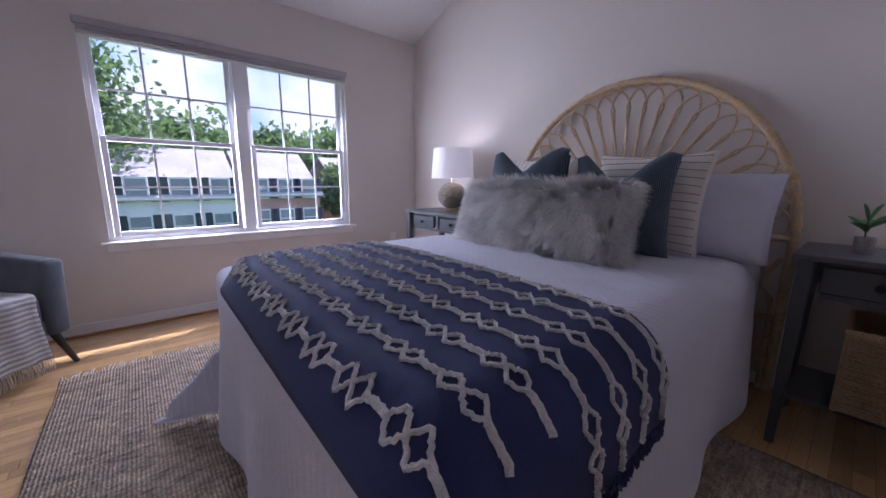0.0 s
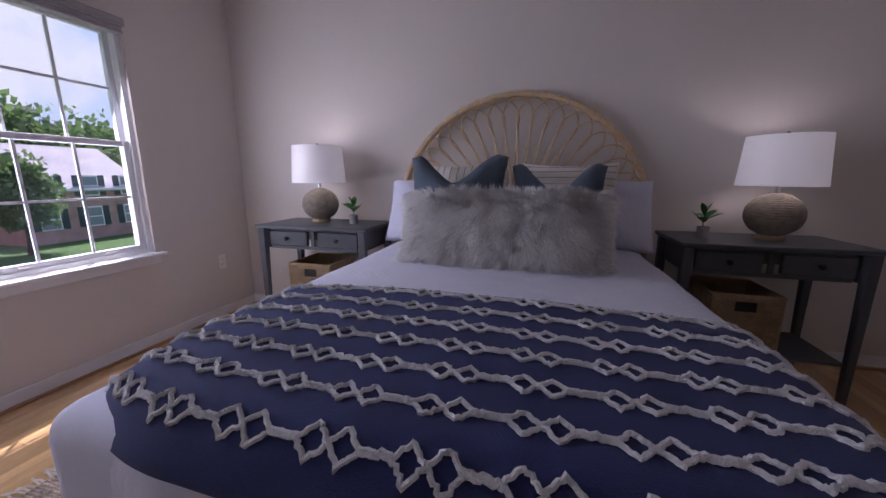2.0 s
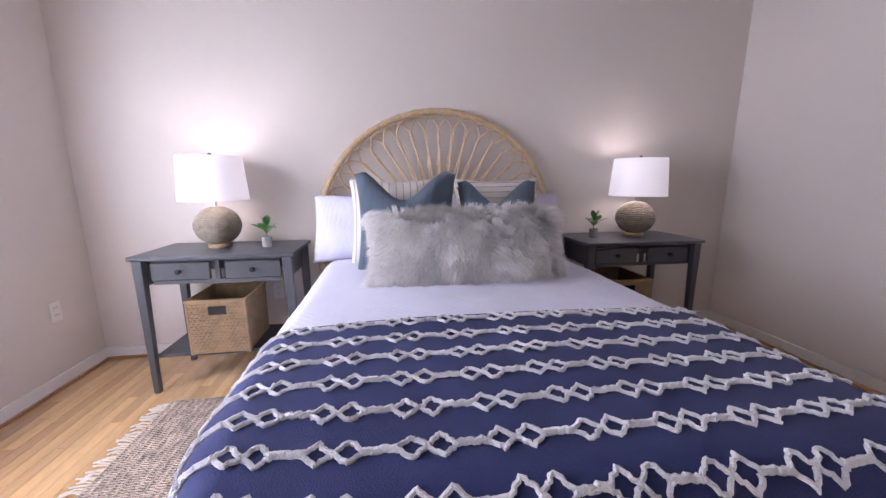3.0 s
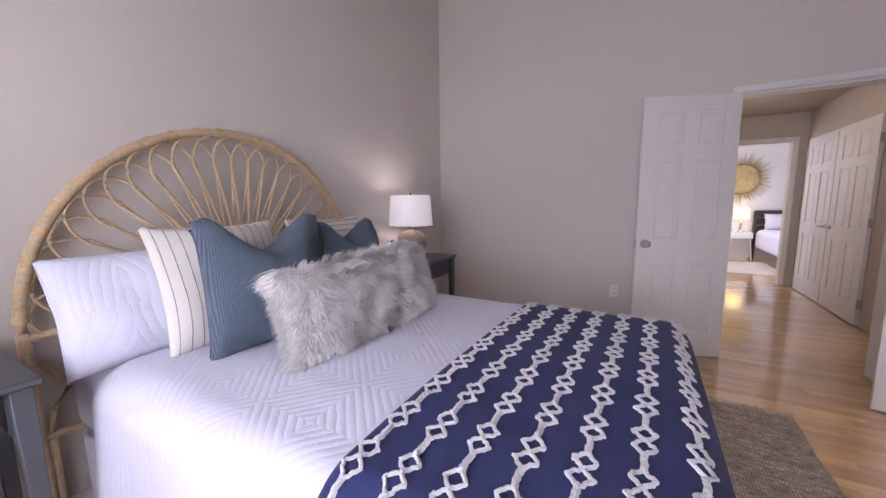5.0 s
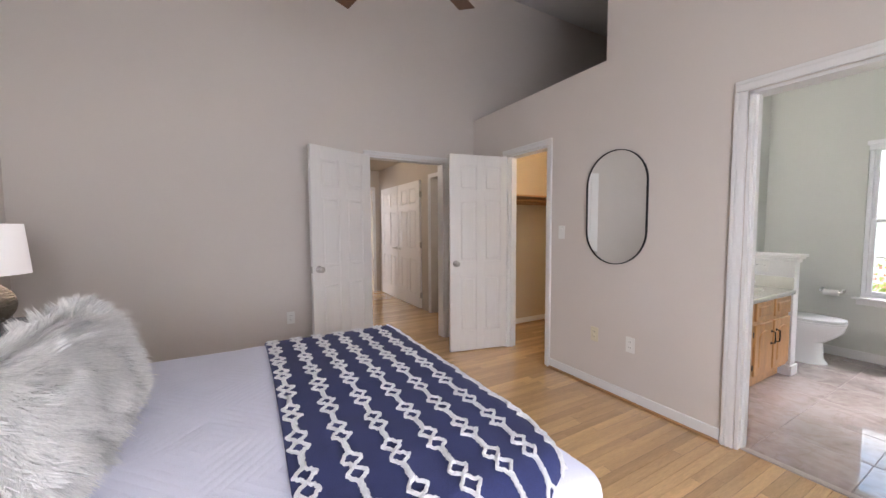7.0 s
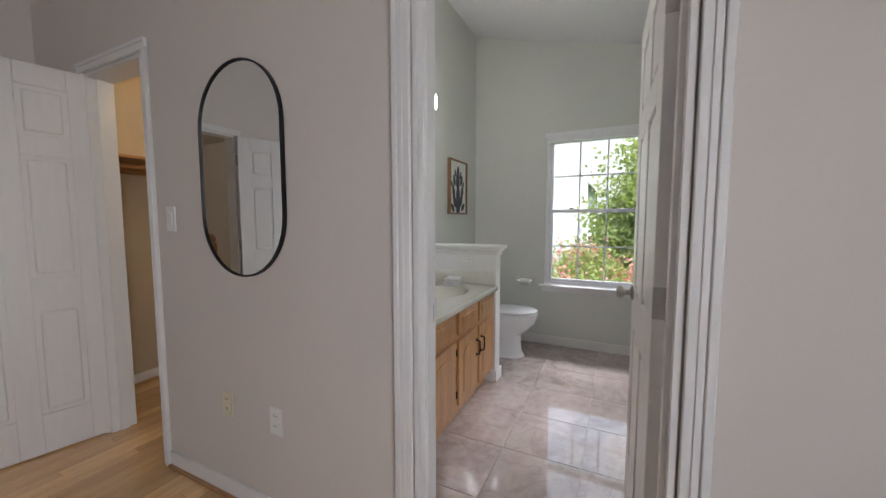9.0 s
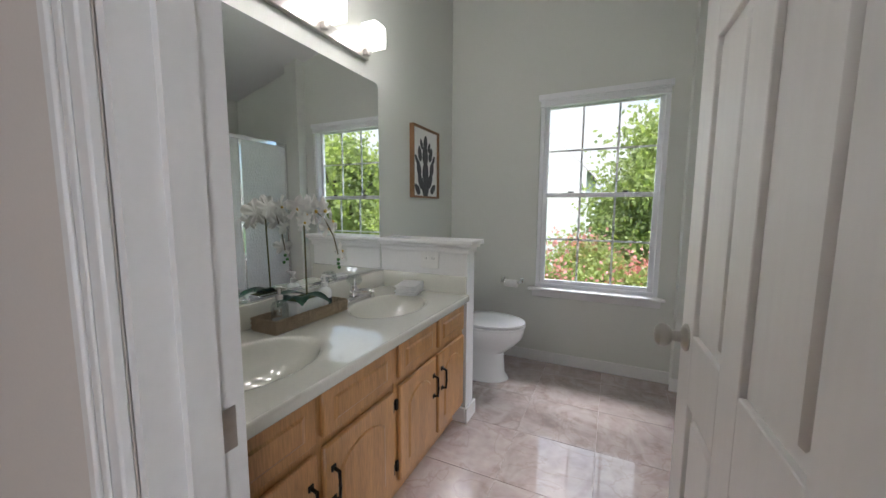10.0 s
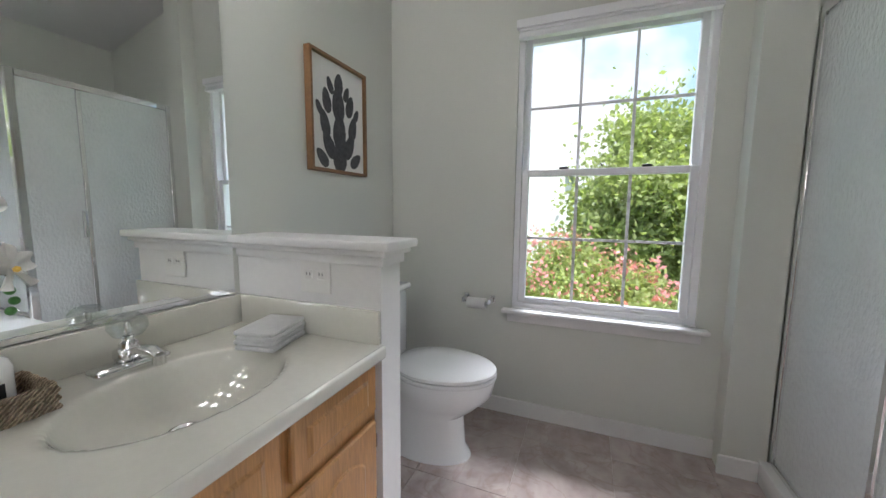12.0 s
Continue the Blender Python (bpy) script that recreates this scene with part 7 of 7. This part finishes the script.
# ---- floor pieces ----
floor = tagged(new("floor"), "honey oak strip floor with a satin finish", "floor", kind="structure")
rnd = random.Random(77)
PW = 0.0572
lens = (0.55, 0.75, 0.95, 1.2)
plank_mesh = {}
for L in lens:
    plank_mesh[L] = mesh_of("plank", bx(-PW / 2 + 0.0005, PW / 2 - 0.0005, -L / 2 + 0.0006, L / 2 - 0.0006, -0.0115, 0.0, bevel=0.0008), M_OAK, False)
rest_v, rest_f = [], []
count = 0
x = PW / 2
while x < 8.2:
    in_room = x < 4.7
    y_start, y_end = (0.0 if in_room else -1.3), (-3.94 if in_room else -4.0)
    if 2.88 < x < 4.65:
        y_end = -5.2
    y = y_start + rnd.random() * 0.5 if in_room else y_start
    y = min(y, y_start + 0.45)
    while y > y_end:
        L = rnd.choice(lens)
        a, b = min(y, y_start), max(y - L, y_end)
        near = in_room and (x < 0.75 or a < -2.2) and count < 300
        if b < a - 0.02:
            if near and a - b > L - 0.001:
                ob = new("plank", plank_mesh[L])
                ob.parent, ob.matrix_basis = floor, pose(x, (a + b) / 2, 0)
                count += 1
            else:
                o = len(rest_v)
                rest_v += [(x - PW / 2 + 0.0006, a - 0.0006, -0.0002), (x + PW / 2 - 0.0006, a - 0.0006, -0.0002), (x + PW / 2 - 0.0006, b + 0.0006, -0.0002), (x - PW / 2 + 0.0006, b + 0.0006, -0.0002)]
                rest_f.append((o, o + 3, o + 2, o + 1))
        y -= L
    x += PW
me = bpy.data.meshes.new("planks")
me.from_pydata(rest_v, [], rest_f)
M_OAKJ = material("oak_strip", (0.66, 0.42, 0.20), 0.16, vary=0.10, scale=3, fine=40, bump=0.02, stretch=(8, 0.5, 8), coat=0.8)
_n, _l = M_OAKJ.node_tree.nodes, M_OAKJ.node_tree.links
_hsv = [q for q in _n if q.bl_idname == "ShaderNodeHueSaturation"][0]
_geo, _mr, _mu = _n.new("ShaderNodeNewGeometry"), _n.new("ShaderNodeMapRange"), _n.new("ShaderNodeMath")
_mr.inputs["To Min"].default_value, _mr.inputs["To Max"].default_value = 0.8, 1.2
_mu.operation = "MULTIPLY"
_old = _hsv.inputs["Value"].links[0].from_socket
_l.new(_geo.outputs["Random Per Island"], _mr.inputs["Value"]), _l.new(_mr.outputs[0], _mu.inputs[0]), _l.new(_old, _mu.inputs[1]), _l.new(_mu.outputs[0], _hsv.inputs["Value"])
me.materials.append(M_OAKJ)
po = tagged(new("planks", me), "honey oak floor strips", kind="stuff")
po.parent = floor

bfloor = tagged(new("floor_bath"), "polished pink marble floor tiles", "floor", kind="structure")
TS = 0.405
tile_mesh = mesh_of("tile", bx(-TS / 2 + 0.0012, TS / 2 - 0.0012, -TS / 2 + 0.0012, TS / 2 - 0.0012, -0.006, 0.001, bevel=0.0012), M_MARBLE, False)
for i in range(7):
    for j in range(7):
        cx, cy = 2.76 - TS * (i + 0.5) - 0.05, -3.945 - TS * (j + 0.5)
        if cx > -0.05:
            ob = new("tile", tile_mesh)
            ob.parent, ob.matrix_basis = bfloor, pose(cx, cy, 0, 0, 0, 90 * ((i * 3 + j) % 4))
structure("threshold", bx(BATH_X0 + 0.017, BATH_X1 - 0.017, -3.955, -3.905, -0.002, 0.006, bevel=0.004), M_GROUT, "pale marble door threshold", "threshold")
